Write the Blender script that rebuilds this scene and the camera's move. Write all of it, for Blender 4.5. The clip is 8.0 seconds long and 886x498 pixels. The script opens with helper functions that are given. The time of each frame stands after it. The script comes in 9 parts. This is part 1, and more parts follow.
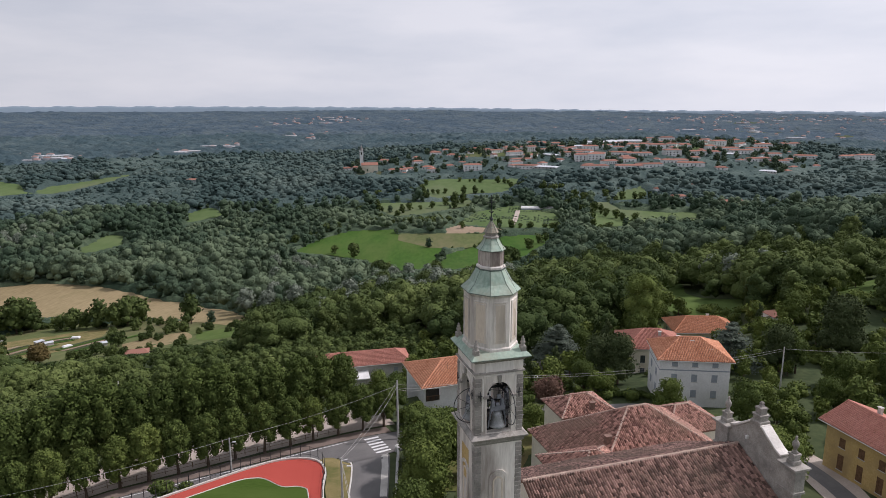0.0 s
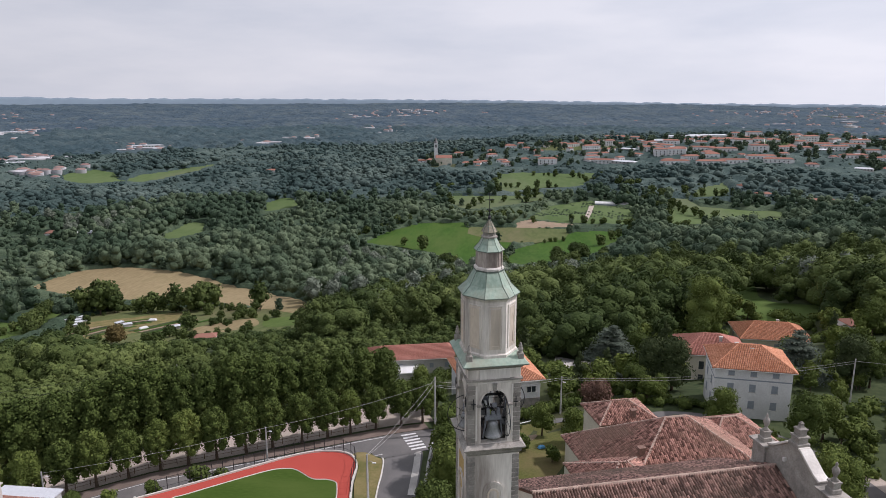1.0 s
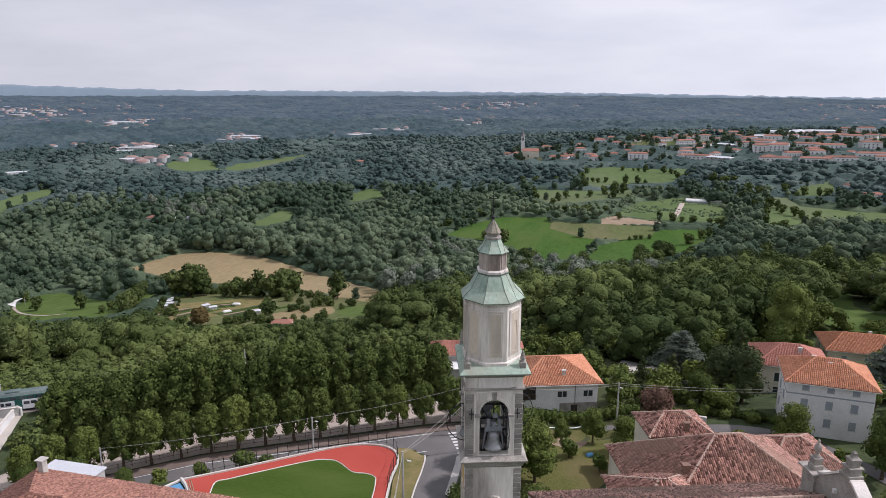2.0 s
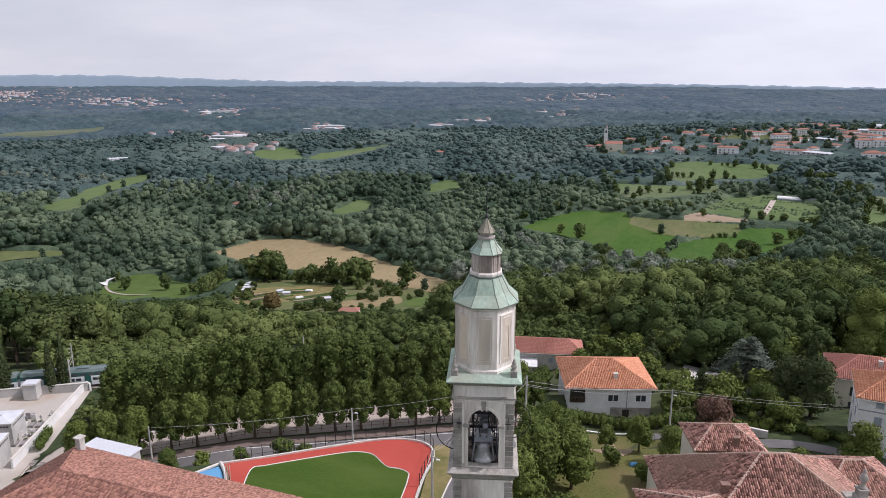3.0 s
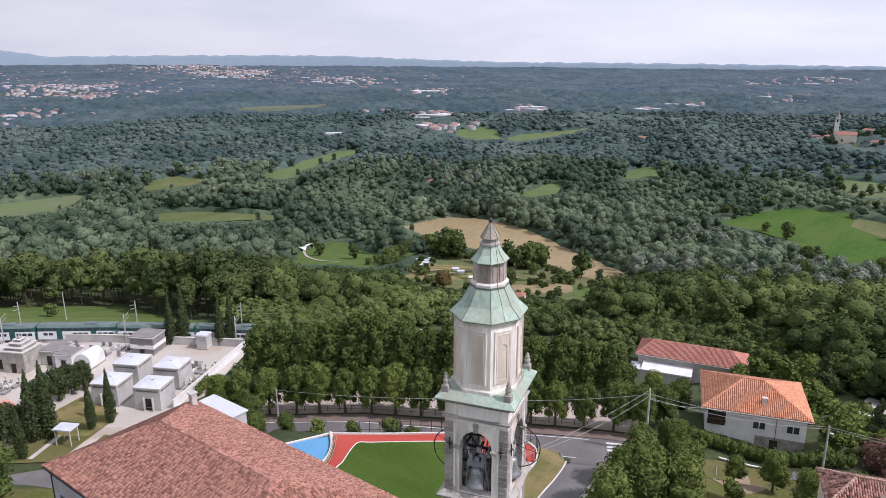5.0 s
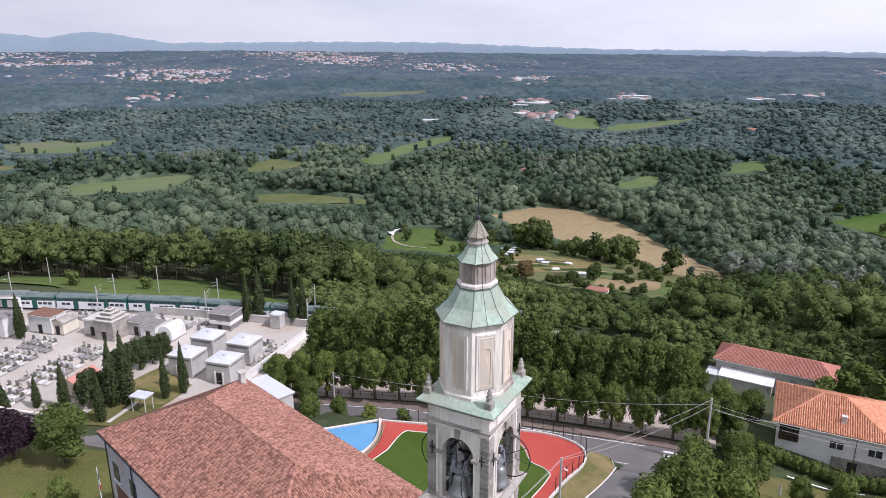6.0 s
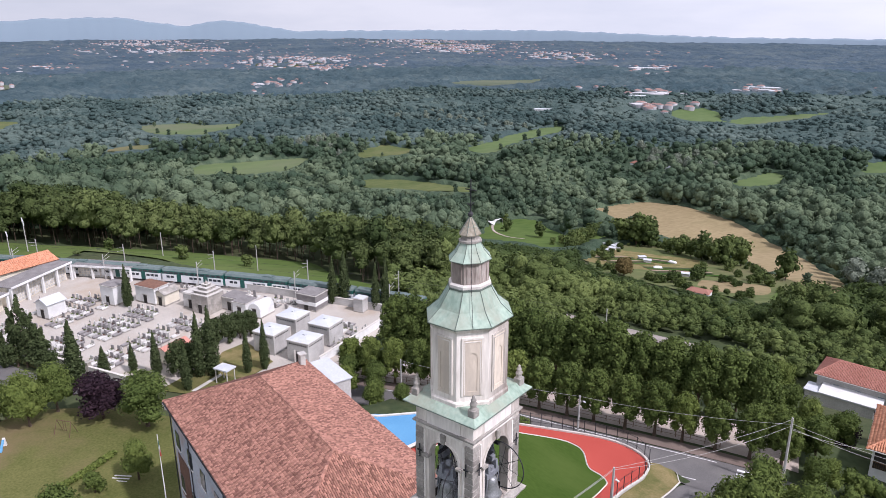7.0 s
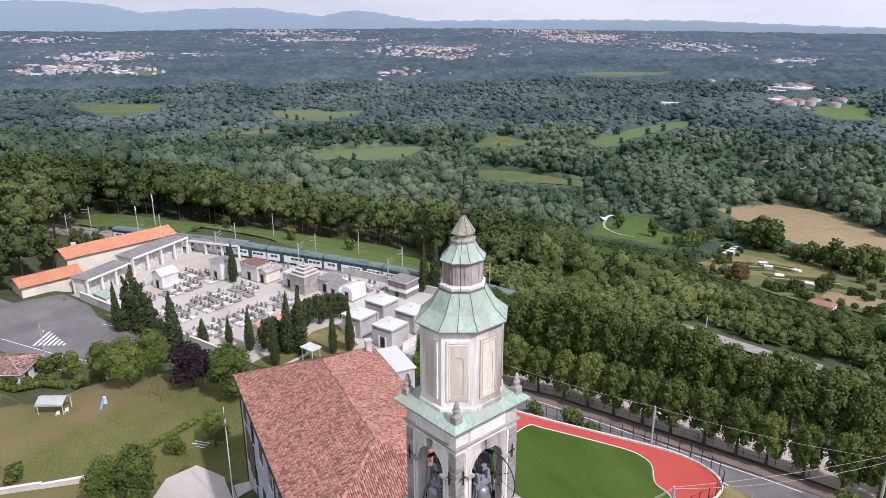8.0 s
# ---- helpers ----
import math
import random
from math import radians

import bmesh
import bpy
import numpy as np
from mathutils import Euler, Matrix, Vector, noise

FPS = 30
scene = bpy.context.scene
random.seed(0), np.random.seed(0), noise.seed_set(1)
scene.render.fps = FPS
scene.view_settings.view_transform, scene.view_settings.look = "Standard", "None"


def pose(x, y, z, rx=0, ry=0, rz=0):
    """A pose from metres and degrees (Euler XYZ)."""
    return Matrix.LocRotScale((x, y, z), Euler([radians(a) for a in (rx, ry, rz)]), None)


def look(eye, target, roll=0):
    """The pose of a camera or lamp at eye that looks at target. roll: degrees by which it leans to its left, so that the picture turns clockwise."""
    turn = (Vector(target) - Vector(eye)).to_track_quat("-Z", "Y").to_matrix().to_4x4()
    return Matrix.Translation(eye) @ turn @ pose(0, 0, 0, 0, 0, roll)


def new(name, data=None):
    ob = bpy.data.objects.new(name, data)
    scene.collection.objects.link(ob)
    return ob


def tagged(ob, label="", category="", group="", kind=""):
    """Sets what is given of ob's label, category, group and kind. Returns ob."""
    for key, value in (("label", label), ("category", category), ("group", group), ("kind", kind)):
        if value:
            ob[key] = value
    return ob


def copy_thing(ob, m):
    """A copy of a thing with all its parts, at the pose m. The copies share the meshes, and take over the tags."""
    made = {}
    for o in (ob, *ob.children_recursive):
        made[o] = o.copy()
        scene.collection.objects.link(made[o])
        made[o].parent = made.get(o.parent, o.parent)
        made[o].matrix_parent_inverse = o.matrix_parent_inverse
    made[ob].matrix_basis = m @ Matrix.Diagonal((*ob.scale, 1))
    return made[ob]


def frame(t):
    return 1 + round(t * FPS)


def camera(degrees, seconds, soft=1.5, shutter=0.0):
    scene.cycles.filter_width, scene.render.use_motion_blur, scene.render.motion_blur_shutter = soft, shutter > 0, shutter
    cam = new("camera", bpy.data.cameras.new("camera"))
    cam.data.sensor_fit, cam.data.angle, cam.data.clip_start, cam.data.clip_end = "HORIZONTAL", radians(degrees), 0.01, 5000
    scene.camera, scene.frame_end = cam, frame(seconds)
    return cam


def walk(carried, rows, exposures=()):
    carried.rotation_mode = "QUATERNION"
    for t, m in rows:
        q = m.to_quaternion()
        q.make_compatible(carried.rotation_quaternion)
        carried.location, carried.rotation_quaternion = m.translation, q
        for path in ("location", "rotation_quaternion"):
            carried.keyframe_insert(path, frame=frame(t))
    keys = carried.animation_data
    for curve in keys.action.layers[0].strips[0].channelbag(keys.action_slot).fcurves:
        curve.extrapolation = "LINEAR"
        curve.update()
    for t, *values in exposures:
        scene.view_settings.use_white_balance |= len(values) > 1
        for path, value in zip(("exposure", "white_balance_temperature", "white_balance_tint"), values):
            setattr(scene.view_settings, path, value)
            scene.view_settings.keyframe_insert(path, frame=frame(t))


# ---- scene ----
cam = camera(64.7, 8.0, soft=0.8)
METRES, EYE, TILT, LEAN, TURN = 48.0, 53.6, 0.0, 0.0, 0.0
ROWS = [
    (0.0, 0.0, 0.0, 0.0, -0.02, -12.39, 0.1),
    (0.5, 0.057, 0.0271, -0.0011, 3.11, -12.68, 0.11),
    (1.0, 0.1127, 0.0566, -0.0024, 6.31, -12.95, 0.09),
    (1.5, 0.1677, 0.0888, -0.003, 10.09, -13.21, 0.08),
    (3.0, 0.3167, 0.2046, -0.0053, 20.42, -14.22, 0.11),
    (3.5, 0.3622, 0.2467, -0.0037, 24.19, -14.56, 0.11),
    (4.0, 0.4049, 0.2904, -0.0029, 28.07, -14.97, 0.09),
    (4.5, 0.4451, 0.3361, -0.0013, 32.71, -15.27, 0.09),
    (6.0, 0.5501, 0.4888, 0.0004, 45.14, -16.66, 0.03),
    (6.5, 0.5782, 0.5454, -0.0003, 49.68, -17.11, 0.05),
    (7.0, 0.6021, 0.6037, -0.0017, 54.39, -17.54, 0.07),
    (7.5, 0.6227, 0.663, -0.0023, 59.25, -17.97, 0.07),
    (8.0, 0.6397, 0.7233, -0.0033, 64.38, -18.29, 0.07),
]
EXPOSURES = [(0.0, -0.62, 6100, 20), (1.5, -0.54, 6040, 21), (3.0, -0.40, 6000, 22), (6.0, -0.21, 5860, 24), (8.0, -0.16, 5840, 24)]
walk(cam, [(t, pose(0, 0, EYE, TILT, LEAN, TURN) @ pose(METRES * x, METRES * y, METRES * z, 90 + pitch, roll, yaw)) for t, x, y, z, yaw, pitch, roll in ROWS], EXPOSURES)

# ---- sky and sun ----
SUN_TO = Vector((0.92, 0.27, 1.12)).normalized()
world = bpy.data.worlds.new("sky")
scene.world = world
world.use_nodes = True
wn, wl = world.node_tree.nodes, world.node_tree.links
wn.clear()
sky = wn.new("ShaderNodeTexSky")
sky.sky_type, sky.sun_disc = "NISHITA", False
sky.sun_elevation = math.asin(SUN_TO.z)
sky.sun_rotation = math.atan2(SUN_TO.x, SUN_TO.y)
sky_bg = wn.new("ShaderNodeBackground")
sky_bg.inputs["Strength"].default_value = 0.10
veil_bg = wn.new("ShaderNodeBackground")
wtc, wmap, wnoise, wramp = wn.new("ShaderNodeTexCoord"), wn.new("ShaderNodeMapping"), wn.new("ShaderNodeTexNoise"), wn.new("ShaderNodeValToRGB")
wmap.inputs["Scale"].default_value = (2.0, 2.0, 9.0)
wnoise.inputs["Scale"].default_value, wnoise.inputs["Detail"].default_value, wnoise.inputs["Roughness"].default_value = 1.6, 6.0, 0.55
wramp.color_ramp.elements[0].position, wramp.color_ramp.elements[0].color = 0.35, (0.79, 0.83, 0.85, 1)
wramp.color_ramp.elements[1].position, wramp.color_ramp.elements[1].color = 0.65, (0.95, 0.965, 0.95, 1)
wmix, wout = wn.new("ShaderNodeMixShader"), wn.new("ShaderNodeOutputWorld")
wmix.inputs[0].default_value = 0.93
wl.new(wtc.outputs["Generated"], wmap.inputs["Vector"])
wl.new(wmap.outputs["Vector"], wnoise.inputs["Vector"])
wl.new(wnoise.outputs["Fac"], wramp.inputs["Fac"])
# thin high haze: bright low down and towards the sun, deeper overhead
wsep, wclamp, wgrad, wmul = wn.new("ShaderNodeSeparateXYZ"), wn.new("ShaderNodeClamp"), wn.new("ShaderNodeMath"), wn.new("ShaderNodeMath")
wgrad.operation, wgrad.inputs[1].default_value, wgrad.inputs[2].default_value = "MULTIPLY_ADD", -0.38, 1.0
wmul.operation, wmul.inputs[1].default_value = "MULTIPLY", 1.19
wl.new(wtc.outputs["Generated"], wsep.inputs[0])
wl.new(wsep.outputs["Z"], wclamp.inputs["Value"])
wl.new(wclamp.outputs[0], wgrad.inputs[0])
wdot, wsun, wboth = wn.new("ShaderNodeVectorMath"), wn.new("ShaderNodeMath"), wn.new("ShaderNodeMath")
wdot.operation, wdot.inputs[1].default_value = "DOT_PRODUCT", SUN_TO
wsun.operation, wsun.inputs[1].default_value, wsun.inputs[2].default_value = "MULTIPLY_ADD", 0.40, 1.0
wboth.operation = "MULTIPLY"
wl.new(wtc.outputs["Generated"], wdot.inputs[0])
wl.new(wdot.outputs["Value"], wsun.inputs[0])
wl.new(wgrad.outputs[0], wboth.inputs[0])
wl.new(wsun.outputs[0], wboth.inputs[1])
wl.new(wboth.outputs[0], wmul.inputs[0])
wl.new(wmul.outputs[0], veil_bg.inputs["Strength"])
wl.new(wramp.outputs["Color"], veil_bg.inputs["Color"])
wl.new(sky.outputs["Color"], sky_bg.inputs["Color"])
wl.new(sky_bg.outputs[0], wmix.inputs[1])
wl.new(veil_bg.outputs[0], wmix.inputs[2])
wl.new(wmix.outputs[0], wout.inputs[0])

sun_data = bpy.data.lights.new("sun", "SUN")
sun_data.energy, sun_data.angle, sun_data.color = 4.5, radians(2.0), (1.0, 0.94, 0.86)
sun = new("sun", sun_data)
sun.matrix_basis = look((60, 60, 200), Vector((60, 60, 200)) - SUN_TO)


# ---- materials ----
def surf(name, a, b, scale=1.0, fine=12.0, rough=0.8, bump=0.2, metal=0.0, island=0.0, thing=0.0, tint=None, stain=None, stretch=(1, 1, 1), spec=0.08, relief=0.05, stain_from=0.48):
    """A surface that varies between colours a and b at two scales. island and thing: how far each loose piece or object differs;
    tint: second pair of colours mixed by the mesh attribute 'tint'; stain: a third colour in large patches."""
    m = bpy.data.materials.new(name)
    m.use_nodes = True
    n, l = m.node_tree.nodes, m.node_tree.links
    p = n["Principled BSDF"]
    p.inputs["Roughness"].default_value, p.inputs["Metallic"].default_value = rough, metal
    p.inputs["Specular IOR Level"].default_value = spec
    geo, mp = n.new("ShaderNodeNewGeometry"), n.new("ShaderNodeMapping")
    mp.inputs["Scale"].default_value = stretch
    l.new(geo.outputs["Position"], mp.inputs["Vector"])
    big, small = n.new("ShaderNodeTexNoise"), n.new("ShaderNodeTexNoise")
    big.inputs["Scale"].default_value, big.inputs["Detail"].default_value = scale, 4.0
    small.inputs["Scale"].default_value, small.inputs["Detail"].default_value = fine, 3.0
    l.new(mp.outputs[0], big.inputs["Vector"])
    l.new(mp.outputs[0], small.inputs["Vector"])
    add = n.new("ShaderNodeMath")
    add.operation = "ADD"
    l.new(big.outputs["Fac"], add.inputs[0])
    l.new(small.outputs["Fac"], add.inputs[1])
    fac = n.new("ShaderNodeMapRange")
    fac.inputs["From Min"].default_value, fac.inputs["From Max"].default_value = 0.72, 1.28
    l.new(add.outputs[0], fac.inputs["Value"])
    value = fac.outputs[0]
    for amount, socket in ((island, geo.outputs["Random Per Island"]), (thing, None)):
        if amount:
            if socket is None:
                socket = n.new("ShaderNodeObjectInfo").outputs["Random"]
            mx = n.new("ShaderNodeMix")
            mx.inputs["Factor"].default_value = amount
            l.new(value, mx.inputs["A"])
            l.new(socket, mx.inputs["B"])
            value = mx.outputs["Result"]

    def blend(ca, cb, f):
        mix = n.new("ShaderNodeMix")
        mix.data_type = "RGBA"
        for i, c in ((6, ca), (7, cb)):
            if isinstance(c, tuple):
                mix.inputs[i].default_value = (*c, 1)
            else:
                l.new(c, mix.inputs[i])
        l.new(f, mix.inputs[0])
        return mix.outputs[2]

    colour = blend(a, b, value)
    if tint:
        at = n.new("ShaderNodeAttribute")
        at.attribute_name = "tint"
        other = blend(tint[0], tint[1], value)
        colour = blend(colour, other, at.outputs["Fac"])
    if stain:
        st, ramp = n.new("ShaderNodeTexNoise"), n.new("ShaderNodeMapRange")
        st.inputs["Scale"].default_value, st.inputs["Detail"].default_value = scale * 0.6, 8.0
        st.inputs["Roughness"].default_value = 0.65
        ramp.inputs["From Min"].default_value, ramp.inputs["From Max"].default_value = stain_from, stain_from + 0.20
        l.new(mp.outputs[0], st.inputs["Vector"])
        l.new(st.outputs["Fac"], ramp.inputs["Value"])
        colour = blend(colour, stain, ramp.outputs[0])
    l.new(colour, p.inputs["Base Color"])
    if bump:
        bn = n.new("ShaderNodeBump")
        bn.inputs["Strength"].default_value, bn.inputs["Distance"].default_value = bump, relief
        l.new(small.outputs["Fac"], bn.inputs["Height"])
        l.new(bn.outputs[0], p.inputs["Normal"])
    return m


M = dict(
    stucco=surf("weathered_stucco", (0.62, 0.57, 0.51), (0.86, 0.81, 0.74), 0.5, 6, 0.9, 0.25, stain=(0.26, 0.22, 0.19), stretch=(1, 1, 0.16), stain_from=0.46),
    pale_stucco=surf("pale_stucco", (0.68, 0.64, 0.59), (0.86, 0.82, 0.77), 0.6, 7, 0.9, 0.2, stain=(0.50, 0.46, 0.42), stretch=(1, 1, 0.2)),
    lantern=surf("brown_lantern_stucco", (0.30, 0.25, 0.22), (0.58, 0.52, 0.47), 0.9, 8, 0.9, 0.3, stain=(0.20, 0.16, 0.14), stretch=(1, 1, 0.25)),
    panel=surf("panel_stucco", (0.62, 0.53, 0.43), (0.78, 0.69, 0.57), 0.6, 7, 0.9, 0.2, stain=(0.50, 0.44, 0.37), stretch=(1, 1, 0.3)),
    stone=surf("grey_stone", (0.22, 0.20, 0.18), (0.44, 0.41, 0.37), 1.2, 9, 0.9, 0.5, thing=0.45, stain=(0.20, 0.19, 0.17)),
    plainstone=surf("cornice_stone", (0.27, 0.25, 0.22), (0.46, 0.43, 0.39), 0.9, 9, 0.9, 0.4, stain=(0.22, 0.21, 0.19)),
    copper=surf("green_copper", (0.23, 0.32, 0.255), (0.40, 0.50, 0.41), 0.9, 5, 0.66, 0.1, stain=(0.31, 0.33, 0.26), stretch=(1, 1, 0.4), spec=0.3),
    oldcopper=surf("brown_copper", (0.22, 0.19, 0.14), (0.38, 0.35, 0.28), 1.5, 8, 0.6, 0.1),
    seam=surf("copper_seam", (0.10, 0.13, 0.11), (0.17, 0.20, 0.17), 2, 9, 0.6, 0.1),
    bronze=surf("bell_bronze", (0.22, 0.23, 0.23), (0.36, 0.37, 0.37), 2, 9, 0.45, 0.1, metal=0.6),
    iron=surf("dark_iron", (0.025, 0.025, 0.028), (0.07, 0.07, 0.075), 3, 20, 0.6, 0.1, metal=0.3),
    grey_iron=surf("grey_painted_iron", (0.16, 0.17, 0.19), (0.26, 0.27, 0.29), 3, 15, 0.55, 0.1),
    # near-black: shade inside openings, vents and the belfry put into the colour
    dark=surf("dark_interior", (0.03, 0.028, 0.025), (0.06, 0.055, 0.05), 1, 8, 0.9, 0.1),
    tile_old=surf("old_roof_tile", (0.078, 0.050, 0.044), (0.49, 0.305, 0.25), 0.25, 2.0, 0.9, 0.1, island=0.95, stain=(0.15, 0.112, 0.088)),
    tile_annex=surf("weathered_pink_tile", (0.125, 0.067, 0.055), (0.65, 0.37, 0.295), 0.25, 2.0, 0.9, 0.1, island=0.97, stain=(0.33, 0.215, 0.165)),
    tile_hall=surf("mottled_roof_tile", (0.16, 0.078, 0.062), (0.54, 0.285, 0.212), 0.3, 2.0, 0.9, 0.1, island=0.8),
    tile_new=surf("orange_roof_tile", (0.46, 0.19, 0.105), (0.74, 0.38, 0.24), 0.3, 3, 0.85, 0.1, island=0.6),
    tile_red=surf("red_roof_tile", (0.42, 0.18, 0.138), (0.58, 0.285, 0.225), 0.3, 3, 0.85, 0.1, island=0.5),
    ridge=surf("mortared_ridge_tile", (0.30, 0.215, 0.175), (0.58, 0.44, 0.36), 0.6, 4.0, 0.9, 0.2, island=0.5),
    chimney=surf("sooty_brick", (0.16, 0.10, 0.08), (0.30, 0.20, 0.16), 1.5, 9, 0.9, 0.3),
    roofbase=surf("roof_boarding", (0.14, 0.08, 0.06), (0.25, 0.14, 0.10), 1, 6, 0.95, 0.2),
    white=surf("white_render", (0.66, 0.66, 0.65), (0.80, 0.80, 0.79), 0.3, 4, 0.9, 0.1, stain=(0.60, 0.60, 0.58)),
    cream=surf("cream_render", (0.62, 0.57, 0.46), (0.74, 0.69, 0.58), 0.3, 4, 0.9, 0.1, stain=(0.55, 0.50, 0.41)),
    grey=surf("grey_render", (0.40, 0.39, 0.37), (0.54, 0.53, 0.51), 0.3, 4, 0.9, 0.15, stain=(0.33, 0.32, 0.30)),
    yellow=surf("ochre_render", (0.47, 0.33, 0.13), (0.60, 0.44, 0.20), 0.3, 4, 0.9, 0.15, stain=(0.40, 0.29, 0.14)),
    bluegrey=surf("bluegrey_render", (0.30, 0.33, 0.37), (0.42, 0.45, 0.49), 0.3, 4, 0.9, 0.15, stain=(0.36, 0.24, 0.19)),
    glass=surf("window_glass", (0.03, 0.035, 0.04), (0.06, 0.07, 0.08), 1, 5, 0.12, 0.0, spec=0.6),
    shutter=surf("grey_shutter", (0.24, 0.27, 0.30), (0.34, 0.37, 0.40), 2, 12, 0.7, 0.1),
    wood=surf("brown_wood", (0.10, 0.055, 0.03), (0.20, 0.12, 0.07), 2, 12, 0.8, 0.2),
    paleframe=surf("pale_frame", (0.62, 0.61, 0.58), (0.74, 0.73, 0.70), 2, 9, 0.6, 0.05),
    concrete=surf("pale_concrete", (0.46, 0.44, 0.41), (0.60, 0.58, 0.54), 0.4, 6, 0.9, 0.2, stain=(0.40, 0.38, 0.35)),
    kerb=surf("white_kerb", (0.55, 0.52, 0.47), (0.68, 0.65, 0.60), 1, 9, 0.85, 0.2),
    asphalt=surf("asphalt", (0.118, 0.113, 0.110), (0.178, 0.172, 0.168), 0.15, 9, 0.92, 0.2, stain=(0.205, 0.195, 0.185)),
    paint=surf("road_paint", (0.62, 0.62, 0.61), (0.78, 0.78, 0.77), 1.5, 15, 0.8, 0.1),
    brickpave=surf("brown_paving", (0.165, 0.130, 0.110), (0.235, 0.185, 0.158), 0.3, 8, 0.9, 0.2),
    promenade=surf("pinkish_gravel", (0.40, 0.34, 0.29), (0.55, 0.48, 0.42), 0.15, 6, 0.95, 0.2, stain=(0.34, 0.29, 0.24)),
    track=surf("red_track_rubber", (0.37, 0.066, 0.050), (0.46, 0.090, 0.068), 0.1, 8, 0.9, 0.08),
    turf=surf("green_turf", (0.042, 0.078, 0.012), (0.066, 0.110, 0.020), 0.18, 5, 0.95, 0.2, stain=(0.074, 0.112, 0.024), stretch=(0.25, 1, 1)),
    blue=surf("blue_rubber", (0.10, 0.27, 0.47), (0.14, 0.34, 0.55), 0.2, 6, 0.9, 0.08),
    lawn=surf("summer_lawn", (0.078, 0.094, 0.025), (0.150, 0.146, 0.053), 0.10, 3, 0.95, 0.3, stain=(0.175, 0.138, 0.070)),
    ground=surf("wooded_ground", (0.038, 0.056, 0.026), (0.082, 0.102, 0.048), 0.02, 0.7, 0.95, 0.3, stain=(0.078, 0.078, 0.039)),
    meadow=surf("green_meadow", (0.062, 0.104, 0.024), (0.105, 0.150, 0.042), 0.02, 0.25, 0.95, 0.2, stain=(0.120, 0.140, 0.052), stretch=(1, 0.4, 1)),
    crop=surf("bright_green_crop", (0.036, 0.088, 0.014), (0.062, 0.122, 0.022), 0.04, 0.4, 0.95, 0.2, stain=(0.080, 0.122, 0.030), stretch=(1, 0.25, 1)),
    # copy of the meadow green with distance haze put into the colour
    haze_meadow=surf("hazed_green_meadow", (0.082, 0.128, 0.045), (0.122, 0.166, 0.068), 0.01, 0.12, 0.95, 0.1, stain=(0.135, 0.150, 0.090), stretch=(1, 0.4, 1)),
    hay=surf("ripe_hay_field", (0.225, 0.178, 0.096), (0.315, 0.250, 0.142), 0.02, 0.5, 0.95, 0.2, stain=(0.20, 0.175, 0.085), stretch=(1, 0.3, 1)),
    palefield=surf("pale_grass_field", (0.078, 0.105, 0.037), (0.135, 0.152, 0.062), 0.03, 0.3, 0.95, 0.2, stain=(0.165, 0.150, 0.080), stretch=(1, 0.35, 1)),
    soil=surf("bare_soil", (0.25, 0.19, 0.13), (0.36, 0.28, 0.20), 0.05, 1.0, 0.95, 0.3),
    gravel=surf("white_gravel", (0.395, 0.365, 0.325), (0.53, 0.49, 0.44), 0.1, 5, 0.95, 0.2, stain=(0.40, 0.335, 0.265)),
    marble=surf("pale_marble", (0.34, 0.33, 0.31), (0.76, 0.75, 0.72), 0.8, 6, 0.6, 0.05, thing=0.5, island=0.5),
    granite=surf("dark_granite", (0.10, 0.10, 0.105), (0.34, 0.32, 0.31), 0.8, 9, 0.5, 0.05, island=0.8),
    metalroof=surf("pale_metal_roof", (0.48, 0.50, 0.53), (0.60, 0.62, 0.65), 0.6, 5, 0.6, 0.05, spec=0.35),
    darkroof=surf("dark_flat_roof", (0.17, 0.16, 0.155), (0.27, 0.255, 0.25), 0.5, 5, 0.85, 0.1),
    train_green=surf("dark_green_paint", (0.010, 0.075, 0.062), (0.018, 0.105, 0.088), 0.5, 5, 0.4, 0.02, spec=0.35),
    train_white=surf("white_paint", (0.66, 0.68, 0.69), (0.76, 0.77, 0.78), 0.5, 5, 0.45, 0.02, spec=0.35),
    train_roof=surf("train_roof_grey", (0.10, 0.14, 0.135), (0.18, 0.22, 0.21), 0.5, 5, 0.6, 0.05),
    ballast=surf("rail_ballast", (0.22, 0.195, 0.175), (0.36, 0.325, 0.295), 0.3, 8, 0.95, 0.5),
    steel=surf("rail_steel", (0.28, 0.25, 0.23), (0.40, 0.37, 0.35), 2, 9, 0.45, 0.05, metal=0.7, spec=0.35),
    pole=surf("pole_concrete", (0.36, 0.35, 0.33), (0.48, 0.47, 0.45), 1, 9, 0.85, 0.1),
    bark=surf("bark", (0.07, 0.05, 0.037), (0.15, 0.115, 0.085), 2, 14, 0.95, 0.6),
    leaf=surf("broad_leaves", (0.036, 0.058, 0.015), (0.100, 0.136, 0.036), 0.15, 2.6, 0.75, 0.9, island=0.45, relief=0.30, tint=((0.082, 0.116, 0.024), (0.190, 0.228, 0.058))),
    wood_leaf=surf("woodland_leaves", (0.022, 0.039, 0.012), (0.064, 0.091, 0.028), 0.03, 1.5, 0.8, 1.0, island=0.4, relief=0.60, tint=((0.066, 0.096, 0.028), (0.155, 0.190, 0.061))),
    timber_leaf=surf("timber_wood_leaves", (0.022, 0.039, 0.013), (0.059, 0.083, 0.028), 0.03, 1.5, 0.8, 1.0, island=0.4, relief=0.60, tint=((0.059, 0.085, 0.028), (0.138, 0.169, 0.059))),
    drygrass=surf("dry_grass", (0.15, 0.135, 0.052), (0.27, 0.215, 0.105), 0.3, 5, 0.95, 0.3, stain=(0.10, 0.115, 0.035)),
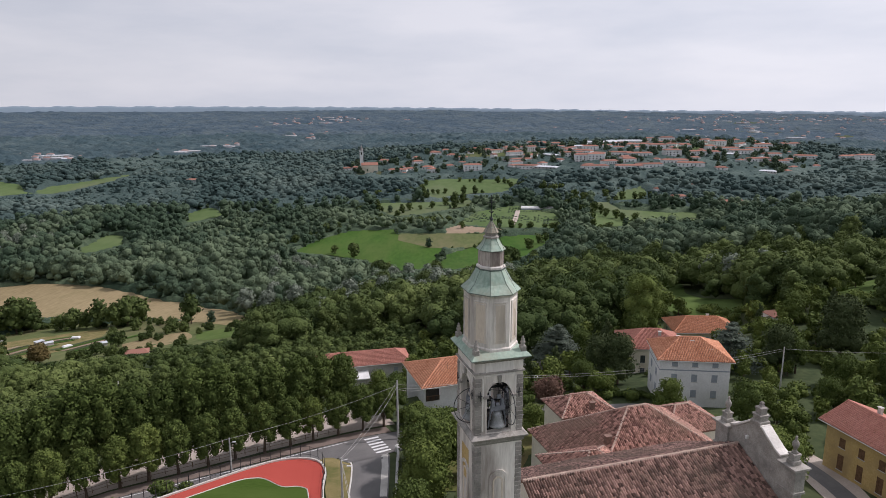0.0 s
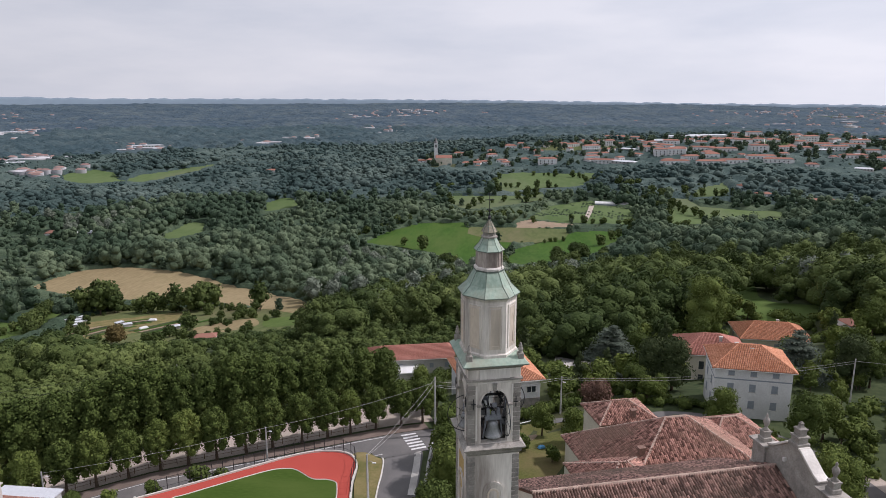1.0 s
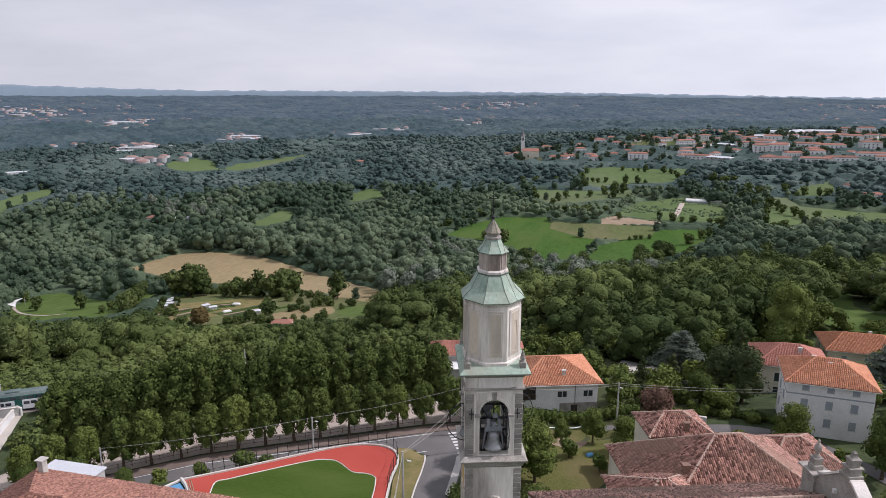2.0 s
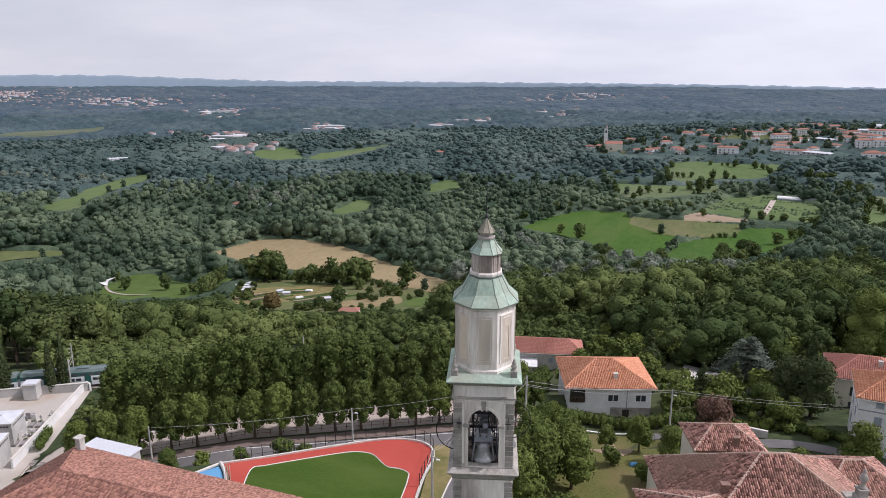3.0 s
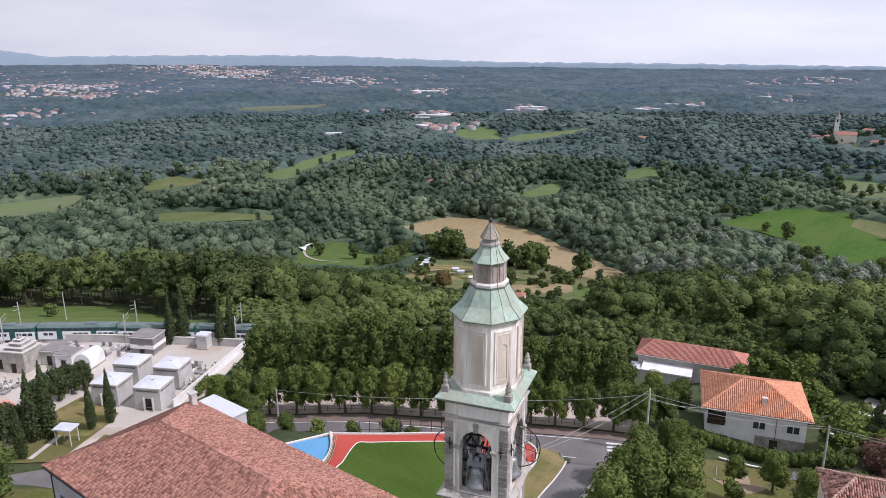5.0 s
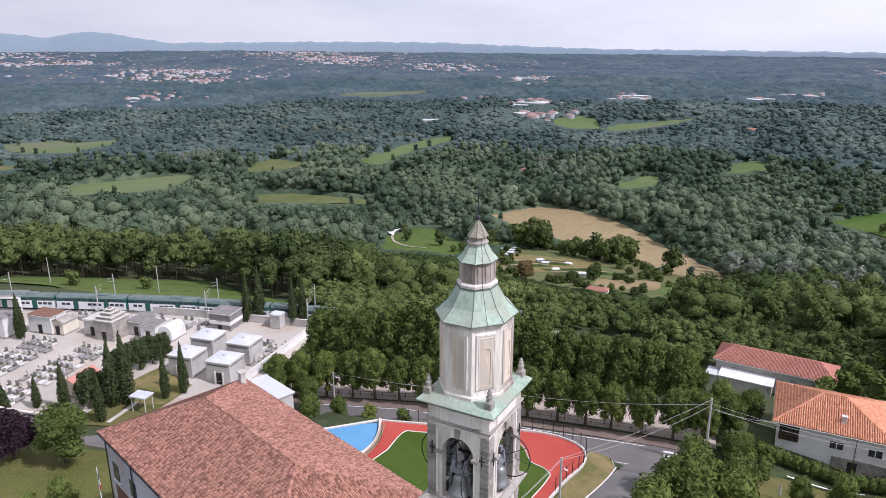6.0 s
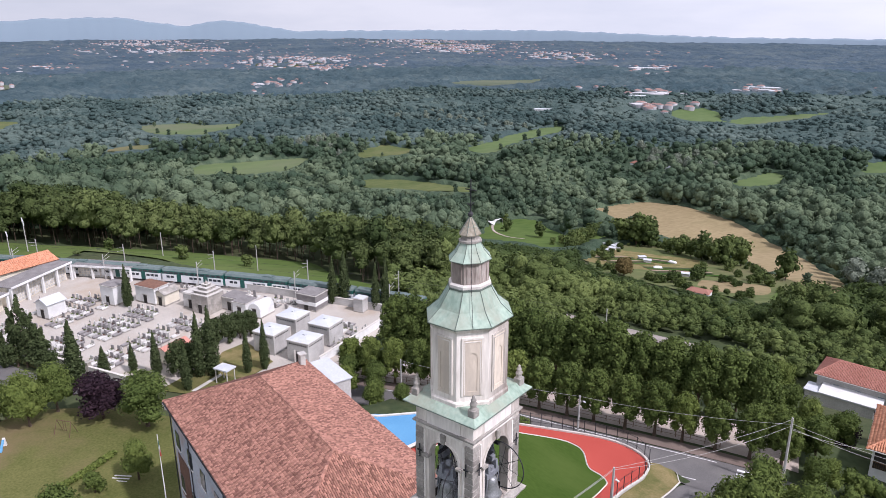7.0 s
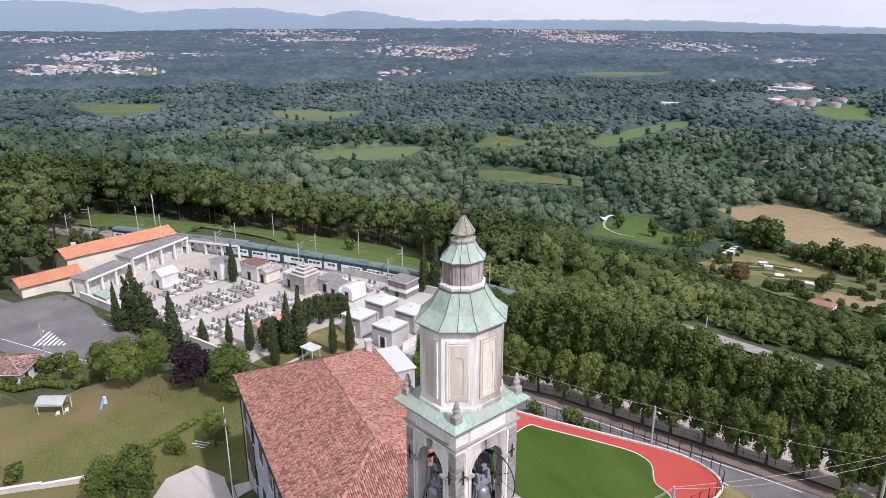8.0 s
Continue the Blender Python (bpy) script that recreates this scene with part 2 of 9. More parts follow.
    # distance haze put into these four leaf colours, bluer and greyer by zone
    mid_haze_leaf=surf("valley_leaves_hazed", (0.028, 0.050, 0.031), (0.069, 0.103, 0.062), 0.02, 0.75, 0.8, 0.9, island=0.35, relief=1.0, tint=((0.069, 0.101, 0.058), (0.160, 0.202, 0.120))),
    far_haze_leaf=surf("far_leaves_hazed", (0.032, 0.056, 0.053), (0.067, 0.101, 0.093), 0.008, 0.35, 0.85, 0.9, island=0.35, relief=1.8, tint=((0.062, 0.094, 0.084), (0.131, 0.170, 0.148))),
    blue_haze_leaf=surf("remote_leaves_hazed", (0.035, 0.062, 0.074), (0.062, 0.096, 0.108), 0.006, 0.16, 0.9, 0.9, relief=3.4, tint=((0.059, 0.091, 0.101), (0.106, 0.139, 0.140))),
    haze_leaf=surf("farthest_leaves_hazed", (0.042, 0.070, 0.096), (0.072, 0.105, 0.134), 0.004, 0.07, 0.9, 1.0, relief=9.0, tint=((0.070, 0.099, 0.116), (0.118, 0.144, 0.147))),
    # village roofs and walls greyed: distance haze put into their colour
    haze_roof=surf("hazed_village_roof", (0.20, 0.13, 0.12), (0.34, 0.23, 0.20), 0.02, 0.4, 0.9, 0.0, island=0.7),
    haze_wall=surf("hazed_village_wall", (0.30, 0.30, 0.32), (0.60, 0.59, 0.60), 0.02, 0.4, 0.9, 0.0, island=0.7),
    dryleaf=surf("brown_dry_leaves", (0.090, 0.066, 0.024), (0.185, 0.145, 0.060), 0.5, 3, 0.8, 1.0, island=0.5, relief=0.3),
    silver=surf("silver_willow_leaves", (0.12, 0.15, 0.11), (0.25, 0.28, 0.22), 0.1, 1.2, 0.8, 1.0, island=0.5, relief=0.6),
    cypress=surf("cypress_foliage", (0.032, 0.048, 0.018), (0.078, 0.100, 0.042), 0.5, 4, 0.8, 1.0, island=0.6, relief=0.15),
    purple=surf("purple_leaves", (0.016, 0.010, 0.016), (0.050, 0.028, 0.036), 0.5, 4, 0.75, 1.0, island=0.6, relief=0.15),
    redbrown=surf("reddish_leaves", (0.090, 0.052, 0.040), (0.21, 0.130, 0.095), 0.5, 4, 0.8, 1.0, island=0.6, relief=0.15),
    bluecedar=surf("blue_cedar_needles", (0.060, 0.078, 0.058), (0.140, 0.168, 0.130), 0.5, 4, 0.8, 1.0, island=0.6, relief=0.15),
    # pale field tone for the far valley, haze put into it
    farfield=surf("hazed_pale_field", (0.085, 0.110, 0.070), (0.135, 0.150, 0.100), 0.01, 0.1, 0.95, 0.0, stain=(0.15, 0.15, 0.11), stretch=(1, 0.4, 1)),
)


# ---- building blocks ----
def thing(name, m, label, category, group="", kind=""):
    ob = new(name)
    ob.matrix_basis = m
    ob.empty_display_size = 0.3
    return tagged(ob, label, category, group, kind)


def part(name, data, material, parent=None, label="", m=None):
    """Links a bmesh or mesh as one mesh object under a thing or a part."""
    if isinstance(data, bmesh.types.BMesh):
        me = bpy.data.meshes.new(name)
        data.to_mesh(me)
        data.free()
    else:
        me = data
    if material and not me.materials:
        me.materials.append(material)
    ob = new(name, me)
    ob.parent = parent
    if m is not None:
        ob.matrix_basis = m
    if label:
        ob["label"] = label
    return ob


def mesh_np(name, v, f, material, tint=None, smooth=False):
    """A mesh from arrays: v (n, 3), f (k, 3 or 4)."""
    me = bpy.data.meshes.new(name)
    v, f = np.asarray(v, np.float32), np.asarray(f, np.int32)
    k, c = f.shape
    me.vertices.add(len(v))
    me.vertices.foreach_set("co", v.ravel())
    me.loops.add(k * c)
    me.loops.foreach_set("vertex_index", f.ravel())
    me.polygons.add(k)
    me.polygons.foreach_set("loop_start", np.arange(0, k * c, c, dtype=np.int32))
    if smooth:
        me.polygons.foreach_set("use_smooth", np.ones(k, bool))
    if tint is not None:
        at = me.attributes.new("tint", "FLOAT", "POINT")
        at.data.foreach_set("value", np.asarray(tint, np.float32))
    me.update(calc_edges=True)
    me.materials.append(material)
    return me


def add_box(bm, cx, cy, z0, sx, sy, sz, rot=0.0, top=1.0):
    """A box standing on z0, its top face scaled by top."""
    r = Matrix.Rotation(radians(rot), 3, "Z")
    vs = []
    for z, k in ((z0, 1.0), (z0 + sz, top)):
        for dx, dy in ((-1, -1), (1, -1), (1, 1), (-1, 1)):
            p = r @ Vector((dx * sx / 2 * k, dy * sy / 2 * k, 0))
            vs.append(bm.verts.new((cx + p.x, cy + p.y, z)))
    for q in ((3, 2, 1, 0), (4, 5, 6, 7), (0, 1, 5, 4), (1, 2, 6, 5), (2, 3, 7, 6), (3, 0, 4, 7)):
        bm.faces.new([vs[i] for i in q])
    return vs


def box(sx, sy, sz, bevel=0.0, z0=0.0, cx=0.0, cy=0.0, rot=0.0, top=1.0):
    bm = bmesh.new()
    add_box(bm, cx, cy, z0, sx, sy, sz, rot, top)
    if bevel:
        bmesh.ops.bevel(bm, geom=bm.edges[:], offset=bevel, segments=1, affect="EDGES")
    return bm


def prism(poly, z0, z1):
    """A solid from a plan outline (counter-clockwise)."""
    bm = bmesh.new()
    lo = [bm.verts.new((x, y, z0)) for x, y in poly]
    hi = [bm.verts.new((x, y, z1)) for x, y in poly]
    bm.faces.new(hi)
    bm.faces.new(lo[::-1])
    for i in range(len(poly)):
        j = (i + 1) % len(poly)
        bm.faces.new((lo[i], lo[j], hi[j], hi[i]))
    return bm


def lathe(profile, n=16, turn=0.0, bm=None, cx=0.0, cy=0.0, smooth=False):
    """A solid of revolution (or an n-sided one) from (radius, z) rows, bottom first."""
    bm = bm or bmesh.new()
    rings = []
    for r, z in profile:
        rings.append([bm.verts.new((cx + r * math.cos(turn + 2 * math.pi * i / n), cy + r * math.sin(turn + 2 * math.pi * i / n), z)) for i in range(n)])
    for a, b in zip(rings, rings[1:]):
        for i in range(n):
            f = bm.faces.new((a[i], a[(i + 1) % n], b[(i + 1) % n], b[i]))
            f.smooth = smooth
    bm.faces.new(rings[0][::-1])
    bm.faces.new(rings[-1])
    return bm


def tube(points, r, n=5, bm=None, closed=False):
    bm = bm or bmesh.new()
    pts = [Vector(p) for p in points]
    rings = []
    for i, p in enumerate(pts):
        a = pts[i - 1] if i or closed else pts[0]
        b = pts[(i + 1) % len(pts)] if i + 1 < len(pts) or closed else pts[-1]
        d = (b - a).normalized()
        x = d.orthogonal().normalized() if abs(d.z) > 0.9 else d.cross(Vector((0, 0, 1))).normalized()
        y = d.cross(x)
        rr = r[i] if isinstance(r, (list, tuple)) else r
        rings.append([bm.verts.new(p + rr * (math.cos(2 * math.pi * k / n) * x + math.sin(2 * math.pi * k / n) * y)) for k in range(n)])
    pairs = list(zip(rings, rings[1:])) + ([(rings[-1], rings[0])] if closed else [])
    for a, b in pairs:
        for k in range(n):
            bm.faces.new((a[k], a[(k + 1) % n], b[(k + 1) % n], b[k]))
    if not closed:
        bm.faces.new(rings[0][::-1])
        bm.faces.new(rings[-1])
    return bm


def sag(a, b, drop, n=12):
    a, b = Vector(a), Vector(b)
    return [a.lerp(b, i / n) - Vector((0, 0, drop * 4 * (i / n) * (1 - i / n))) for i in range(n + 1)]


# plan axes of the churchyard quarter
CS, SN = math.cos(radians(28)), math.sin(radians(28))


def sq(s, q):
    return CS * s - SN * q, SN * s + CS * q


def smoothstep(a, b, x):
    t = np.clip((x - a) / (b - a), 0, 1)
    return t * t * (3 - 2 * t)


def ground_z(x, y):
    """Height of the land: the village terrace, the slope, the valley floor and the far rise."""
    x, y = np.asarray(x, float), np.asarray(y, float)
    u = -0.55 * x + 0.83 * y
    z = np.interp(u, [60, 88, 100, 120, 140, 155, 184, 300, 460, 600, 834, 1500, 5000], [0, 0, -3, -9, -13, -17, -21, -50, -78, -85, -82, -80, -46])
    z = z + 45 * np.exp(-(((x - 350) / 550) ** 2 + ((y - 1350) / 420) ** 2))
    r = np.hypot(x, y)
    az = np.degrees(np.arctan2(-x, y))
    z = z + smoothstep(2000, 4800, r) * smoothstep(20, 80, az) * 40
    z = z + smoothstep(250, 700, r) * 4.0 * (np.sin(x * 0.011 + 1.3) * np.cos(y * 0.009) + np.sin(x * 0.004 - y * 0.006))
    s, q = CS * x + SN * y, -SN * x + CS * y

    def pad(z, s0, s1, q0, q1, level, soft):
        w = smoothstep(-soft, 0, np.minimum(np.minimum(s - s0, s1 - s), np.minimum(q - q0, q1 - q)))
        return z * (1 - w) + level * w

    z = pad(z, -170, -26, 25, 80, -3.6 - 0.06 * np.clip(q - 45, 0, 40) - 0.05 * np.clip(-60 - s, 0, 60), 14)
    z = pad(z, -150, -38, 88, 150, -11.6, 7)
    z = pad(z, -170, -72, 60, 87, -9.9, 6)
    z = pad(z, -28, 60, 95.5, 114, np.interp(s, [-70, -40, 0, 60], [-9.6, -6.5, -2.8, -2.2]), 6)
    z = z - 3.4 * np.exp(-(((x - 7) / 15) ** 2 + ((y - 121) / 13) ** 2))
    z = z - 8.0 * np.exp(-(((x - 73) / 15) ** 2 + ((y - 186) / 13) ** 2))
    z = z - 4.2 * np.exp(-(((x + 23) / 16) ** 2 + ((y - 166) / 9) ** 2))
    dip = smoothstep(0, 18, y - 96 + 1.2 * (x - 34)) * smoothstep(12, 26, x) * (1 - smoothstep(110, 170, x))
    z = z - dip * np.interp(y, [85, 120, 150, 182], [2.6, 3.5, 5.0, 0.0])
    z = pad(z, -11, 31, 55, 93.6, -0.12, 1.6)
    rail = np.interp(x, [-230, -184, -141, -127, -103, -70], [5, 51, 89, 99, 115, 134])
    w = 1 - smoothstep(4.5, 13, np.abs(y - rail) * 0.76)
    w = w * smoothstep(-300, -240, x) * (1 - smoothstep(-80, -60, x))
    return z * (1 - w) - 11.4 * w


def drape(name, poly, lift, step, material, parent=None, label=""):
    """A sheet on the land inside a plan outline, cut into cells of about step metres."""
    bm = bmesh.new()
    bm.faces.new([bm.verts.new((x, y, 0)) for x, y in poly])
    xs, ys = [p[0] for p in poly], [p[1] for p in poly]
    for axis, lo, hi in ((0, min(xs), max(xs)), (1, min(ys), max(ys))):
        k = lo + step
        while k < hi:
            co, no = [0, 0, 0], [0, 0, 0]
            co[axis], no[axis] = k, 1
            bmesh.ops.bisect_plane(bm, geom=bm.verts[:] + bm.edges[:] + bm.faces[:], plane_co=co, plane_no=no)
            k += step
    bmesh.ops.triangulate(bm, faces=bm.faces[:])
    bm.verts.ensure_lookup_table()
    v = np.array([w.co[:2] for w in bm.verts])
    for w, z in zip(bm.verts, ground_z(v[:, 0], v[:, 1])):
        w.co.z = z + lift
    if sum(f.normal.z for f in bm.faces) < 0:
        bmesh.ops.reverse_faces(bm, faces=bm.faces[:])
    for f in bm.faces:
        f.smooth = True
    return tagged(part(name, bm, material, parent, label), kind="structure" if parent is None else "")


def ribbon(line, width, step=2.0):
    """Plan outline of a strip along a line."""
    pts = [Vector(p) for p in line]
    left, right = [], []
    for i, p in enumerate(pts):
        d = (pts[min(i + 1, len(pts) - 1)] - pts[max(i - 1, 0)]).normalized()
        n = Vector((-d.y, d.x)) * width / 2
        left.append(tuple(p + n))
        right.append(tuple(p - n))
    return right + left[::-1]


def strip(name, line, width, lift, material, parent=None, label="", fine=1.5):
    """A draped strip along a plan line."""
    pts = []
    for a, b in zip(line, line[1:]):
        k = max(1, int(math.dist(a, b) / fine))
        pts += [(a[0] + (b[0] - a[0]) * i / k, a[1] + (b[1] - a[1]) * i / k) for i in range(k)]
    pts.append(line[-1])
    out = ribbon(pts, width)
    n = len(pts)
    v, f = [], []
    m = max(1, int(width / 1.5))
    for i in range(n):
        a, b = Vector(out[i]), Vector(out[2 * n - 1 - i])
        for k in range(m + 1):
            v.append((*a.lerp(b, k / m), 0))
    v = np.array(v)
    v[:, 2] = ground_z(v[:, 0], v[:, 1]) + lift
    for i in range(n - 1):
        for k in range(m):
            f.append((i * (m + 1) + k, (i + 1) * (m + 1) + k, (i + 1) * (m + 1) + k + 1, i * (m + 1) + k + 1))
    f = np.array(f)[:, ::-1]
    return tagged(part(name, mesh_np(name, v, f, material, smooth=True), material, parent, label), kind="structure" if parent is None else "")


def smooth_line(points, k=6):
    """A curve through plan points."""
    p = [Vector(q) for q in points]
    out = []
    for i in range(len(p) - 1):
        a, b, c, d = p[max(i - 1, 0)], p[i], p[i + 1], p[min(i + 2, len(p) - 1)]
        for j in range(k):
            t = j / k
            out.append(tuple(0.5 * (2 * b + (c - a) * t + (2 * a - 5 * b + 4 * c - d) * t * t + (3 * b - a - 3 * c + d) * t ** 3)))
    out.append(tuple(p[-1]))
    return out


# ---- roofs of barrel tiles ----
def tiles_on(slopes, w=0.24, length=0.42, seed=1):
    """Barrel tiles on flat slopes; each slope lists its corners with the eave first. Returns arrays."""
    rng = np.random.default_rng(seed)
    allv, allf, base = [], [], 0
    for poly in slopes:
        p = [Vector(c) for c in poly]
        u = (p[1] - p[0]).normalized()
        n = u.cross(p[2] - p[0]).normalized()
        v = n.cross(u)
        flat = np.array([((c - p[0]).dot(u), (c - p[0]).dot(v)) for c in p])
        a = np.arange(flat[:, 0].min() + w / 2, flat[:, 0].max(), w)
        b = np.arange(0.05, flat[:, 1].max(), length)
        aa, bb = [g.ravel() for g in np.meshgrid(a, b)]
        bc = bb + length / 2
        ok = np.ones(len(aa), bool)
        for i in range(len(flat)):
            e = flat[(i + 1) % len(flat)] - flat[i]
            ok &= e[0] * (bc - flat[i][1]) - e[1] * (aa - flat[i][0]) > -0.1 * np.hypot(*e)
        aa, bb = aa[ok], bb[ok]
        k = len(aa)
        if not k:
            continue
        aa, bb = aa + rng.normal(0, 0.015, k), bb + rng.normal(0, 0.02, k)
        lift = 0.03 + rng.uniform(0, 0.03, k)
        ang = np.radians([0, 60, 120, 180])
        vv = np.zeros((k, 8, 3))
        for e, (db, sc, up) in enumerate(((0.0, 1.06, 0.035), (length * 1.08, 0.86, 0.0))):
            for j, t in enumerate(ang):
                x = aa + math.cos(t) * w * 0.42 * sc
                h = lift + up + math.sin(t) * w * 0.46 * sc
                y = bb + db
                vv[:, e * 4 + j] = np.array(p[0]) + x[:, None] * np.array(u) + y[:, None] * np.array(v) + h[:, None] * np.array(n)
        f = np.array([(j + 1, j, j + 4, j + 5) for j in range(3)] + [(0, 1, 2, 3)])[None] + 8 * np.arange(k)[:, None, None] + base
        allv.append(vv.reshape(-1, 3))
        allf.append(f.reshape(-1, 4))
        base += 8 * k
    return np.concatenate(allv), np.concatenate(allf)


def roof_slabs(slopes, thick=0.16):
    bm = bmesh.new()
    for poly in slopes:
        p = [Vector(c) for c in poly]
        n = (p[1] - p[0]).cross(p[2] - p[0]).normalized()
        hi = [bm.verts.new(c) for c in p]
        lo = [bm.verts.new(c - n * thick) for c in p]
        bm.faces.new(hi)
        bm.faces.new(lo[::-1])
        for i in range(len(p)):
            j = (i + 1) % len(p)
            bm.faces.new((lo[i], lo[j], hi[j], hi[i]))
    return bm


def ridge_caps(lines, r=0.17, step=0.45):
    bm = bmesh.new()
    for a, b in lines:
        a, b = Vector(a), Vector(b)
        k = max(2, int((b - a).length / step))
        for i in range(k):
            tube([a.lerp(b, i / k) + Vector((0, 0, 0.05)), a.lerp(b, (i + 1.12) / k) + Vector((0, 0, 0.03))], [r, r * 0.88], 6, bm)
    return bm


def tiled_roof(parent, slopes, lines, material, w=0.24, length=0.42, seed=1, label=""):
    r = part("roof", roof_slabs(slopes), M["roofbase"], parent, label)
    v, f = tiles_on(slopes, w, length, seed)
    tagged(part("roof_tiles", mesh_np("roof_tiles", v, f, material), material, r), kind="stuff")
    if lines:
        part("ridge_tiles", ridge_caps(lines), M["ridge"] if material in (M["tile_annex"], M["tile_old"]) else material, r)
    return r


def hip_slopes(w, d, z, rise, over=0.5, inset=None):
    """Slopes and ridge lines of a hipped roof over a w x d plan centred on the origin, ridge along x. inset 0: gables."""
    a, b = w / 2 + over, d / 2 + over
    inset = b if inset is None else inset
    e = [(-a, -b, z), (a, -b, z), (a, b, z), (-a, b, z)]
    g, h = (-a + inset, 0, z + rise), (a - inset, 0, z + rise)
    slopes = [[e[0], e[1], h, g], [e[2], e[3], g, h]]
    lines = [(g, h)]
    if inset > 0:
        slopes += [[e[1], e[2], h], [e[3], e[0], g]]
        lines += [(e[0], g), (e[3], g), (e[1], h), (e[2], h)]
    return slopes, lines


# ---- the land ----
def graded(lo, hi, step, reach, growth=1.11):
    c = list(np.arange(lo, hi + 0.1, step))
    d, k = step, hi
    up = []
    while k < reach:
        d *= growth
        k += d
        up.append(min(k, reach))
    d, k = step, lo
    down = []
    while k > -reach:
        d *= growth
        k -= d
        down.append(max(k, -reach))
    return np.array(down[::-1] + c + up)


def land():
    gx, gy = graded(-200, 80, 2.5, 4950), graded(-10, 210, 2.5, 4950)
    xx, yy = np.meshgrid(gx, gy)
    zz = ground_z(xx, yy)
    v = np.stack([xx, yy, zz], -1).reshape(-1, 3)
    w, h = len(gx), len(gy)
    i = (np.arange(h - 1)[:, None] * w + np.arange(w - 1)[None]).ravel()
    f = np.stack([i, i + 1, i + w + 1, i + w], -1)
    tagged(part("ground", mesh_np("ground", v, f, M["ground"], smooth=True), M["ground"]), "wooded hill country falling from a village terrace to a valley", "ground", kind="structure")


land()

# fields and meadows among the woods
FIELDS = []


def field(name, material, label, outline):
    FIELDS.append((name, material, label, outline))


field("hay_field", "hay", "mown straw-coloured hay field framed by dark woods", [(-322, 419), (-322, 450), (-319, 478), (-287, 491), (-241, 475), (-206, 453), (-165, 421), (-117, 368), (-99, 338), (-93, 312), (-125, 336), (-165, 366), (-201, 391), (-252, 396), (-293, 409)])
field("crop_field", "crop", "bright green crop field in the valley", [(-132, 592), (-117, 646), (-92, 680), (-44, 677), (-42, 625), (1, 591), (-3, 563), (-7, 503), (-31, 492), (-63, 547), (-101, 575)])
field("crop_strip", "palefield", "yellowish green strip across the crop field", [(-42, 654), (8, 645), (54, 639), (44, 599), (18, 584), (-11, 588), (-41, 623)])
field("crop_field", "crop", "green crop field beside the allotments", [(-5, 493), (2, 563), (32, 593), (57, 630), (101, 636), (85, 576), (61, 517), (39, 484), (9, 476)])
field("bare_plot", "soil", "small plot of bare brown soil", [(2, 666), (13, 683), (58, 662), (51, 644), (5, 645)])
field("allotments", "meadow", "vegetable plots beside a greenhouse", [(14, 689), (37, 764), (85, 806), (123, 758), (115, 670), (65, 663)])
field("meadow", "meadow", "green meadow below the hill church", [(-33, 934), (-23, 1024), (13, 1036), (67, 1009), (112, 1002), (101, 957), (82, 899), (37, 891), (-11, 857)])
field("meadow", "meadow", "green meadow with scattered trees", [(-77, 793), (-75, 836), (6, 832), (36, 851), (32, 804), (-11, 761), (-53, 747)])
field("meadow", "meadow", "long green meadow below the town", [(147, 707), (166, 801), (187, 837), (200, 825), (201, 781), (237, 770), (284, 763), (260, 709), (206, 694), (152, 675)])
field("meadow", "meadow", "small green meadow beside the country road", [(202, 831), (217, 882), (262, 918), (260, 884), (241, 846)])
field("meadow", "palefield", "open pale field among the town gardens", [(39, 1242), (47, 1305), (103, 1324), (188, 1296), (169, 1224), (105, 1212)])
field("meadow", "meadow", "open green field beside the town", [(384, 1213), (427, 1294), (552, 1350), (516, 1259), (440, 1205)])
field("meadow", "meadow", "green meadow behind the red-roofed houses", [(81, 253), (93, 280), (93, 267), (85, 223), (93, 211), (90, 197), (83, 193), (77, 200), (70, 210)])
field("meadow", "meadow", "green meadow beside the village gardens", [(112, 198), (127, 212), (139, 213), (120, 183), (104, 173)])
field("meadow", "meadow", "grassy clearing with a path", [(-271, 267), (-316, 312), (-334, 346), (-322, 360), (-265, 333), (-273, 371), (-247, 352), (-226, 292), (-250, 283)])
field("allotments", "palefield", "dry grass plots with sheds and beds", [(-193, 272), (-229, 327), (-225, 356), (-206, 369), (-174, 355), (-154, 356), (-125, 336), (-90, 307), (-76, 260), (-96, 257), (-110, 261), (-128, 253), (-148, 260), (-165, 258)])
field("pale_field", "palefield", "pale mown field edged by woods", [(-542, 337), (-549, 357), (-517, 387), (-476, 397), (-445, 403), (-430, 386), (-455, 369), (-489, 345), (-514, 325)])
field("meadow", "meadow", "long light green meadow between woods", [(-665, 214), (-693, 248), (-687, 291), (-672, 334), (-665, 355), (-647, 335), (-625, 301), (-621, 260), (-640, 220)])
field("meadow", "meadow", "light green meadow far between the woods", [(-987, 248), (-1066, 270), (-1068, 308), (-1009, 337), (-1009, 407), (-919, 361), (-894, 301), (-908, 264)])
field("meadow", "palefield", "narrow pale strip between the woods", [(-848, 175), (-858, 202), (-844, 236), (-813, 221), (-831, 180)])
field("meadow", "palefield", "small rounded clearing on the valley floor", [(-648, 393), (-681, 432), (-691, 457), (-638, 471), (-625, 447), (-637, 399)])
field("meadow", "meadow", "long rising green meadow between woods", [(-614, 522), (-630, 571), (-669, 633), (-712, 725), (-720, 778), (-668, 744), (-628, 655), (-591, 565), (-569, 529), (-584, 507)])
field("meadow", "meadow", "clearing above the hay field", [(-325, 603), (-332, 649), (-334, 684), (-314, 679), (-298, 632), (-312, 596)])
field("meadow", "meadow", "light green field with a straight path", [(-278, 746), (-298, 802), (-292, 834), (-276, 838), (-265, 822), (-251, 793), (-263, 765)])
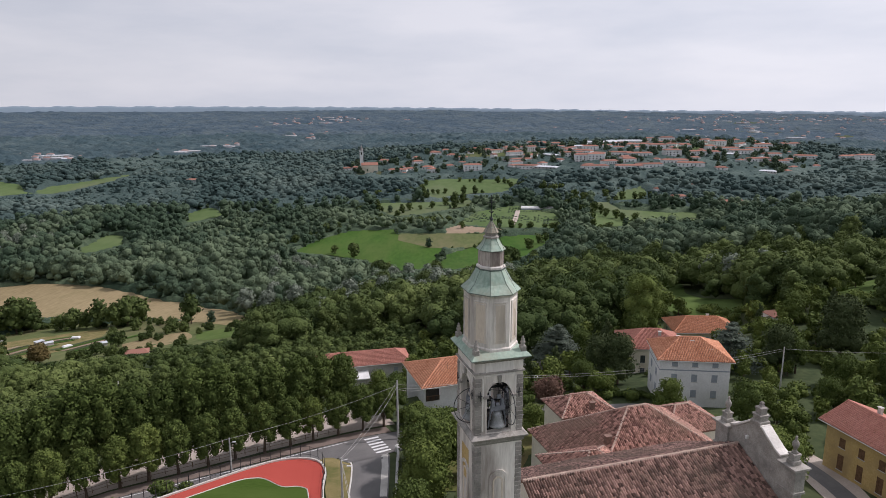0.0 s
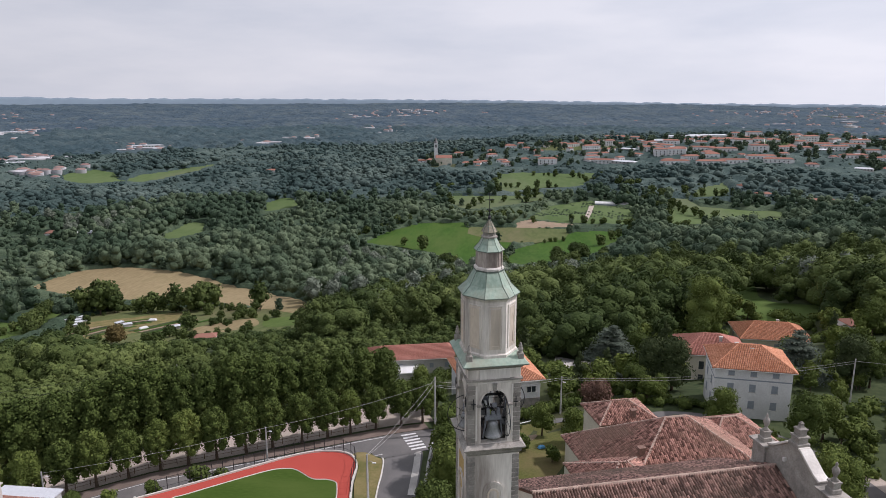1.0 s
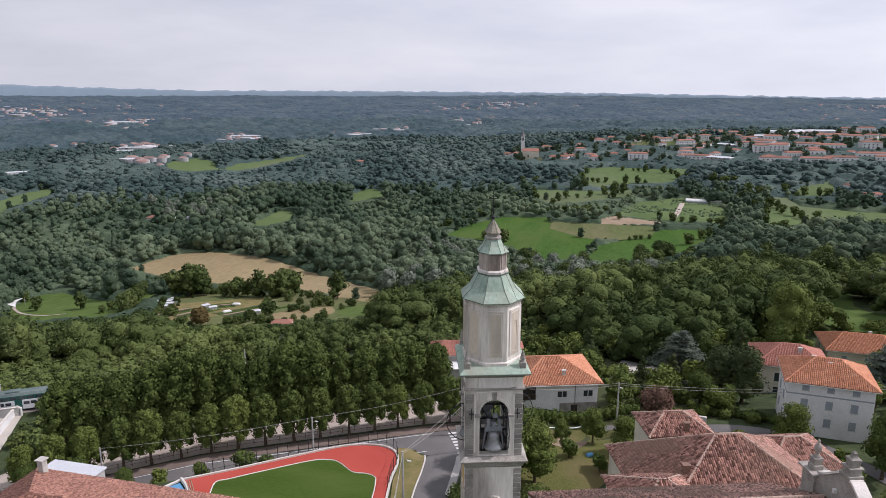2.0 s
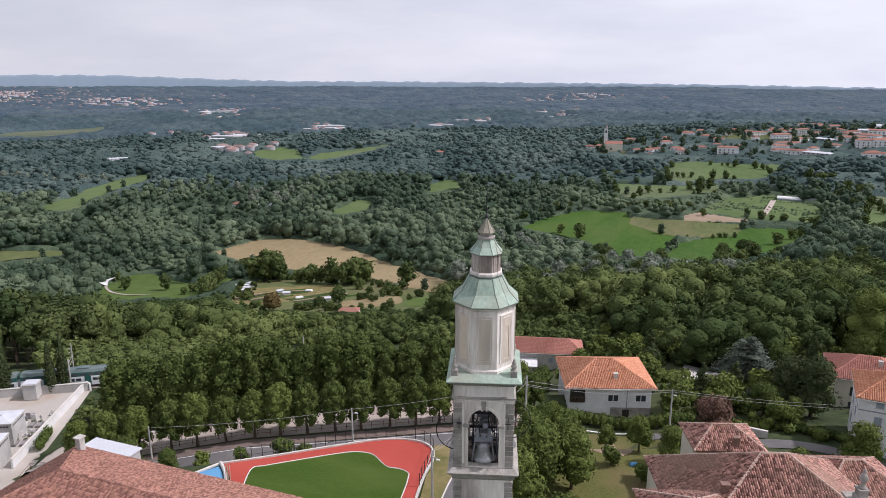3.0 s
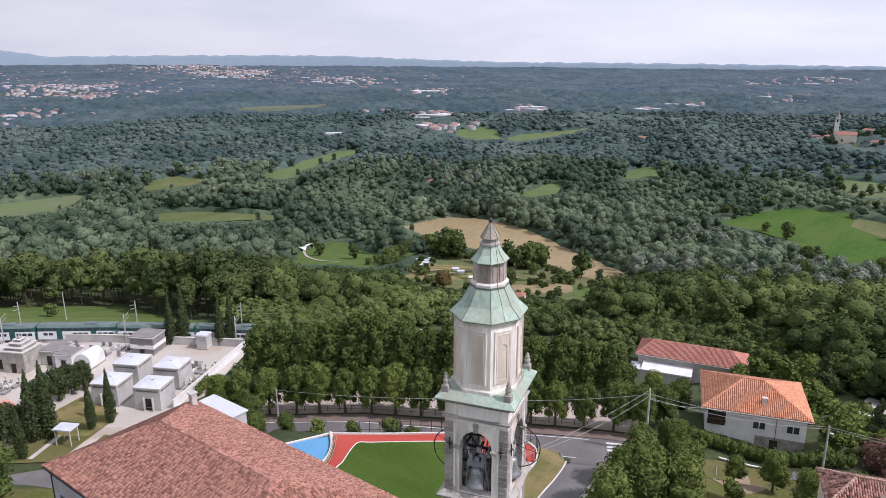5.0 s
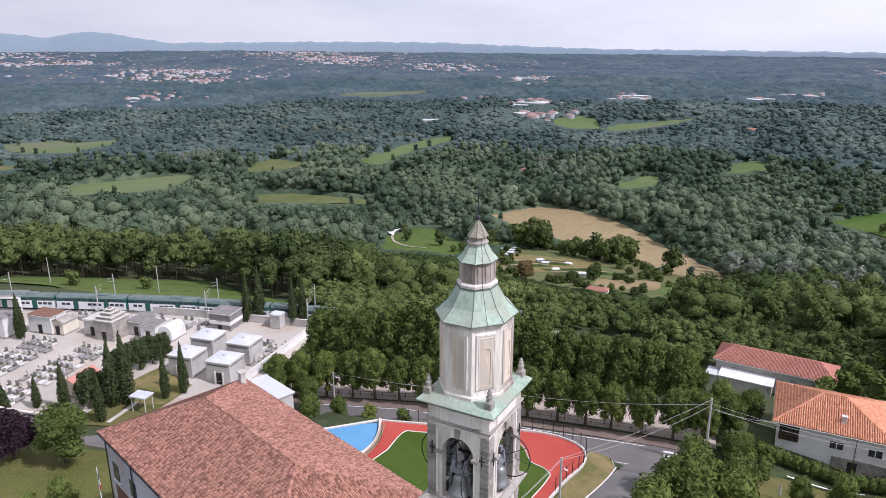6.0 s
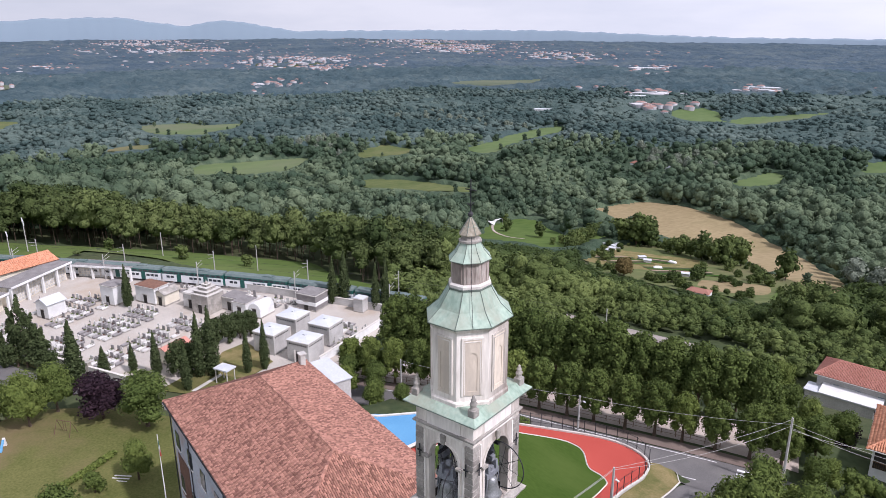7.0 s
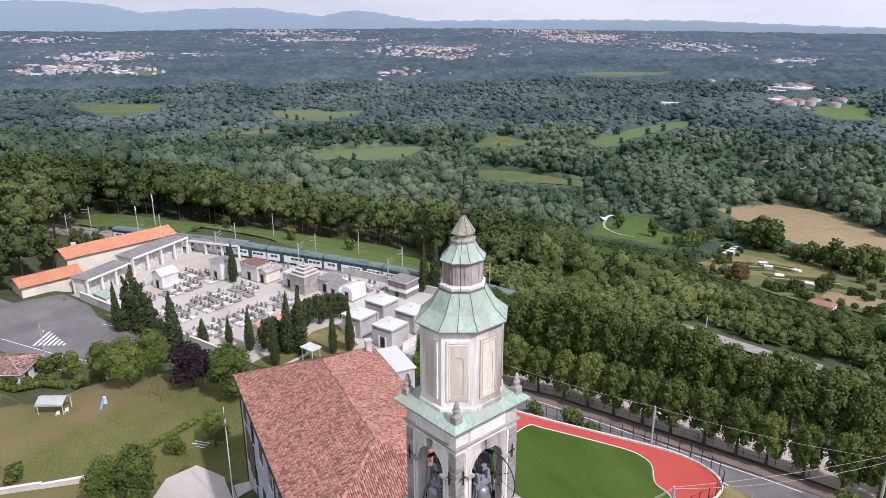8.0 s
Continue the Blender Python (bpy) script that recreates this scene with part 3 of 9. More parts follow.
field("meadow", "meadow", "far green field by the factories", [(-688, 995), (-715, 1042), (-704, 1100), (-661, 1089), (-606, 1015), (-636, 973)])
field("meadow", "meadow", "far green strip beyond the factories", [(-605, 1016), (-611, 1078), (-560, 1167), (-535, 1203), (-538, 1134), (-570, 1012)])
field("meadow", "palefield", "far ochre field among the woods", [(-1219, -9), (-1226, 49), (-1181, 131), (-1085, 92), (-1058, 45), (-1133, 9)])
field("meadow", "meadow", "far green field among the woods", [(-1047, 284), (-1083, 343), (-953, 343), (-872, 300), (-921, 266)])
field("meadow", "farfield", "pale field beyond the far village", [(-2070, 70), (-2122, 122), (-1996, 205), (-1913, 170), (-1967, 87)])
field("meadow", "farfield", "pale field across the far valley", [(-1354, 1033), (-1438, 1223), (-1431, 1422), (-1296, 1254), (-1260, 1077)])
field("meadow", "meadow", "grass strip along the railway", [(-262, 26), (-248, 52), (-235, 71), (-231, 91), (-214, 110), (-200, 132), (-170, 124), (-128, 130), (-112, 119), (-150, 100), (-200, 58), (-225, 20)])


def rounded(poly, wobble):
    """The outline with soft corners and an uneven edge."""
    n = len(poly)
    out = []
    for i in range(n):
        a, b, c, d = [Vector(poly[(i + k) % n]) for k in (-1, 0, 1, 2)]
        for j in range(6):
            t = j / 6
            p = b.lerp(c, t)
            m = (a + d) / 2
            p = p + (p - m) * 0.10 * 4 * t * (1 - t)
            p = p + Vector((noise.noise((p.x * 0.03, p.y * 0.03, 1.0)), noise.noise((p.x * 0.03, p.y * 0.03, 9.0)))) * wobble
            out.append((p.x, p.y))
    return out


for fname, fmat, flabel, fpoly in FIELDS:
    far = max(math.hypot(*p) for p in fpoly)
    # meadows beyond 600 m take the hazed copy of the green
    tagged(drape(fname, fpoly if fname == "crop_strip" else rounded(fpoly, 2.0 + far / 120), 0.25 + far / 1500 + (0.14 if fname == "crop_strip" else 0.0), 4 if far < 300 else 8 if far < 600 else 25, M["haze_meadow" if fmat == "meadow" and far > 600 else fmat]), flabel, "field")


# ---- bell tower ----
TOWER = pose(3.43, 48.82, 0, 0, 0, 16.24)
tower = thing("bell_tower", TOWER, "weathered stone bell tower with an octagonal drum and green copper roofs", "bell tower")
# the plan is a little deeper than wide
WIDE, DEEP = 0.914, 1.05
tower.scale = (WIDE, DEEP, 1.0)
HALF = 1.98


def arch_face(w, h, y0, y1, ow, sill, spring, n=10):
    """A wall slab in the x-z plane from y0 to y1 with one arched opening."""
    bm = bmesh.new()
    r = ow / 2
    arc = [(-r, sill)] + [(-r * math.cos(math.pi * i / n), spring + r * math.sin(math.pi * i / n)) for i in range(n + 1)] + [(r, sill)]
    cells = [[(-w / 2, 0), (-r, 0), (-r, sill), (-r, spring), (-r, h), (-w / 2, h)], [(r, 0), (w / 2, 0), (w / 2, h), (r, h), (r, spring), (r, sill)], [(-r, 0), (r, 0), (r, sill), (-r, sill)]]
    for i in range(1, n + 1):
        a, b = arc[i], arc[i + 1]
        cells.append([a, b, (b[0], h), (a[0], h)])
    for cell in cells:
        lo = [bm.verts.new((x, y0, z)) for x, z in cell]
        hi = [bm.verts.new((x, y1, z)) for x, z in cell]
        bm.faces.new(lo)
        bm.faces.new(hi[::-1])
        for i in range(len(cell)):
            j = (i + 1) % len(cell)
            bm.faces.new((lo[j], lo[i], hi[i], hi[j]))
    bmesh.ops.remove_doubles(bm, verts=bm.verts[:], dist=0.0005)
    return bm


def arch_band(ow, sill, spring, width, y0, y1, n=12):
    """A raised moulding round an arched opening."""
    bm = bmesh.new()
    r = ow / 2
    inner = [(-r, sill)] + [(-r * math.cos(math.pi * i / n), spring + r * math.sin(math.pi * i / n)) for i in range(n + 1)] + [(r, sill)]
    R = r + width
    outer = [(-R, sill)] + [(-R * math.cos(math.pi * i / n), spring + R * math.sin(math.pi * i / n)) for i in range(n + 1)] + [(R, sill)]
    for i in range(len(inner) - 1):
        cell = [inner[i], outer[i], outer[i + 1], inner[i + 1]]
        lo = [bm.verts.new((x, y0, z)) for x, z in cell]
        hi = [bm.verts.new((x, y1, z)) for x, z in cell]
        bm.faces.new(lo)
        bm.faces.new(hi[::-1])
        for k in range(4):
            j = (k + 1) % 4
            bm.faces.new((lo[j], lo[k], hi[k], hi[j]))
    bmesh.ops.remove_doubles(bm, verts=bm.verts[:], dist=0.0005)
    return bm


# lower shaft with a blind niche on each side
part("shaft", box(2 * HALF, 2 * HALF, 29.2, 0.03), M["stucco"], tower)
SILL, SPRING, OW, BELFRY_H = 0.16, 3.0, 2.06, 4.75
ZB = 29.55
belfry = part("belfry", box(2 * HALF + 0.02, 2 * HALF + 0.02, 0.35, 0.02, z0=29.2), M["plainstone"], tower)
for k in range(4):
    turn = pose(0, 0, ZB, 0, 0, 90 * k)
    w = 2 * HALF if k % 2 == 0 else 2 * HALF - 0.9
    part("wall", arch_face(w, BELFRY_H, -HALF, -HALF + 0.45, OW, SILL, SPRING), M["stucco"], belfry, m=turn)
    part("arch_moulding", arch_band(OW, SILL, SPRING, 0.16, -HALF - 0.05, -HALF + 0.02), M["stucco"], belfry, m=turn)
    part("keystone", box(0.26, 0.16, 0.55, 0.02, z0=SPRING + OW / 2 - 0.02, cy=-HALF - 0.06, top=1.3), M["plainstone"], belfry, m=turn)
    for sx in (-1, 1):
        part("impost", box(0.42, 0.34, 0.16, 0.02, z0=SPRING - 0.1, cx=sx * (OW / 2 + 0.12), cy=-HALF - 0.05), M["plainstone"], belfry, m=turn)
    for sx in (-1, 1):
        part("face_border", box(0.11, 0.05, 4.0, 0.01, z0=0.35, cx=sx * 1.36, cy=-HALF - 0.02), M["pale_stucco"], belfry, m=turn)
    part("face_border", box(2.61, 0.05, 0.11, 0.01, z0=4.52, cy=-HALF - 0.02), M["pale_stucco"], belfry, m=turn)
    for sx in (-1, 1):
        anchor = box(0.05, 0.06, 0.75, 0.0, z0=2.75, cx=sx * 1.62, cy=-HALF - 0.13)
        add_box(anchor, sx * 1.62, -HALF - 0.13, 3.1, 0.34, 0.05, 0.06)
        part("wall_anchor", anchor, M["iron"], belfry, m=turn)
    nz = 22.6
    niche = pose(0, 0, nz, 0, 0, 90 * k)
    part("niche_moulding", arch_band(1.15, 0.0, 3.3, 0.24, -HALF - 0.12, -HALF + 0.02), M["stucco"], tower, m=niche)
    part("niche_panel", arch_band(0.62, 0.0, 3.1, 0.14, -HALF - 0.06, -HALF + 0.01), M["panel"], tower, m=niche)
    fz = ZB + BELFRY_H
    part("frieze_panel", box(2.3, 0.05, 0.72, 0.01, z0=fz + 0.08, cy=-HALF - 0.03), M["pale_stucco"], tower, m=pose(0, 0, 0, 0, 0, 90 * k))
part("frieze", box(2 * HALF, 2 * HALF, 0.98, 0.02, z0=ZB + BELFRY_H), M["stucco"], tower)


def moulding(levels, material, name, turn=0.0, n=4):
    bm = bmesh.new()
    lathe([(r / math.cos(math.pi / n), z) for r, z in levels], n, math.pi / n + turn, bm)
    return part(name, bm, material, tower)


moulding([(2.0, 34.22), (2.12, 34.28), (2.12, 34.38), (2.02, 34.42)], M["plainstone"], "string_course")
moulding([(2.0, 28.8), (2.12, 28.95), (2.16, 29.15), (2.36, 29.3), (2.40, 29.42), (2.1, 29.62)], M["plainstone"], "lower_cornice")
moulding([(2.0, 35.1), (2.1, 35.2), (2.16, 35.3), (2.38, 35.38), (2.42, 35.46)], M["plainstone"], "upper_cornice")
moulding([(2.46, 35.46), (2.46, 35.52), (1.95, 35.92)], M["copper"], "cornice_roof")
moulding([(2.475, 35.455), (2.475, 35.485), (2.44, 35.5)], M["seam"], "drip_edge")

# quoin stones on the corners of the belfry and shaft
qmesh = []
for i in range(4):
    bm = box(0.56, 0.56, 0.335, 0.025)
    for vert in bm.verts:
        vert.co += Vector((random.uniform(-0.02, 0.02), random.uniform(-0.02, 0.02), random.uniform(-0.012, 0.012)))
    me = bpy.data.meshes.new("quoin_stone")
    bm.to_mesh(me)
    bm.free()
    me.materials.append(M["stone"])
    qmesh.append(me)
for cx in (-1, 1):
    for cy in (-1, 1):
        for lvl in range(34):
            z = 22.3 + lvl * 0.355
            if 28.5 < z < 29.4 or z > 33.9:
                continue
            long_x = lvl % 2
            ob = part("quoin_stone", qmesh[(lvl + cx + cy) % 4], None, tower, m=pose(cx * (HALF - 0.245), cy * (HALF - 0.245), z, 0, 0, 90 * long_x))

# octagonal drum
OCT = 1.93
drum = part("drum", lathe([(OCT / math.cos(math.pi / 8), 35.7), (OCT / math.cos(math.pi / 8), 40.1)], 8, math.pi / 8), M["stucco"], tower)
moulding([(1.94, 35.72), (2.02, 35.74), (2.02, 36.05), (1.95, 36.12)], M["stucco"], "drum_plinth", n=8)
moulding([(1.93, 39.75), (2.0, 39.85), (2.05, 39.95), (2.12, 40.02)], M["stucco"], "drum_cornice", n=8)
for k in range(8):
    face = pose(0, 0, 36.45, 0, 0, 45 * k)
    y = -OCT
    frame_bm = bmesh.new()
    for cx, z0, sx, sz in ((-0.5, 0, 0.09, 3.05), (0.5, 0, 0.09, 3.05), (0, 2.96, 0.91, 0.09)):
        add_box(frame_bm, cx, y - 0.02, z0, sx, 0.10, sz)
    part("panel_frame", frame_bm, M["stucco"], drum, m=face)
    part("panel", arch_face(0.91, 2.96, y - 0.05, y - 0.004, 0.50, 0.22, 2.02), M["panel"], drum, m=face)
    part("blind_window", box(0.56, 0.012, 2.2, 0, z0=0.18, cy=y - 0.008), M["panel"], drum, m=face)
    step = bmesh.new()
    for cx, z0, sx, sz in ((-0.40, 0.06, 0.045, 2.82), (0.40, 0.06, 0.045, 2.82), (0, 2.83, 0.755, 0.045)):
        add_box(step, cx, y - 0.045, z0, sx, 0.05, sz)
    part("inner_frame", step, M["stucco"], drum, m=face)

# copper roofs, lantern and cross
E8 = 1 / math.cos(math.pi / 8)


def ribs(levels, r0, name):
    for k in range(8):
        a = math.pi / 8 + k * math.pi / 4
        part(name, tube([(r * E8 * math.cos(a), r * E8 * math.sin(a), z + 0.01) for r, z in levels], r0, 5), M["seam"], tower)
    for r, z in levels[1:-1]:
        ring = [(r * E8 * math.cos(math.pi / 8 + k * math.pi / 4), r * E8 * math.sin(math.pi / 8 + k * math.pi / 4), z + 0.004) for k in range(8)]
        part("lap_seam", tube(ring, 0.010, 4, closed=True), M["copper"], tower)


main_roof = [(2.16, 40.02), (2.16, 40.06), (1.55, 40.62), (0.98, 41.62)]
moulding(main_roof, M["copper"], "main_roof", n=8)
moulding([(2.175, 40.0), (2.175, 40.035), (2.12, 40.045)], M["seam"], "eave_edge", n=8)
ribs(main_roof[1:], 0.020, "roof_rib")
moulding([(0.98, 41.55), (1.05, 41.6), (1.05, 41.72), (0.97, 41.8)], M["pale_stucco"], "lantern_base", n=8)
moulding([(1.08, 41.50), (1.08, 41.58), (1.0, 41.6)], M["seam"], "lantern_flashing", n=8)
lantern = part("lantern", lathe([(0.92 * E8, 41.6), (0.92 * E8, 42.95)], 8, math.pi / 8), M["lantern"], tower)
for k in range(8):
    lf = bmesh.new()
    for cx, z0, sx, sz in ((-0.22, 0, 0.06, 0.95), (0.22, 0, 0.06, 0.95), (0, 0.9, 0.38, 0.06)):
        add_box(lf, cx, -0.93, z0, sx, 0.05, sz)
    part("panel_frame", lf, M["lantern"], lantern, m=pose(0, 0, 41.85, 0, 0, 45 * k))
mid_roof = [(1.05, 42.9), (1.05, 42.93), (0.72, 43.3), (0.47, 43.75)]
moulding(mid_roof, M["copper"], "lantern_roof", n=8)
moulding([(1.06, 42.885), (1.06, 42.91), (1.0, 42.92)], M["seam"], "eave_edge", n=8)
ribs(mid_roof[1:], 0.016, "roof_rib")
moulding([(0.48, 43.7), (0.56, 43.74), (0.56, 43.83), (0.44, 43.88), (0.42, 44.16)], M["plainstone"], "neck", n=8)
top_roof = [(0.54, 44.1), (0.54, 44.13), (0.32, 44.5), (0.05, 44.95)]
moulding(top_roof, M["oldcopper"], "cap_roof", n=8)
ribs(top_roof[1:], 0.016, "roof_rib")
part("finial", lathe([(0.04, 44.9), (0.13, 45.0), (0.13, 45.1), (0.04, 45.2), (0.03, 45.4)], 8), M["iron"], tower)
cross = tube([(0, 0, 45.3), (0, 0, 46.75)], 0.03, 5)
tube([(-0.34, 0, 46.25), (0.34, 0, 46.25)], 0.028, 5, cross)
for a in range(8):
    c, s = math.cos(a * math.pi / 4), math.sin(a * math.pi / 4)
    tube([(0, 0, 45.45), (0.2 * c, 0.2 * s, 45.62)], 0.015, 4, cross)
part("cross", cross, M["iron"], tower)
part("lightning_cable", tube([(0.42, -0.42, 44.1), (0.75, -0.78, 42.95), (0.74, -0.76, 41.7), (1.52, -1.55, 40.05)], 0.012, 4), M["iron"], tower)
for cx in (-1, 1):
    for cy in (-1, 1):
        ped = part("pinnacle", box(0.44, 0.44, 0.66, 0.03, z0=35.5), M["plainstone"], tower, m=pose(cx * 1.93, cy * 1.93, 0))
        part("urn", lathe([(0.18, 36.14), (0.20, 36.19), (0.12, 36.24), (0.19, 36.35), (0.20, 36.44), (0.11, 36.53), (0.15, 36.61), (0.13, 36.67), (0.07, 36.72), (0.09, 36.79), (0.02, 36.88)], 12, smooth=True), M["plainstone"], ped)

# belfry floor, beams and bells
part("belfry_floor", box(2 * HALF - 0.9, 2 * HALF - 0.9, 0.12, 0, z0=ZB + 0.02), M["dark"], tower)
part("belfry_ceiling", box(2 * HALF - 0.9, 2 * HALF - 0.9, 0.1, 0, z0=ZB + BELFRY_H - 0.12), M["dark"], tower)
for dz in (1.1, 2.9, 3.4):
    beams = bmesh.new()
    for off in (-0.75, 0.75):
        add_box(beams, off, 0, ZB + dz, 0.12, 2 * HALF - 0.8, 0.14)
        add_box(beams, 0, off, ZB + dz + 0.15, 2 * HALF - 0.8, 0.12, 0.14)
    part("bell_frame", beams, M["iron"], tower)


def bell_set(k, size, off):
    m = TOWER @ pose(0, 0, 0, 0, 0, 90 * k) @ pose(off, 0.30 - HALF * (WIDE if k % 2 else DEEP), ZB + 0.52)
    b = thing("church_bell", m, "grey bronze church bell hung in an arched belfry opening", "bell", "bells of the tower")
    s = size
    bell = part("bell", lathe([(0.50 * s, 0), (0.52 * s, 0.05 * s), (0.44 * s, 0.16 * s), (0.36 * s, 0.38 * s), (0.31 * s, 0.66 * s), (0.29 * s, 0.82 * s), (0.2 * s, 0.93 * s), (0.08 * s, 0.97 * s)], 24, smooth=True), M["bronze"], b)
    part("clapper", lathe([(0.03, -0.12 * s), (0.07 * s, -0.08 * s), (0.05 * s, 0.0), (0.02, 0.1)], 8), M["iron"], bell)
    yoke = box(0.95 * s, 0.26, 0.30 * s, 0.03, z0=0.98 * s)
    for cx in (-0.3, 0.3):
        add_box(yoke, cx * s, 0, 1.28 * s, 0.2 * s, 0.3, 0.42 * s, top=0.7)
    add_box(yoke, 0, 0, 1.28 * s, 0.22 * s, 0.2, 0.2 * s)
    part("headstock", yoke, M["grey_iron"], b)
    for cx in (-0.42, 0.42):
        leg = tube([(cx * s, 0.05, 1.1 * s), (cx * 1.35 * s, 0.05, -0.15)], 0.05, 6)
        tube([(cx * s, -0.12, 1.05 * s), (cx * 1.2 * s, -0.12, 0.45 * s)], 0.03, 5, leg)
        part("bracket", leg, M["grey_iron"], b)
    wr, wz = 1.36, 1.22 * s
    wheel = tube([(0, wr * math.cos(a), wz + wr * math.sin(a)) for a in [2 * math.pi * i / 32 for i in range(32)]], 0.032, 5, closed=True)
    for i in range(4):
        a = math.pi * i / 4 + 0.2
        tube([(0, wr * math.cos(a), wz + wr * math.sin(a)), (0, -wr * math.cos(a), wz - wr * math.sin(a))], 0.016, 4, wheel)
    tube([(0, 0.5 * math.cos(a), wz + 0.5 * math.sin(a)) for a in [2 * math.pi * i / 20 for i in range(20)]], 0.016, 4, wheel, closed=True)
    part("bell_wheel", wheel, M["iron"], b, m=pose(0.62 * s + 0.08, -0.12, 0))
    part("counterweight", box(0.3, 0.18, 0.3, 0.02, z0=1.75 * s, cx=0.1), M["grey_iron"], b)


for k, (size, off) in enumerate(((1.2, 0.0), (1.15, 0.0), (1.0, 0.0), (1.1, 0.0))):
    bell_set(k, size, off)

# remains of a painted sundial on the flank
part("painted_sundial", box(0.03, 1.5, 2.6, 0, z0=25.2), M["yellow"], tower, "faded ochre painted sundial", m=pose(-HALF - 0.005, 0.1, 0))

# ---- old church with a baroque gable ----
CH = pose(18.2, 59.6, 0, 0, 0, 17.4)
church = thing("church", CH, "old stone church with mossy barrel-tile roofs and a white baroque gable", "church")
LN, HW, EZ, RZ = 23.4, 8.6, 16.0, 20.2
nave_slopes = [[(-LN / 2, -HW, EZ), (LN / 2 - 0.4, -HW, EZ), (LN / 2 - 0.4, 0, RZ), (-LN / 2, 0, RZ)], [(LN / 2 - 0.4, HW, EZ), (-LN / 2, HW, EZ), (-LN / 2, 0, RZ), (LN / 2 - 0.4, 0, RZ)]]
part("nave_wall", prism([(-LN / 2, -HW + 0.5), (LN / 2 - 0.4, -HW + 0.5), (LN / 2 - 0.4, HW - 0.5), (-LN / 2, HW - 0.5)], 0, EZ), M["cream"], church)
gw = bmesh.new()
g0 = [gw.verts.new((-LN / 2 + 0.05, y, z)) for y, z in ((-HW + 0.6, EZ), (HW - 0.6, EZ), (0, RZ - 0.2))]
g1 = [gw.verts.new((-LN / 2 + 0.4, y, z)) for y, z in ((-HW + 0.6, EZ), (HW - 0.6, EZ), (0, RZ - 0.2))]
gw.faces.new(g0[::-1])
gw.faces.new(g1)
for i in range(3):
    gw.faces.new((g0[i], g0[(i + 1) % 3], g1[(i + 1) % 3], g1[i]))
part("rear_gable", gw, M["cream"], church)
tiled_roof(church, nave_slopes, [((-LN / 2, 0, RZ), (LN / 2 - 0.4, 0, RZ))], M["tile_old"], 0.25, 0.40, 3)

# gable front: coping profile in (y, z), centre at y = GC
GC = -2.1
fw = bmesh.new()
f0 = [fw.verts.new((LN / 2 - 0.75, y, z)) for y, z in ((-HW + 0.6, EZ), (HW - 0.6, EZ), (0, RZ - 0.2))]
f1 = [fw.verts.new((LN / 2 - 0.42, y, z)) for y, z in ((-HW + 0.6, EZ), (HW - 0.6, EZ), (0, RZ - 0.2))]
fw.faces.new(f0[::-1])
fw.faces.new(f1)
for i in range(3):
    fw.faces.new((f0[i], f0[(i + 1) % 3], f1[(i + 1) % 3], f1[i]))
part("front_gable", fw, M["cream"], church)
prof = [(-5.0, 0), (-5.0, 21.35), (-3.5, 21.35), (-3.3, 21.6), (-2.6, 21.85), (-0.75, 23.15), (0.75, 23.15), (2.6, 21.85), (3.3, 21.6), (3.5, 21.35), (5.0, 21.35), (5.0, 0)]
gable = bmesh.new()
lo = [gable.verts.new((LN / 2 - 0.4, GC + y, z)) for y, z in prof]
hi = [gable.verts.new((LN / 2 + 0.35, GC + y, z)) for y, z in prof]
gable.faces.new(lo[::-1])
gable.faces.new(hi)
for i in range(len(prof)):
    j = (i + 1) % len(prof)
    gable.faces.new((lo[i], lo[j], hi[j], hi[i]))
gfront = part("gable_front", gable, M["plainstone"], church, "grey stone gable front with white coping")
cop = prof[3:9]
for (y0, z0), (y1, z1) in zip(cop, cop[1:]):
    d = math.hypot(y1 - y0, z1 - z0)
    slab = box(1.12, d + 0.06, 0.2, 0.03)
    part("coping", slab, M["pale_stucco"], gfront, m=pose(LN / 2 - 0.02, GC + (y0 + y1) / 2, (z0 + z1) / 2 + 0.02, math.degrees(math.atan2(z1 - z0, y1 - y0)), 0, 0))
for y in (-4.4, 4.4):
    blk = box(1.15, 1.75, 2.3, 0.03, z0=19.0)
    add_box(blk, 0, 0, 21.15, 1.5, 2.1, 0.12)
    add_box(blk, 0, 0, 21.27, 1.75, 2.3, 0.16)
    add_box(blk, 0, 0, 18.85, 1.35, 1.9, 0.2)
    add_box(blk, 0, 0, 15.5, 0.95, 1.5, 3.4)
    part("corner_pilaster", blk, M["plainstone"], gfront, m=pose(LN / 2 - 0.02, GC + y, 0))
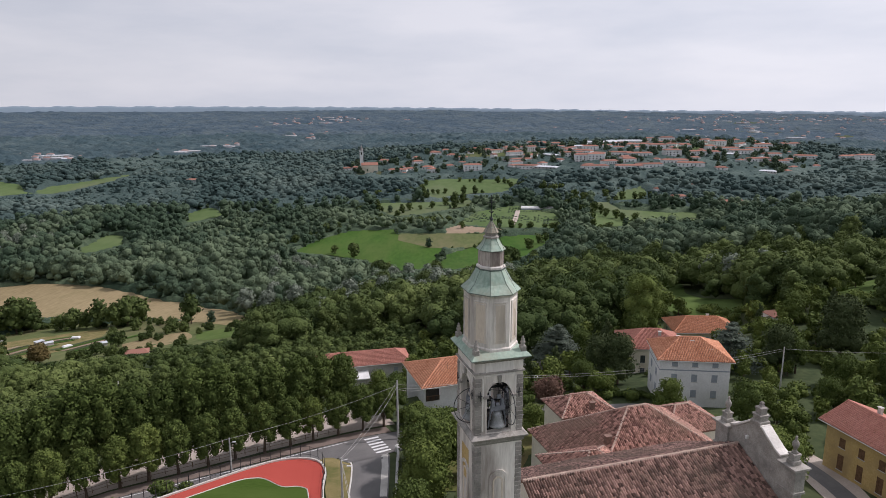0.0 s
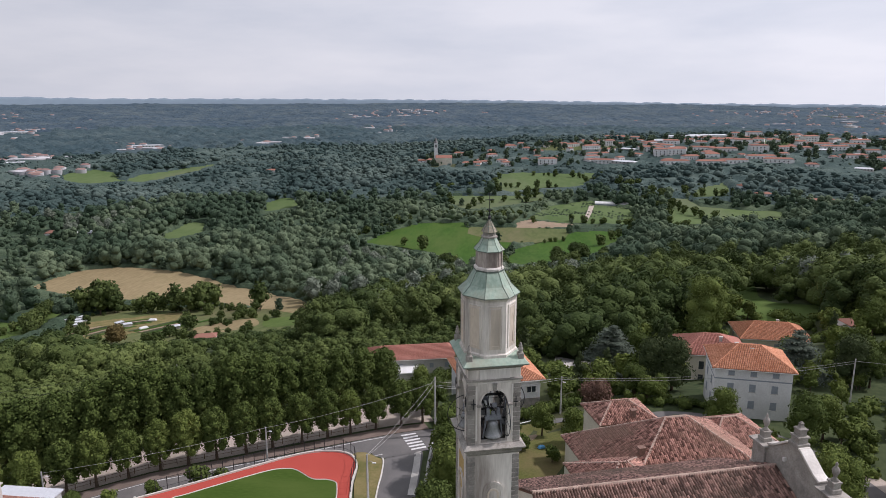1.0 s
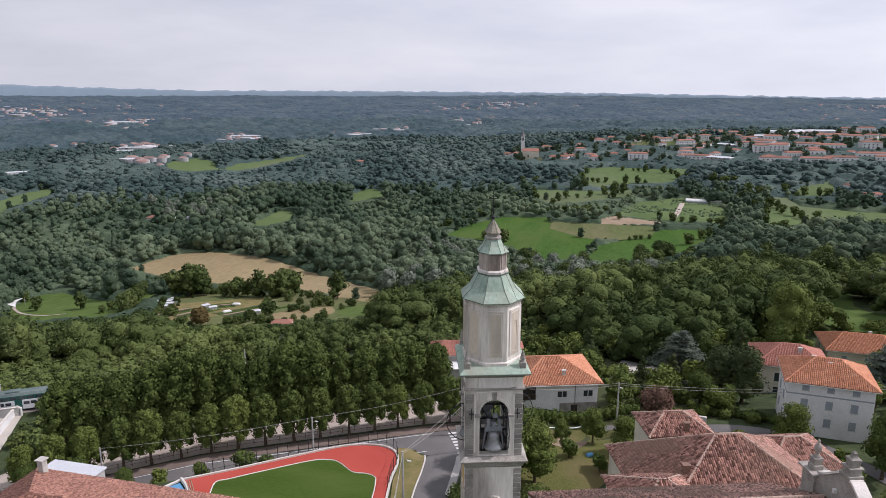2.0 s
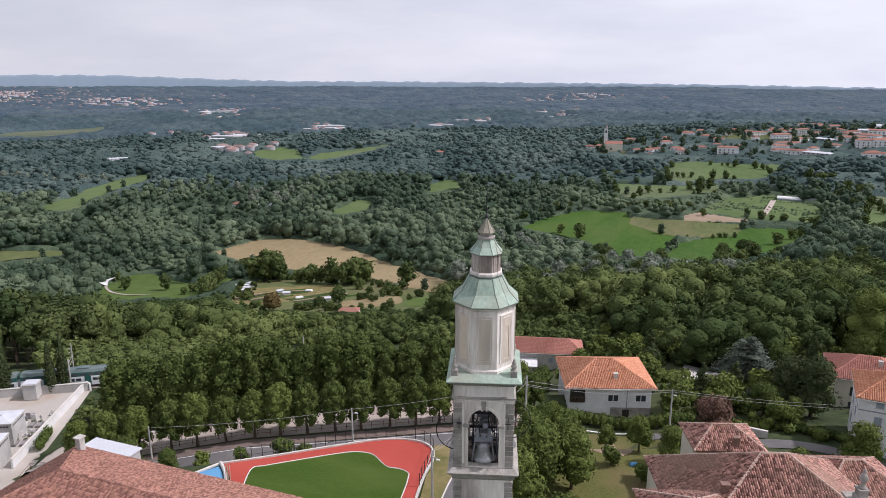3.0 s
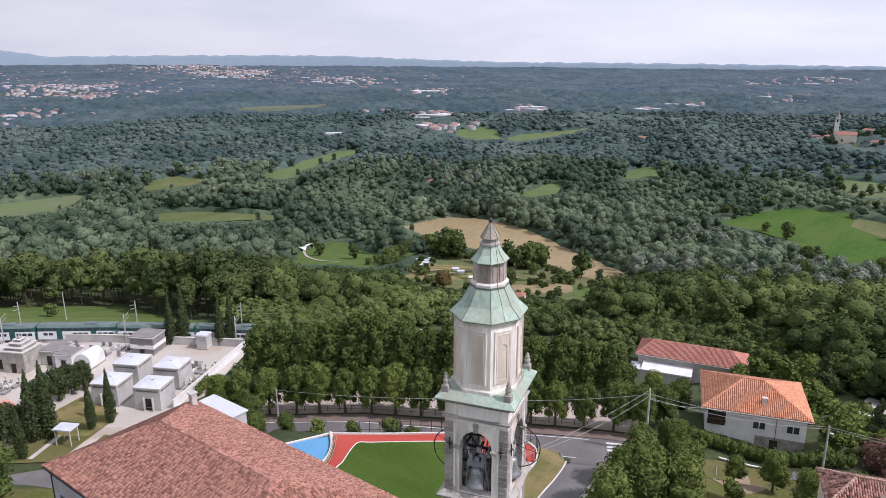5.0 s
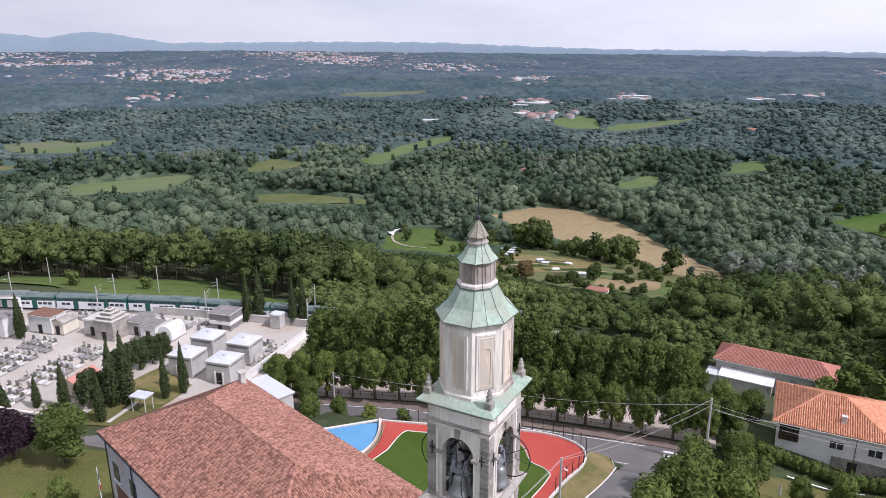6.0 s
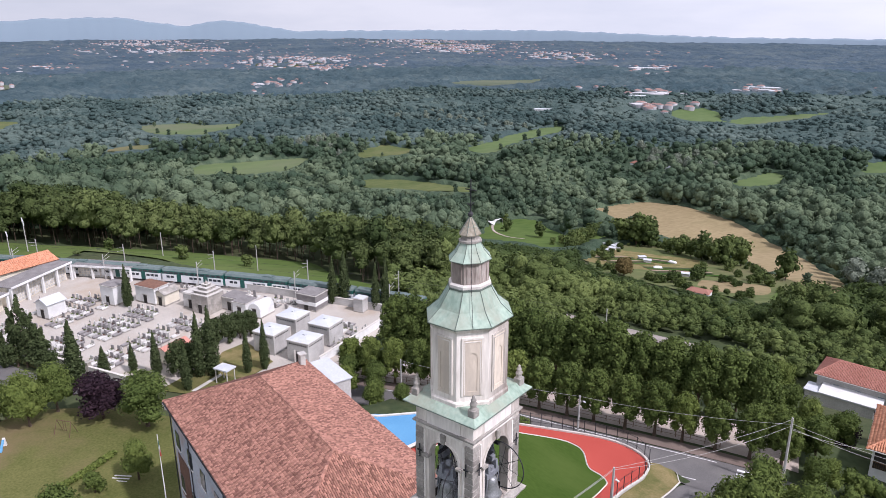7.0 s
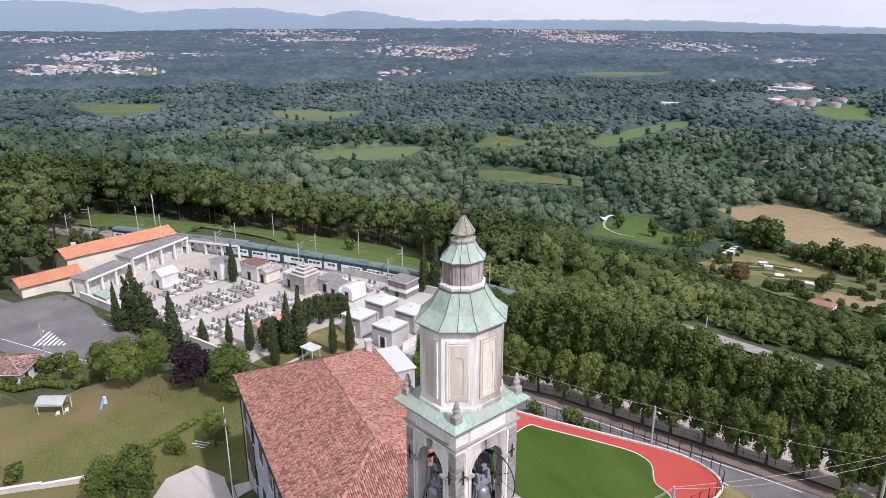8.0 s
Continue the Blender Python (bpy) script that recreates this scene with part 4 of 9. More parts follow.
for y, z, s, urn in ((-4.4, 21.43, 0.85, True), (0.0, 23.2, 1.2, False), (4.4, 21.43, 0.85, True)):
    ped = box(1.05 * s, 1.05 * s, 0.42, 0.04, z0=z)
    add_box(ped, 0, 0, z + 0.42, 0.78 * s, 0.78 * s, 0.55)
    add_box(ped, 0, 0, z + 0.9, 0.95 * s, 0.95 * s, 0.14)
    pd = part("finial_base", ped, M["plainstone"], gfront, m=pose(LN / 2 - 0.02, GC + y, 0))
    if urn:
        part("finial_urn", lathe([(0.34 * s, z + 1.04), (0.36 * s, z + 1.14), (0.16 * s, z + 1.3), (0.2 * s, z + 1.5), (0.34 * s, z + 1.75), (0.36 * s, z + 1.98), (0.25 * s, z + 2.2), (0.1 * s, z + 2.32), (0.14 * s, z + 2.45), (0.12 * s, z + 2.58), (0.03, z + 2.7)], 14, smooth=True), M["stone"], pd)
    else:
        part("finial_stump", lathe([(0.5, z + 1.04), (0.5, z + 1.5), (0.58, z + 1.55), (0.58, z + 1.7), (0.3, z + 1.78), (0.2, z + 2.0), (0.24, z + 2.15), (0.06, z + 2.3)], 4, math.pi / 4), M["stone"], pd)
part("gable_lamp", box(0.3, 0.25, 0.35, 0.02, z0=21.3, cx=LN / 2 - 0.55, cy=GC + 0.9), M["paleframe"], gfront)


def wing(x, y, rot, w, d, base, eave, rise, inset, wall, tile, over=0.45, seed=5, tw=0.25):
    """One hipped or gabled part of a building: walls and tiled roof."""
    m = pose(x, y, 0, 0, 0, rot)
    wl_ = part("wall", box(w, d, eave - base, 0.02, z0=base), wall, church, m=m)
    sl, ln = hip_slopes(w, d, eave, rise, over, inset)
    r = part("roof", roof_slabs(sl), M["roofbase"], church, m=m)
    v, f = tiles_on(sl, tw, 0.38, seed)
    tagged(part("roof_tiles", mesh_np("roof_tiles", v, f, tile), tile, r), kind="stuff")
    part("ridge_tiles", ridge_caps(ln), M["ridge"], r)
    return wl_


# sacristy and chapel wings behind the nave (plan in the church's axes)
wing(13.0, 20.0, 0, 21, 17, 0, 9.0, 6.0, 9.6, M["cream"], M["tile_annex"], seed=6)
wing(25.0, 27.0, 0, 9, 8, 0, 8.2, 2.2, 4.0, M["cream"], M["tile_annex"], seed=7)
wing(13.4, 35.8, 0, 8, 6.2, 0, 8.0, 1.8, 3.2, M["cream"], M["tile_annex"], seed=8)
wing(3.5, 14.0, 0, 9, 9, 0, 11.0, 2.4, 4.5, M["cream"], M["tile_annex"], seed=9)
for x, y, z in ((7.2, 17.0, 12.2), (14.2, 33.0, 8.6)):
    ch = box(0.7, 0.55, 1.0, 0.03, z0=z)
    add_box(ch, 0, 0, z + 1.0, 0.9, 0.75, 0.1)
    part("chimney", ch, M["chimney"], church, m=pose(x, y, 0))

# ---- parish hall with a broad mottled roof ----
HALL = pose(-32.0, 53.6, 0, 0, 0, 0)
hall = thing("parish_hall", HALL, "large hall with a broad hipped roof of mottled red tiles", "hall")
hz = -3.5
part("wall", box(33.0, 17.0, 12.0 - hz, 0.03, z0=hz), M["bluegrey"], hall)
part("base_course", box(33.06, 17.06, 1.0, 0.02, z0=hz), M["grey"], hall)
hs, hl = hip_slopes(33.0, 17.0, 12.0, 3.9, 0.55, 8.2)
tiled_roof(hall, hs, hl, M["tile_hall"], 0.21, 0.30, 12)
gut = tube([(-17.1, -9.1, 11.9), (17.1, -9.1, 11.9), (17.1, 9.1, 11.9), (-17.1, 9.1, 11.9)], 0.09, 6, closed=True)
part("gutter", gut, M["iron"], hall)
for x in (-16.5, -9.5, 2.0):
    part("downpipe", tube([(x, -8.62, 11.8), (x, -8.62, hz)], 0.07, 6), M["iron"], hall)
for i in range(7):
    x = -14.4 + i * 4.6
    for z in (6.9, 1.2):
        wdw = part("window", box(1.5, 0.12, 2.1, 0.01, z0=z, cy=-8.52, cx=x), M["glass"], hall)
        part("window_frame", box(1.7, 0.16, 0.14, 0.01, z0=z - 0.14, cy=-8.55, cx=x), M["paleframe"], wdw)
part("painted_panel", box(4.2, 0.05, 5.6, 0, z0=0.5, cx=-13.0, cy=-8.53), M["redbrown"], hall, "faded reddish mural on the wall")
chm = box(0.7, 0.7, 1.9, 0.03, z0=12.3)
add_box(chm, 0, 0, 14.2, 0.95, 0.95, 0.14)
part("chimney", chm, M["concrete"], hall, m=pose(-14.9, 7.6, 0))
can = thing("entrance_canopy", pose(-47.0, 64.7, 0, 0, 0, 0), "white flat-roofed annex behind the hall", "annex")
part("roof", box(7.0, 3.6, 0.22, 0.04, z0=10.6), M["metalroof"], can)
part("wall", box(6.6, 3.2, 10.6 - hz + 2, 0.02, z0=hz - 2), M["grey"], can)


# ---- playing field ----
def flat_part(name, poly, z, material, parent=None, label="", thick=0.05):
    p = list(poly)
    if sum(a[0] * b[1] - b[0] * a[1] for a, b in zip(p, p[1:] + p[:1])) < 0:
        p.reverse()
    ob = part(name, prism(p, z - thick, z), material, parent, label)
    return ob if parent else tagged(ob, kind="structure")


OUTER = smooth_line([(-44.6, 81.3), (-38.5, 85.8), (-32.3, 90.7), (-26.4, 95.0), (-22.0, 96.4), (-18.8, 95.6), (-17.2, 92.6), (-16.8, 88.0), (-15.4, 80.5), (-13.6, 70.0)], 5)
OUTER += [(-16.0, 65.5), (-40.0, 65.5)] + smooth_line([(-39.6, 70.0), (-39.4, 74.0), (-40.4, 77.3), (-42.3, 79.6), (-44.6, 81.3)], 4)[:-1]
GRASS = smooth_line([(-38.2, 77.0), (-39.6, 80.2), (-39.9, 82.0), (-38.6, 83.0), (-35.9, 85.2), (-29.8, 89.9), (-27.2, 90.9), (-25.4, 90.6), (-22.7, 88.7), (-20.6, 88.7), (-19.2, 88.2), (-18.7, 87.0), (-18.0, 83.9), (-16.8, 76.0), (-17.6, 69.0)], 5) + [(-36.5, 67.5)] + [(-37.4, 72.0)]
field = thing("playing_field", pose(0, 0, 0), "small green playing field with a red rubber running track", "playing field")
flat_part("running_track", OUTER, 0.02, M["track"], field, "red rubber running track", 0.12)
flat_part("turf", GRASS, 0.045, M["turf"], field, "dark green artificial turf", 0.02)
part("border_line", tube([(x, y, 0.05) for x, y in GRASS], 0.09, 4, closed=True), M["kerb"], field, "pale border strip")
kl = OUTER[:46]
kerb = bmesh.new()
for (xa, ya), (xb, yb) in zip(kl, kl[1:]):
    add_box(kerb, (xa + xb) / 2, (ya + yb) / 2, -2.6, math.dist((xa, ya), (xb, yb)) + 0.06, 0.28, 2.85, math.degrees(math.atan2(yb - ya, xb - xa)))
part("kerb_wall", kerb, M["kerb"], field, "low white kerb wall")
pool = thing("play_surface", pose(0, 0, 0), "blue rubber play surface with a white curved edge", "play surface")
BLUE = smooth_line([(-44.6, 80.6), (-42.6, 78.8), (-40.9, 76.4), (-40.0, 73.5), (-39.9, 70.0)], 4) + [(-50.0, 68.0), (-52.0, 70.0)]
flat_part("surface", BLUE, 0.03, M["blue"], pool)
part("edge_wall", tube([(x, y, 0.25) for x, y in smooth_line([(-44.8, 81.2), (-42.5, 79.2), (-40.6, 76.6), (-39.7, 73.5), (-39.6, 69.0)], 4)], 0.26, 6), M["kerb"], pool)
part("rear_kerb", tube([(x, y, 0.12) for x, y in ((-44.8, 81.2), (-49.0, 73.0), (-52.2, 70.0))], 0.2, 5), M["kerb"], pool)
for k in range(3):
    part("hose", tube([(x + 0.35 * k, y, 0.45 + 0.1 * k) for x, y in smooth_line([(-43.6, 80.6), (-41.6, 78.2), (-39.9, 75.6), (-39.0, 73.0)], 4)], 0.07, 5), M["soil"], pool)


def fence_run(name, label, line, post_h, gap, rails, material, base=None, mesh_h=0.0, drop=0.0):
    f = thing(name, pose(0, 0, 0), label, "fence")
    pts, acc = [], 0.0
    for a, b in zip(line, line[1:]):
        L = math.dist(a, b)
        while acc <= L:
            k = acc / L
            pts.append((a[0] + (b[0] - a[0]) * k, a[1] + (b[1] - a[1]) * k))
            acc += gap
        acc -= L
    zs = [base if base is not None else float(ground_z(*p)) - drop for p in pts]
    post = box(0.07, 0.07, post_h + 0.2)
    me = bpy.data.meshes.new("post")
    post.to_mesh(me)
    post.free()
    me.materials.append(material)
    for p, z in zip(pts, zs):
        part("post", me, None, f, m=pose(*p, z - 0.2))
    for h in rails:
        part("rail", tube([(*p, z + h) for p, z in zip(pts, zs)], 0.028, 4), material, f)
    return f


fence_run("field_fence", "thin dark metal fence round the playing field", [(x - 0.1, y + 0.2) for x, y in OUTER[2:38]], 1.9, 1.5, [0.5, 1.75], M["iron"], 0.2)

# ---- road, verge and promenade ----
ROAD = [sq(s, q) for s, q in ((46, 98.6), (36, 98.6), (20, 98.4), (0, 98.8), (-20, 98.6), (-40, 95.0), (-58, 86.5), (-70, 80.5), (-100, 78.0), (-140, 74.0))]
ROAD_L = smooth_line(ROAD, 8)
tagged(strip("road", ROAD_L, 6.2, 0.10, M["asphalt"]), "grey asphalt road curving past the field", "road")
tagged(strip("road_line", [sq(s, q) for s, q in ((36, 101.2), (20, 101.1), (0, 101.4), (-16, 101.2))], 0.14, 0.13, M["paint"]), "white edge line of the road", "road marking")
tagged(strip("road_line", [sq(s, q) for s, q in ((34, 95.9), (20, 95.7), (0, 96.0), (-16, 95.8))], 0.12, 0.13, M["paint"]), "white edge line of the road", "road marking")
tagged(strip("side_road", smooth_line([sq(36, 97.0), (-11.2, 98.0), (-10.6, 92.0), (-10.2, 84.0), (-9.0, 74.0), (-6.0, 66.0)], 6), 5.6, 0.11, M["asphalt"]), "pale asphalt side road beside the field", "road")
tagged(drape("junction_patch", [sq(30, 95.4), sq(42, 95.4), (-8.6, 98.0), (-13.4, 96.5)], 0.13, 1.5, M["asphalt"]), "asphalt of the junction", "road")
VERGE_EDGE = smooth_line([(-24.0, 97.6), (-21.2, 98.7), (-18.2, 98.8), (-15.6, 97.6), (-13.8, 95.0), (-13.2, 91.0), (-12.9, 86.0), (-11.8, 76.0)], 5)
tagged(drape("verge", VERGE_EDGE + [(-13.3, 75.0), (-15.1, 82.0), (-16.5, 88.0), (-16.9, 92.6), (-18.6, 95.9), (-21.8, 96.8)], 0.2, 1.2, M["drygrass"]), "dry yellow grass verge between field and road", "verge")
tagged(strip("verge_kerb", VERGE_EDGE, 0.22, 0.3, M["kerb"]), "pale kerb round the grass verge", "kerb")
tagged(strip("pavement", [sq(s, q) for s, q in ((44, 102.9), (20, 102.8), (0, 102.8), (-24, 102.4))], 2.2, 0.14, M["brickpave"]), "brown paved pavement under the trees", "pavement")
tagged(strip("promenade", [sq(s, q) for s, q in ((46, 108.6), (20, 108.6), (0, 108.4), (-30, 107.6), (-50, 103.0))], 8.0, 0.12, M["promenade"]), "pinkish gravel promenade between two rows of trees", "promenade")
LANE = smooth_line([(9.5, 118.0), (15, 115.2), (21, 118.6), (27, 121), (33, 122), (39, 121.2), (46, 117), (53, 108), (56.6, 98), (57.6, 88), (57, 76)], 5)
tagged(strip("lane", LANE, 3.0, 0.14, M["asphalt"]), "narrow asphalt lane behind the church", "road")
tagged(drape("yard", [(54.5, 84.0), (60.5, 84.0), (61.5, 97.0), (59.0, 104.0), (54.0, 103.0)], 0.10, 2, M["promenade"]), "pale gravel yard in front of the ochre house", "yard")
crossing = thing("zebra_crossing", pose(0, 0, 0), "white zebra crossing bars on the road", "road marking")
for i in range(6):
    a, b = sq(38.6, 95.6 + i * 1.0), sq(41.2, 95.7 + i * 1.0)
    strip("bar", [a, b], 0.5, 0.16, M["paint"], crossing)
tagged(strip("patch", [(-9.3, 100.5), (-8.6, 94.0), (-8.2, 86.0)], 1.0, 0.14, M["concrete"]), "pale patched strip of the side road", "road")
fence_run("promenade_fence", "low brown rail fence along the promenade", [sq(36, 105.2), sq(0, 105.2), sq(-34, 104.4)], 1.0, 2.0, [0.45, 0.95], M["wood"])
sw = thing("garden_wall", pose(0, 0, 0), "grey stone garden wall along the side road", "wall")
wall_bm = bmesh.new()
wl_line = smooth_line([(-7.6, 102.5), (-6.9, 98.0), (-6.7, 92.0), (-6.2, 84.0), (-4.6, 74.0)], 4)
for (xa, ya), (xb, yb) in zip(wl_line, wl_line[1:]):
    add_box(wall_bm, (xa + xb) / 2, (ya + yb) / 2, float(ground_z(xa, ya)) - 0.4, math.dist((xa, ya), (xb, yb)) + 0.05, 0.35, 1.7, math.degrees(math.atan2(yb - ya, xb - xa)))
part("wall", wall_bm, M["grey"], sw)
bal = thing("stone_balustrade", pose(0, 0, 0), "short stone balustrade by the crossing", "balustrade")
ba, bb = Vector((-7.4, 103.0)), Vector((-2.8, 105.6))
bz = float(ground_z(*ba))
part("handrail", tube([(*ba, bz + 1.15), (*bb, bz + 1.15)], 0.16, 6), M["concrete"], bal)
part("plinth", tube([(*ba, bz + 0.2), (*bb, bz + 0.2)], 0.2, 6), M["concrete"], bal)
blm = bpy.data.meshes.new("baluster")
bb_ = lathe([(0.09, 0.3), (0.05, 0.45), (0.11, 0.62), (0.05, 0.85), (0.08, 1.05)], 8)
bb_.to_mesh(blm)
bb_.free()
blm.materials.append(M["concrete"])
for i in range(12):
    part("baluster", blm, None, bal, m=pose(*ba.lerp(bb, (i + 0.5) / 12), bz))


# ---- poles, lamps and wires ----
def pole(name, x, y, top, base, label, arm=None, r=0.13, mat="pole"):
    p = thing(name, pose(x, y, base), label, "pole")
    part("mast", tube([(0, 0, -0.2), (0, 0, top - base)], [r * 1.25, r * 0.8], 8), M[mat], p)
    if arm:
        part("lamp_arm", tube([(0, 0, top - base - 1.0), (arm[0] * 0.6, arm[1] * 0.6, top - base - 0.75), (arm[0], arm[1], top - base - 0.8)], 0.035, 5), M["pole"], p)
        part("lamp_head", box(0.5, 0.22, 0.13, 0.03, z0=top - base - 0.9, cx=arm[0] * 1.15, cy=arm[1] * 1.15), M["paleframe"], p)
    return p


pole("street_lamp_pole", -32.3, 96.9, 3.2, -3.0, "concrete street lamp pole beside the field fence", (0.5, 0.3))
pole("utility_pole", -13.1, 81.7, 8.3, -0.4, "concrete utility pole beside the field", (0.9, -0.5), 0.15)
pole("utility_pole", -7.6, 107.9, 7.8, -2.4, "concrete utility pole at the crossing", None, 0.16)
pole("utility_pole", 13.6, 121.0, 3.2, -6.5, "concrete utility pole with a lamp beside the hedge", (0.4, -0.4), 0.14)
pole("utility_pole", -60.0, 84.0, 1.5, -7.0, "utility pole among the trees", (0.5, 0.2))
pole("utility_pole", -76.0, 153.0, -11.5, -24.0, "tall utility pole on the wooded slope", None, 0.16)
pole("utility_pole", 66.0, 128.0, 6.0, -5.0, "utility pole in the gardens", None, 0.14)
pole("utility_pole", -57.5, 50.0, 2.6, -4.4, "short concrete pole with a curved lamp", (0.8, 0.2))
WIRES = [((-7.6, 107.9, 7.6), (-13.1, 81.7, 8.2), 0.5), ((-7.6, 107.9, 6.7), (-13.1, 81.7, 8.0), 0.9), ((-13.1, 81.7, 8.2), (-6.0, 52.0, 14.0), 0.7), ((-13.1, 81.7, 8.0), (-6.4, 52.0, 13.4), 0.7),
         ((-7.6, 107.9, 6.9), (-32.3, 96.9, 3.1), 0.6), ((-32.3, 96.9, 3.1), (-60.0, 84.0, 1.3), 0.5), ((-7.6, 107.9, 7.0), (13.6, 121.0, 3.0), 0.7), ((-7.6, 107.9, 6.4), (13.6, 121.0, 2.7), 0.9), ((-7.6, 107.9, 6.2), (-3.4, 123.0, -0.4), 0.4),
         ((13.6, 121.0, 3.0), (66.0, 128.0, 5.6), 1.2), ((13.6, 121.0, 2.7), (66.0, 128.0, 5.2), 1.4), ((66.0, 128.0, 5.6), (110.0, 122.0, 8.0), 1.0)]
for a, b, d in WIRES:
    tagged(part("overhead_wire", tube(sag(a, b, d), 0.022, 4), M["pole"]), "grey overhead cable between poles", "cable", "overhead cables")


# ---- houses ----
def windows(parent, w, d, rows, z0, mat="shutter", size=(1.05, 1.45), sides="fblr"):
    """Shuttered windows on the sides of a block: rows lists (height of the sill, number, scale)."""
    for side in sides:
        span = w if side in "fb" else d
        off = d if side in "fb" else w
        turn = {"f": 0, "r": 90, "b": 180, "l": 270}[side]
        for sill, count, sc in rows:
            n = count if side in "fb" else max(1, count - 1)
            for i in range(n):
                x = (i + 0.5) / n * span * 0.86 - span * 0.43
                m = pose(0, 0, 0, 0, 0, turn)
                wd = part("window", box(size[0], 0.08, size[1] * sc, 0.01, z0=z0 + sill, cx=x, cy=-off / 2 - 0.01), M[mat], parent, m=m)
                fr = box(size[0] + 0.24, 0.14, 0.1, 0.01, z0=z0 + sill - 0.1, cx=x, cy=-off / 2 - 0.03)
                part("window_sill", fr, M["concrete"], wd)


def house(name, x, y, rot, w, d, base, eave, rise, inset, wall, tile, rows, label, mat="shutter", over=0.6, seed=20, chimneys=(), tw=0.3, sides="fblr", category="house"):
    h = thing(name, pose(x, y, 0, 0, 0, rot), label, category)
    part("wall", box(w, d, eave - base + 2.0, 0.02, z0=base - 2.0), M[wall], h)
    sl, ln = hip_slopes(w, d, eave, rise, over, inset)
    tiled_roof(h, sl, ln, M[tile], tw, 0.45, seed)
    a, b = w / 2 + over, d / 2 + over
    part("gutter", tube([(-a, -b, eave - 0.06), (a, -b, eave - 0.06), (a, b, eave - 0.06), (-a, b, eave - 0.06)], 0.08, 5, closed=True), M["paleframe"], h)
    if inset == 0:
        for sx in (-1, 1):
            gb = bmesh.new()
            v0 = [gb.verts.new((sx * w / 2, yy, zz)) for yy, zz in ((-d / 2, eave), (d / 2, eave), (0, eave + rise * (d / 2) / (d / 2 + over)))]
            v1 = [gb.verts.new((sx * (w / 2 - 0.3), yy, zz)) for yy, zz in ((-d / 2, eave), (d / 2, eave), (0, eave + rise * (d / 2) / (d / 2 + over)))]
            gb.faces.new(v0)
            gb.faces.new(v1[::-1])
            for i in range(3):
                gb.faces.new((v0[(i + 1) % 3], v0[i], v1[i], v1[(i + 1) % 3]))
            bmesh.ops.recalc_face_normals(gb, faces=gb.faces[:])
            part("gable", gb, M[wall], h)
    windows(h, w, d, rows, base, mat, sides=sides)
    for cx, cy, cz, ch in chimneys:
        c = box(0.6, 0.5, ch, 0.02, z0=cz)
        add_box(c, 0, 0, cz + ch, 0.8, 0.7, 0.1)
        part("chimney", c, M["concrete"], h, m=pose(cx, cy, 0))
    return h


h1 = house("house", 1.3, 131.0, 18.5, 14.4, 12.4, -6.4, 0.0, 2.7, 6.4, "white", "tile_new", (), "white two-storey house with an orange tiled hip roof", seed=21, chimneys=((1.2, -4.6, 0.3, 1.6),), over=0.75)
part("stone_base", box(7.0, 0.12, 2.6, 0.02, z0=-6.4, cx=3.7, cy=-6.22), M["stone"], h1, "rough grey stone facing")
for x, z, n in ((0.6, -2.6, 2), (5.4, -2.6, 2)):
    wd = part("window", box(0.9 * n, 0.1, 1.15, 0.01, z0=z, cx=x, cy=-6.23), M["glass"], h1)
    fb = bmesh.new()
    for i in range(n + 1):
        add_box(fb, x - 0.45 * n + 0.9 * i, -6.27, z - 0.06, 0.12, 0.08, 1.27)
    add_box(fb, x, -6.27, z - 0.1, 0.9 * n + 0.3, 0.1, 0.1)
    add_box(fb, x, -6.27, z + 1.15, 0.9 * n + 0.3, 0.1, 0.1)
    part("window_frame", fb, M["paleframe"], wd)
part("doorway", box(1.2, 0.1, 2.2, 0.02, z0=-6.4, cx=2.9, cy=-6.25), M["dark"], h1)
log = part("loggia", box(2.6, 0.3, 2.6, 0.0, z0=-2.9, cx=-5.6, cy=-6.15), M["dark"], h1)
rail = bmesh.new()
for i in range(12):
    add_box(rail, -6.9 + i * 0.24, -6.4, -2.9, 0.04, 0.04, 1.0)
add_box(rail, -5.6, -6.4, -1.9, 2.8, 0.07, 0.06)
part("balcony_rail", rail, M["wood"], log)
part("drainpipe", tube([(3.0, -6.3, -0.1), (3.0, -6.3, -6.3)], 0.05, 5), M["wood"], h1)
part("aerial", tube([(-1.5, -3.0, 1.0), (-1.5, -3.0, 3.0)], 0.03, 4), M["iron"], h1)

hl_ = house("long_house", -21.0, 173.2, 13.5, 23.0, 8.6, -19.5, -14.0, 2.2, 3.6, "grey", "tile_red", ((2.9, 5, 0.9),), "long grey house with a plain red tiled roof", seed=22, tw=0.25)
part("lean_to_roof", box(11.0, 3.8, 0.16, 0.02), M["white"], hl_, "pale corrugated lean-to roof", m=pose(-4.8, -6.1, -16.0, 11, 0, 0))
part("lean_to_wall", box(10.4, 3.0, 2.6, 0.02, z0=-19.0, cx=-4.8, cy=-5.7), M["grey"], hl_)
for k in range(4):
    part("lean_to_window", box(1.7, 0.08, 1.3, 0, z0=-18.2, cx=-8.6 + 2.5 * k, cy=-7.23), M["glass"], hl_)
an = thing("lean_to", pose(-26.0, 166.0, 0, 0, 0, 13.5), "low annex with a pale metal roof", "annex")
part("roof", box(13.0, 4.2, 0.2, 0.03, z0=-16.6), M["metalroof"], an)
part("wall", box(12.4, 3.7, 5.5, 0.02, z0=-22.1), M["grey"], an)

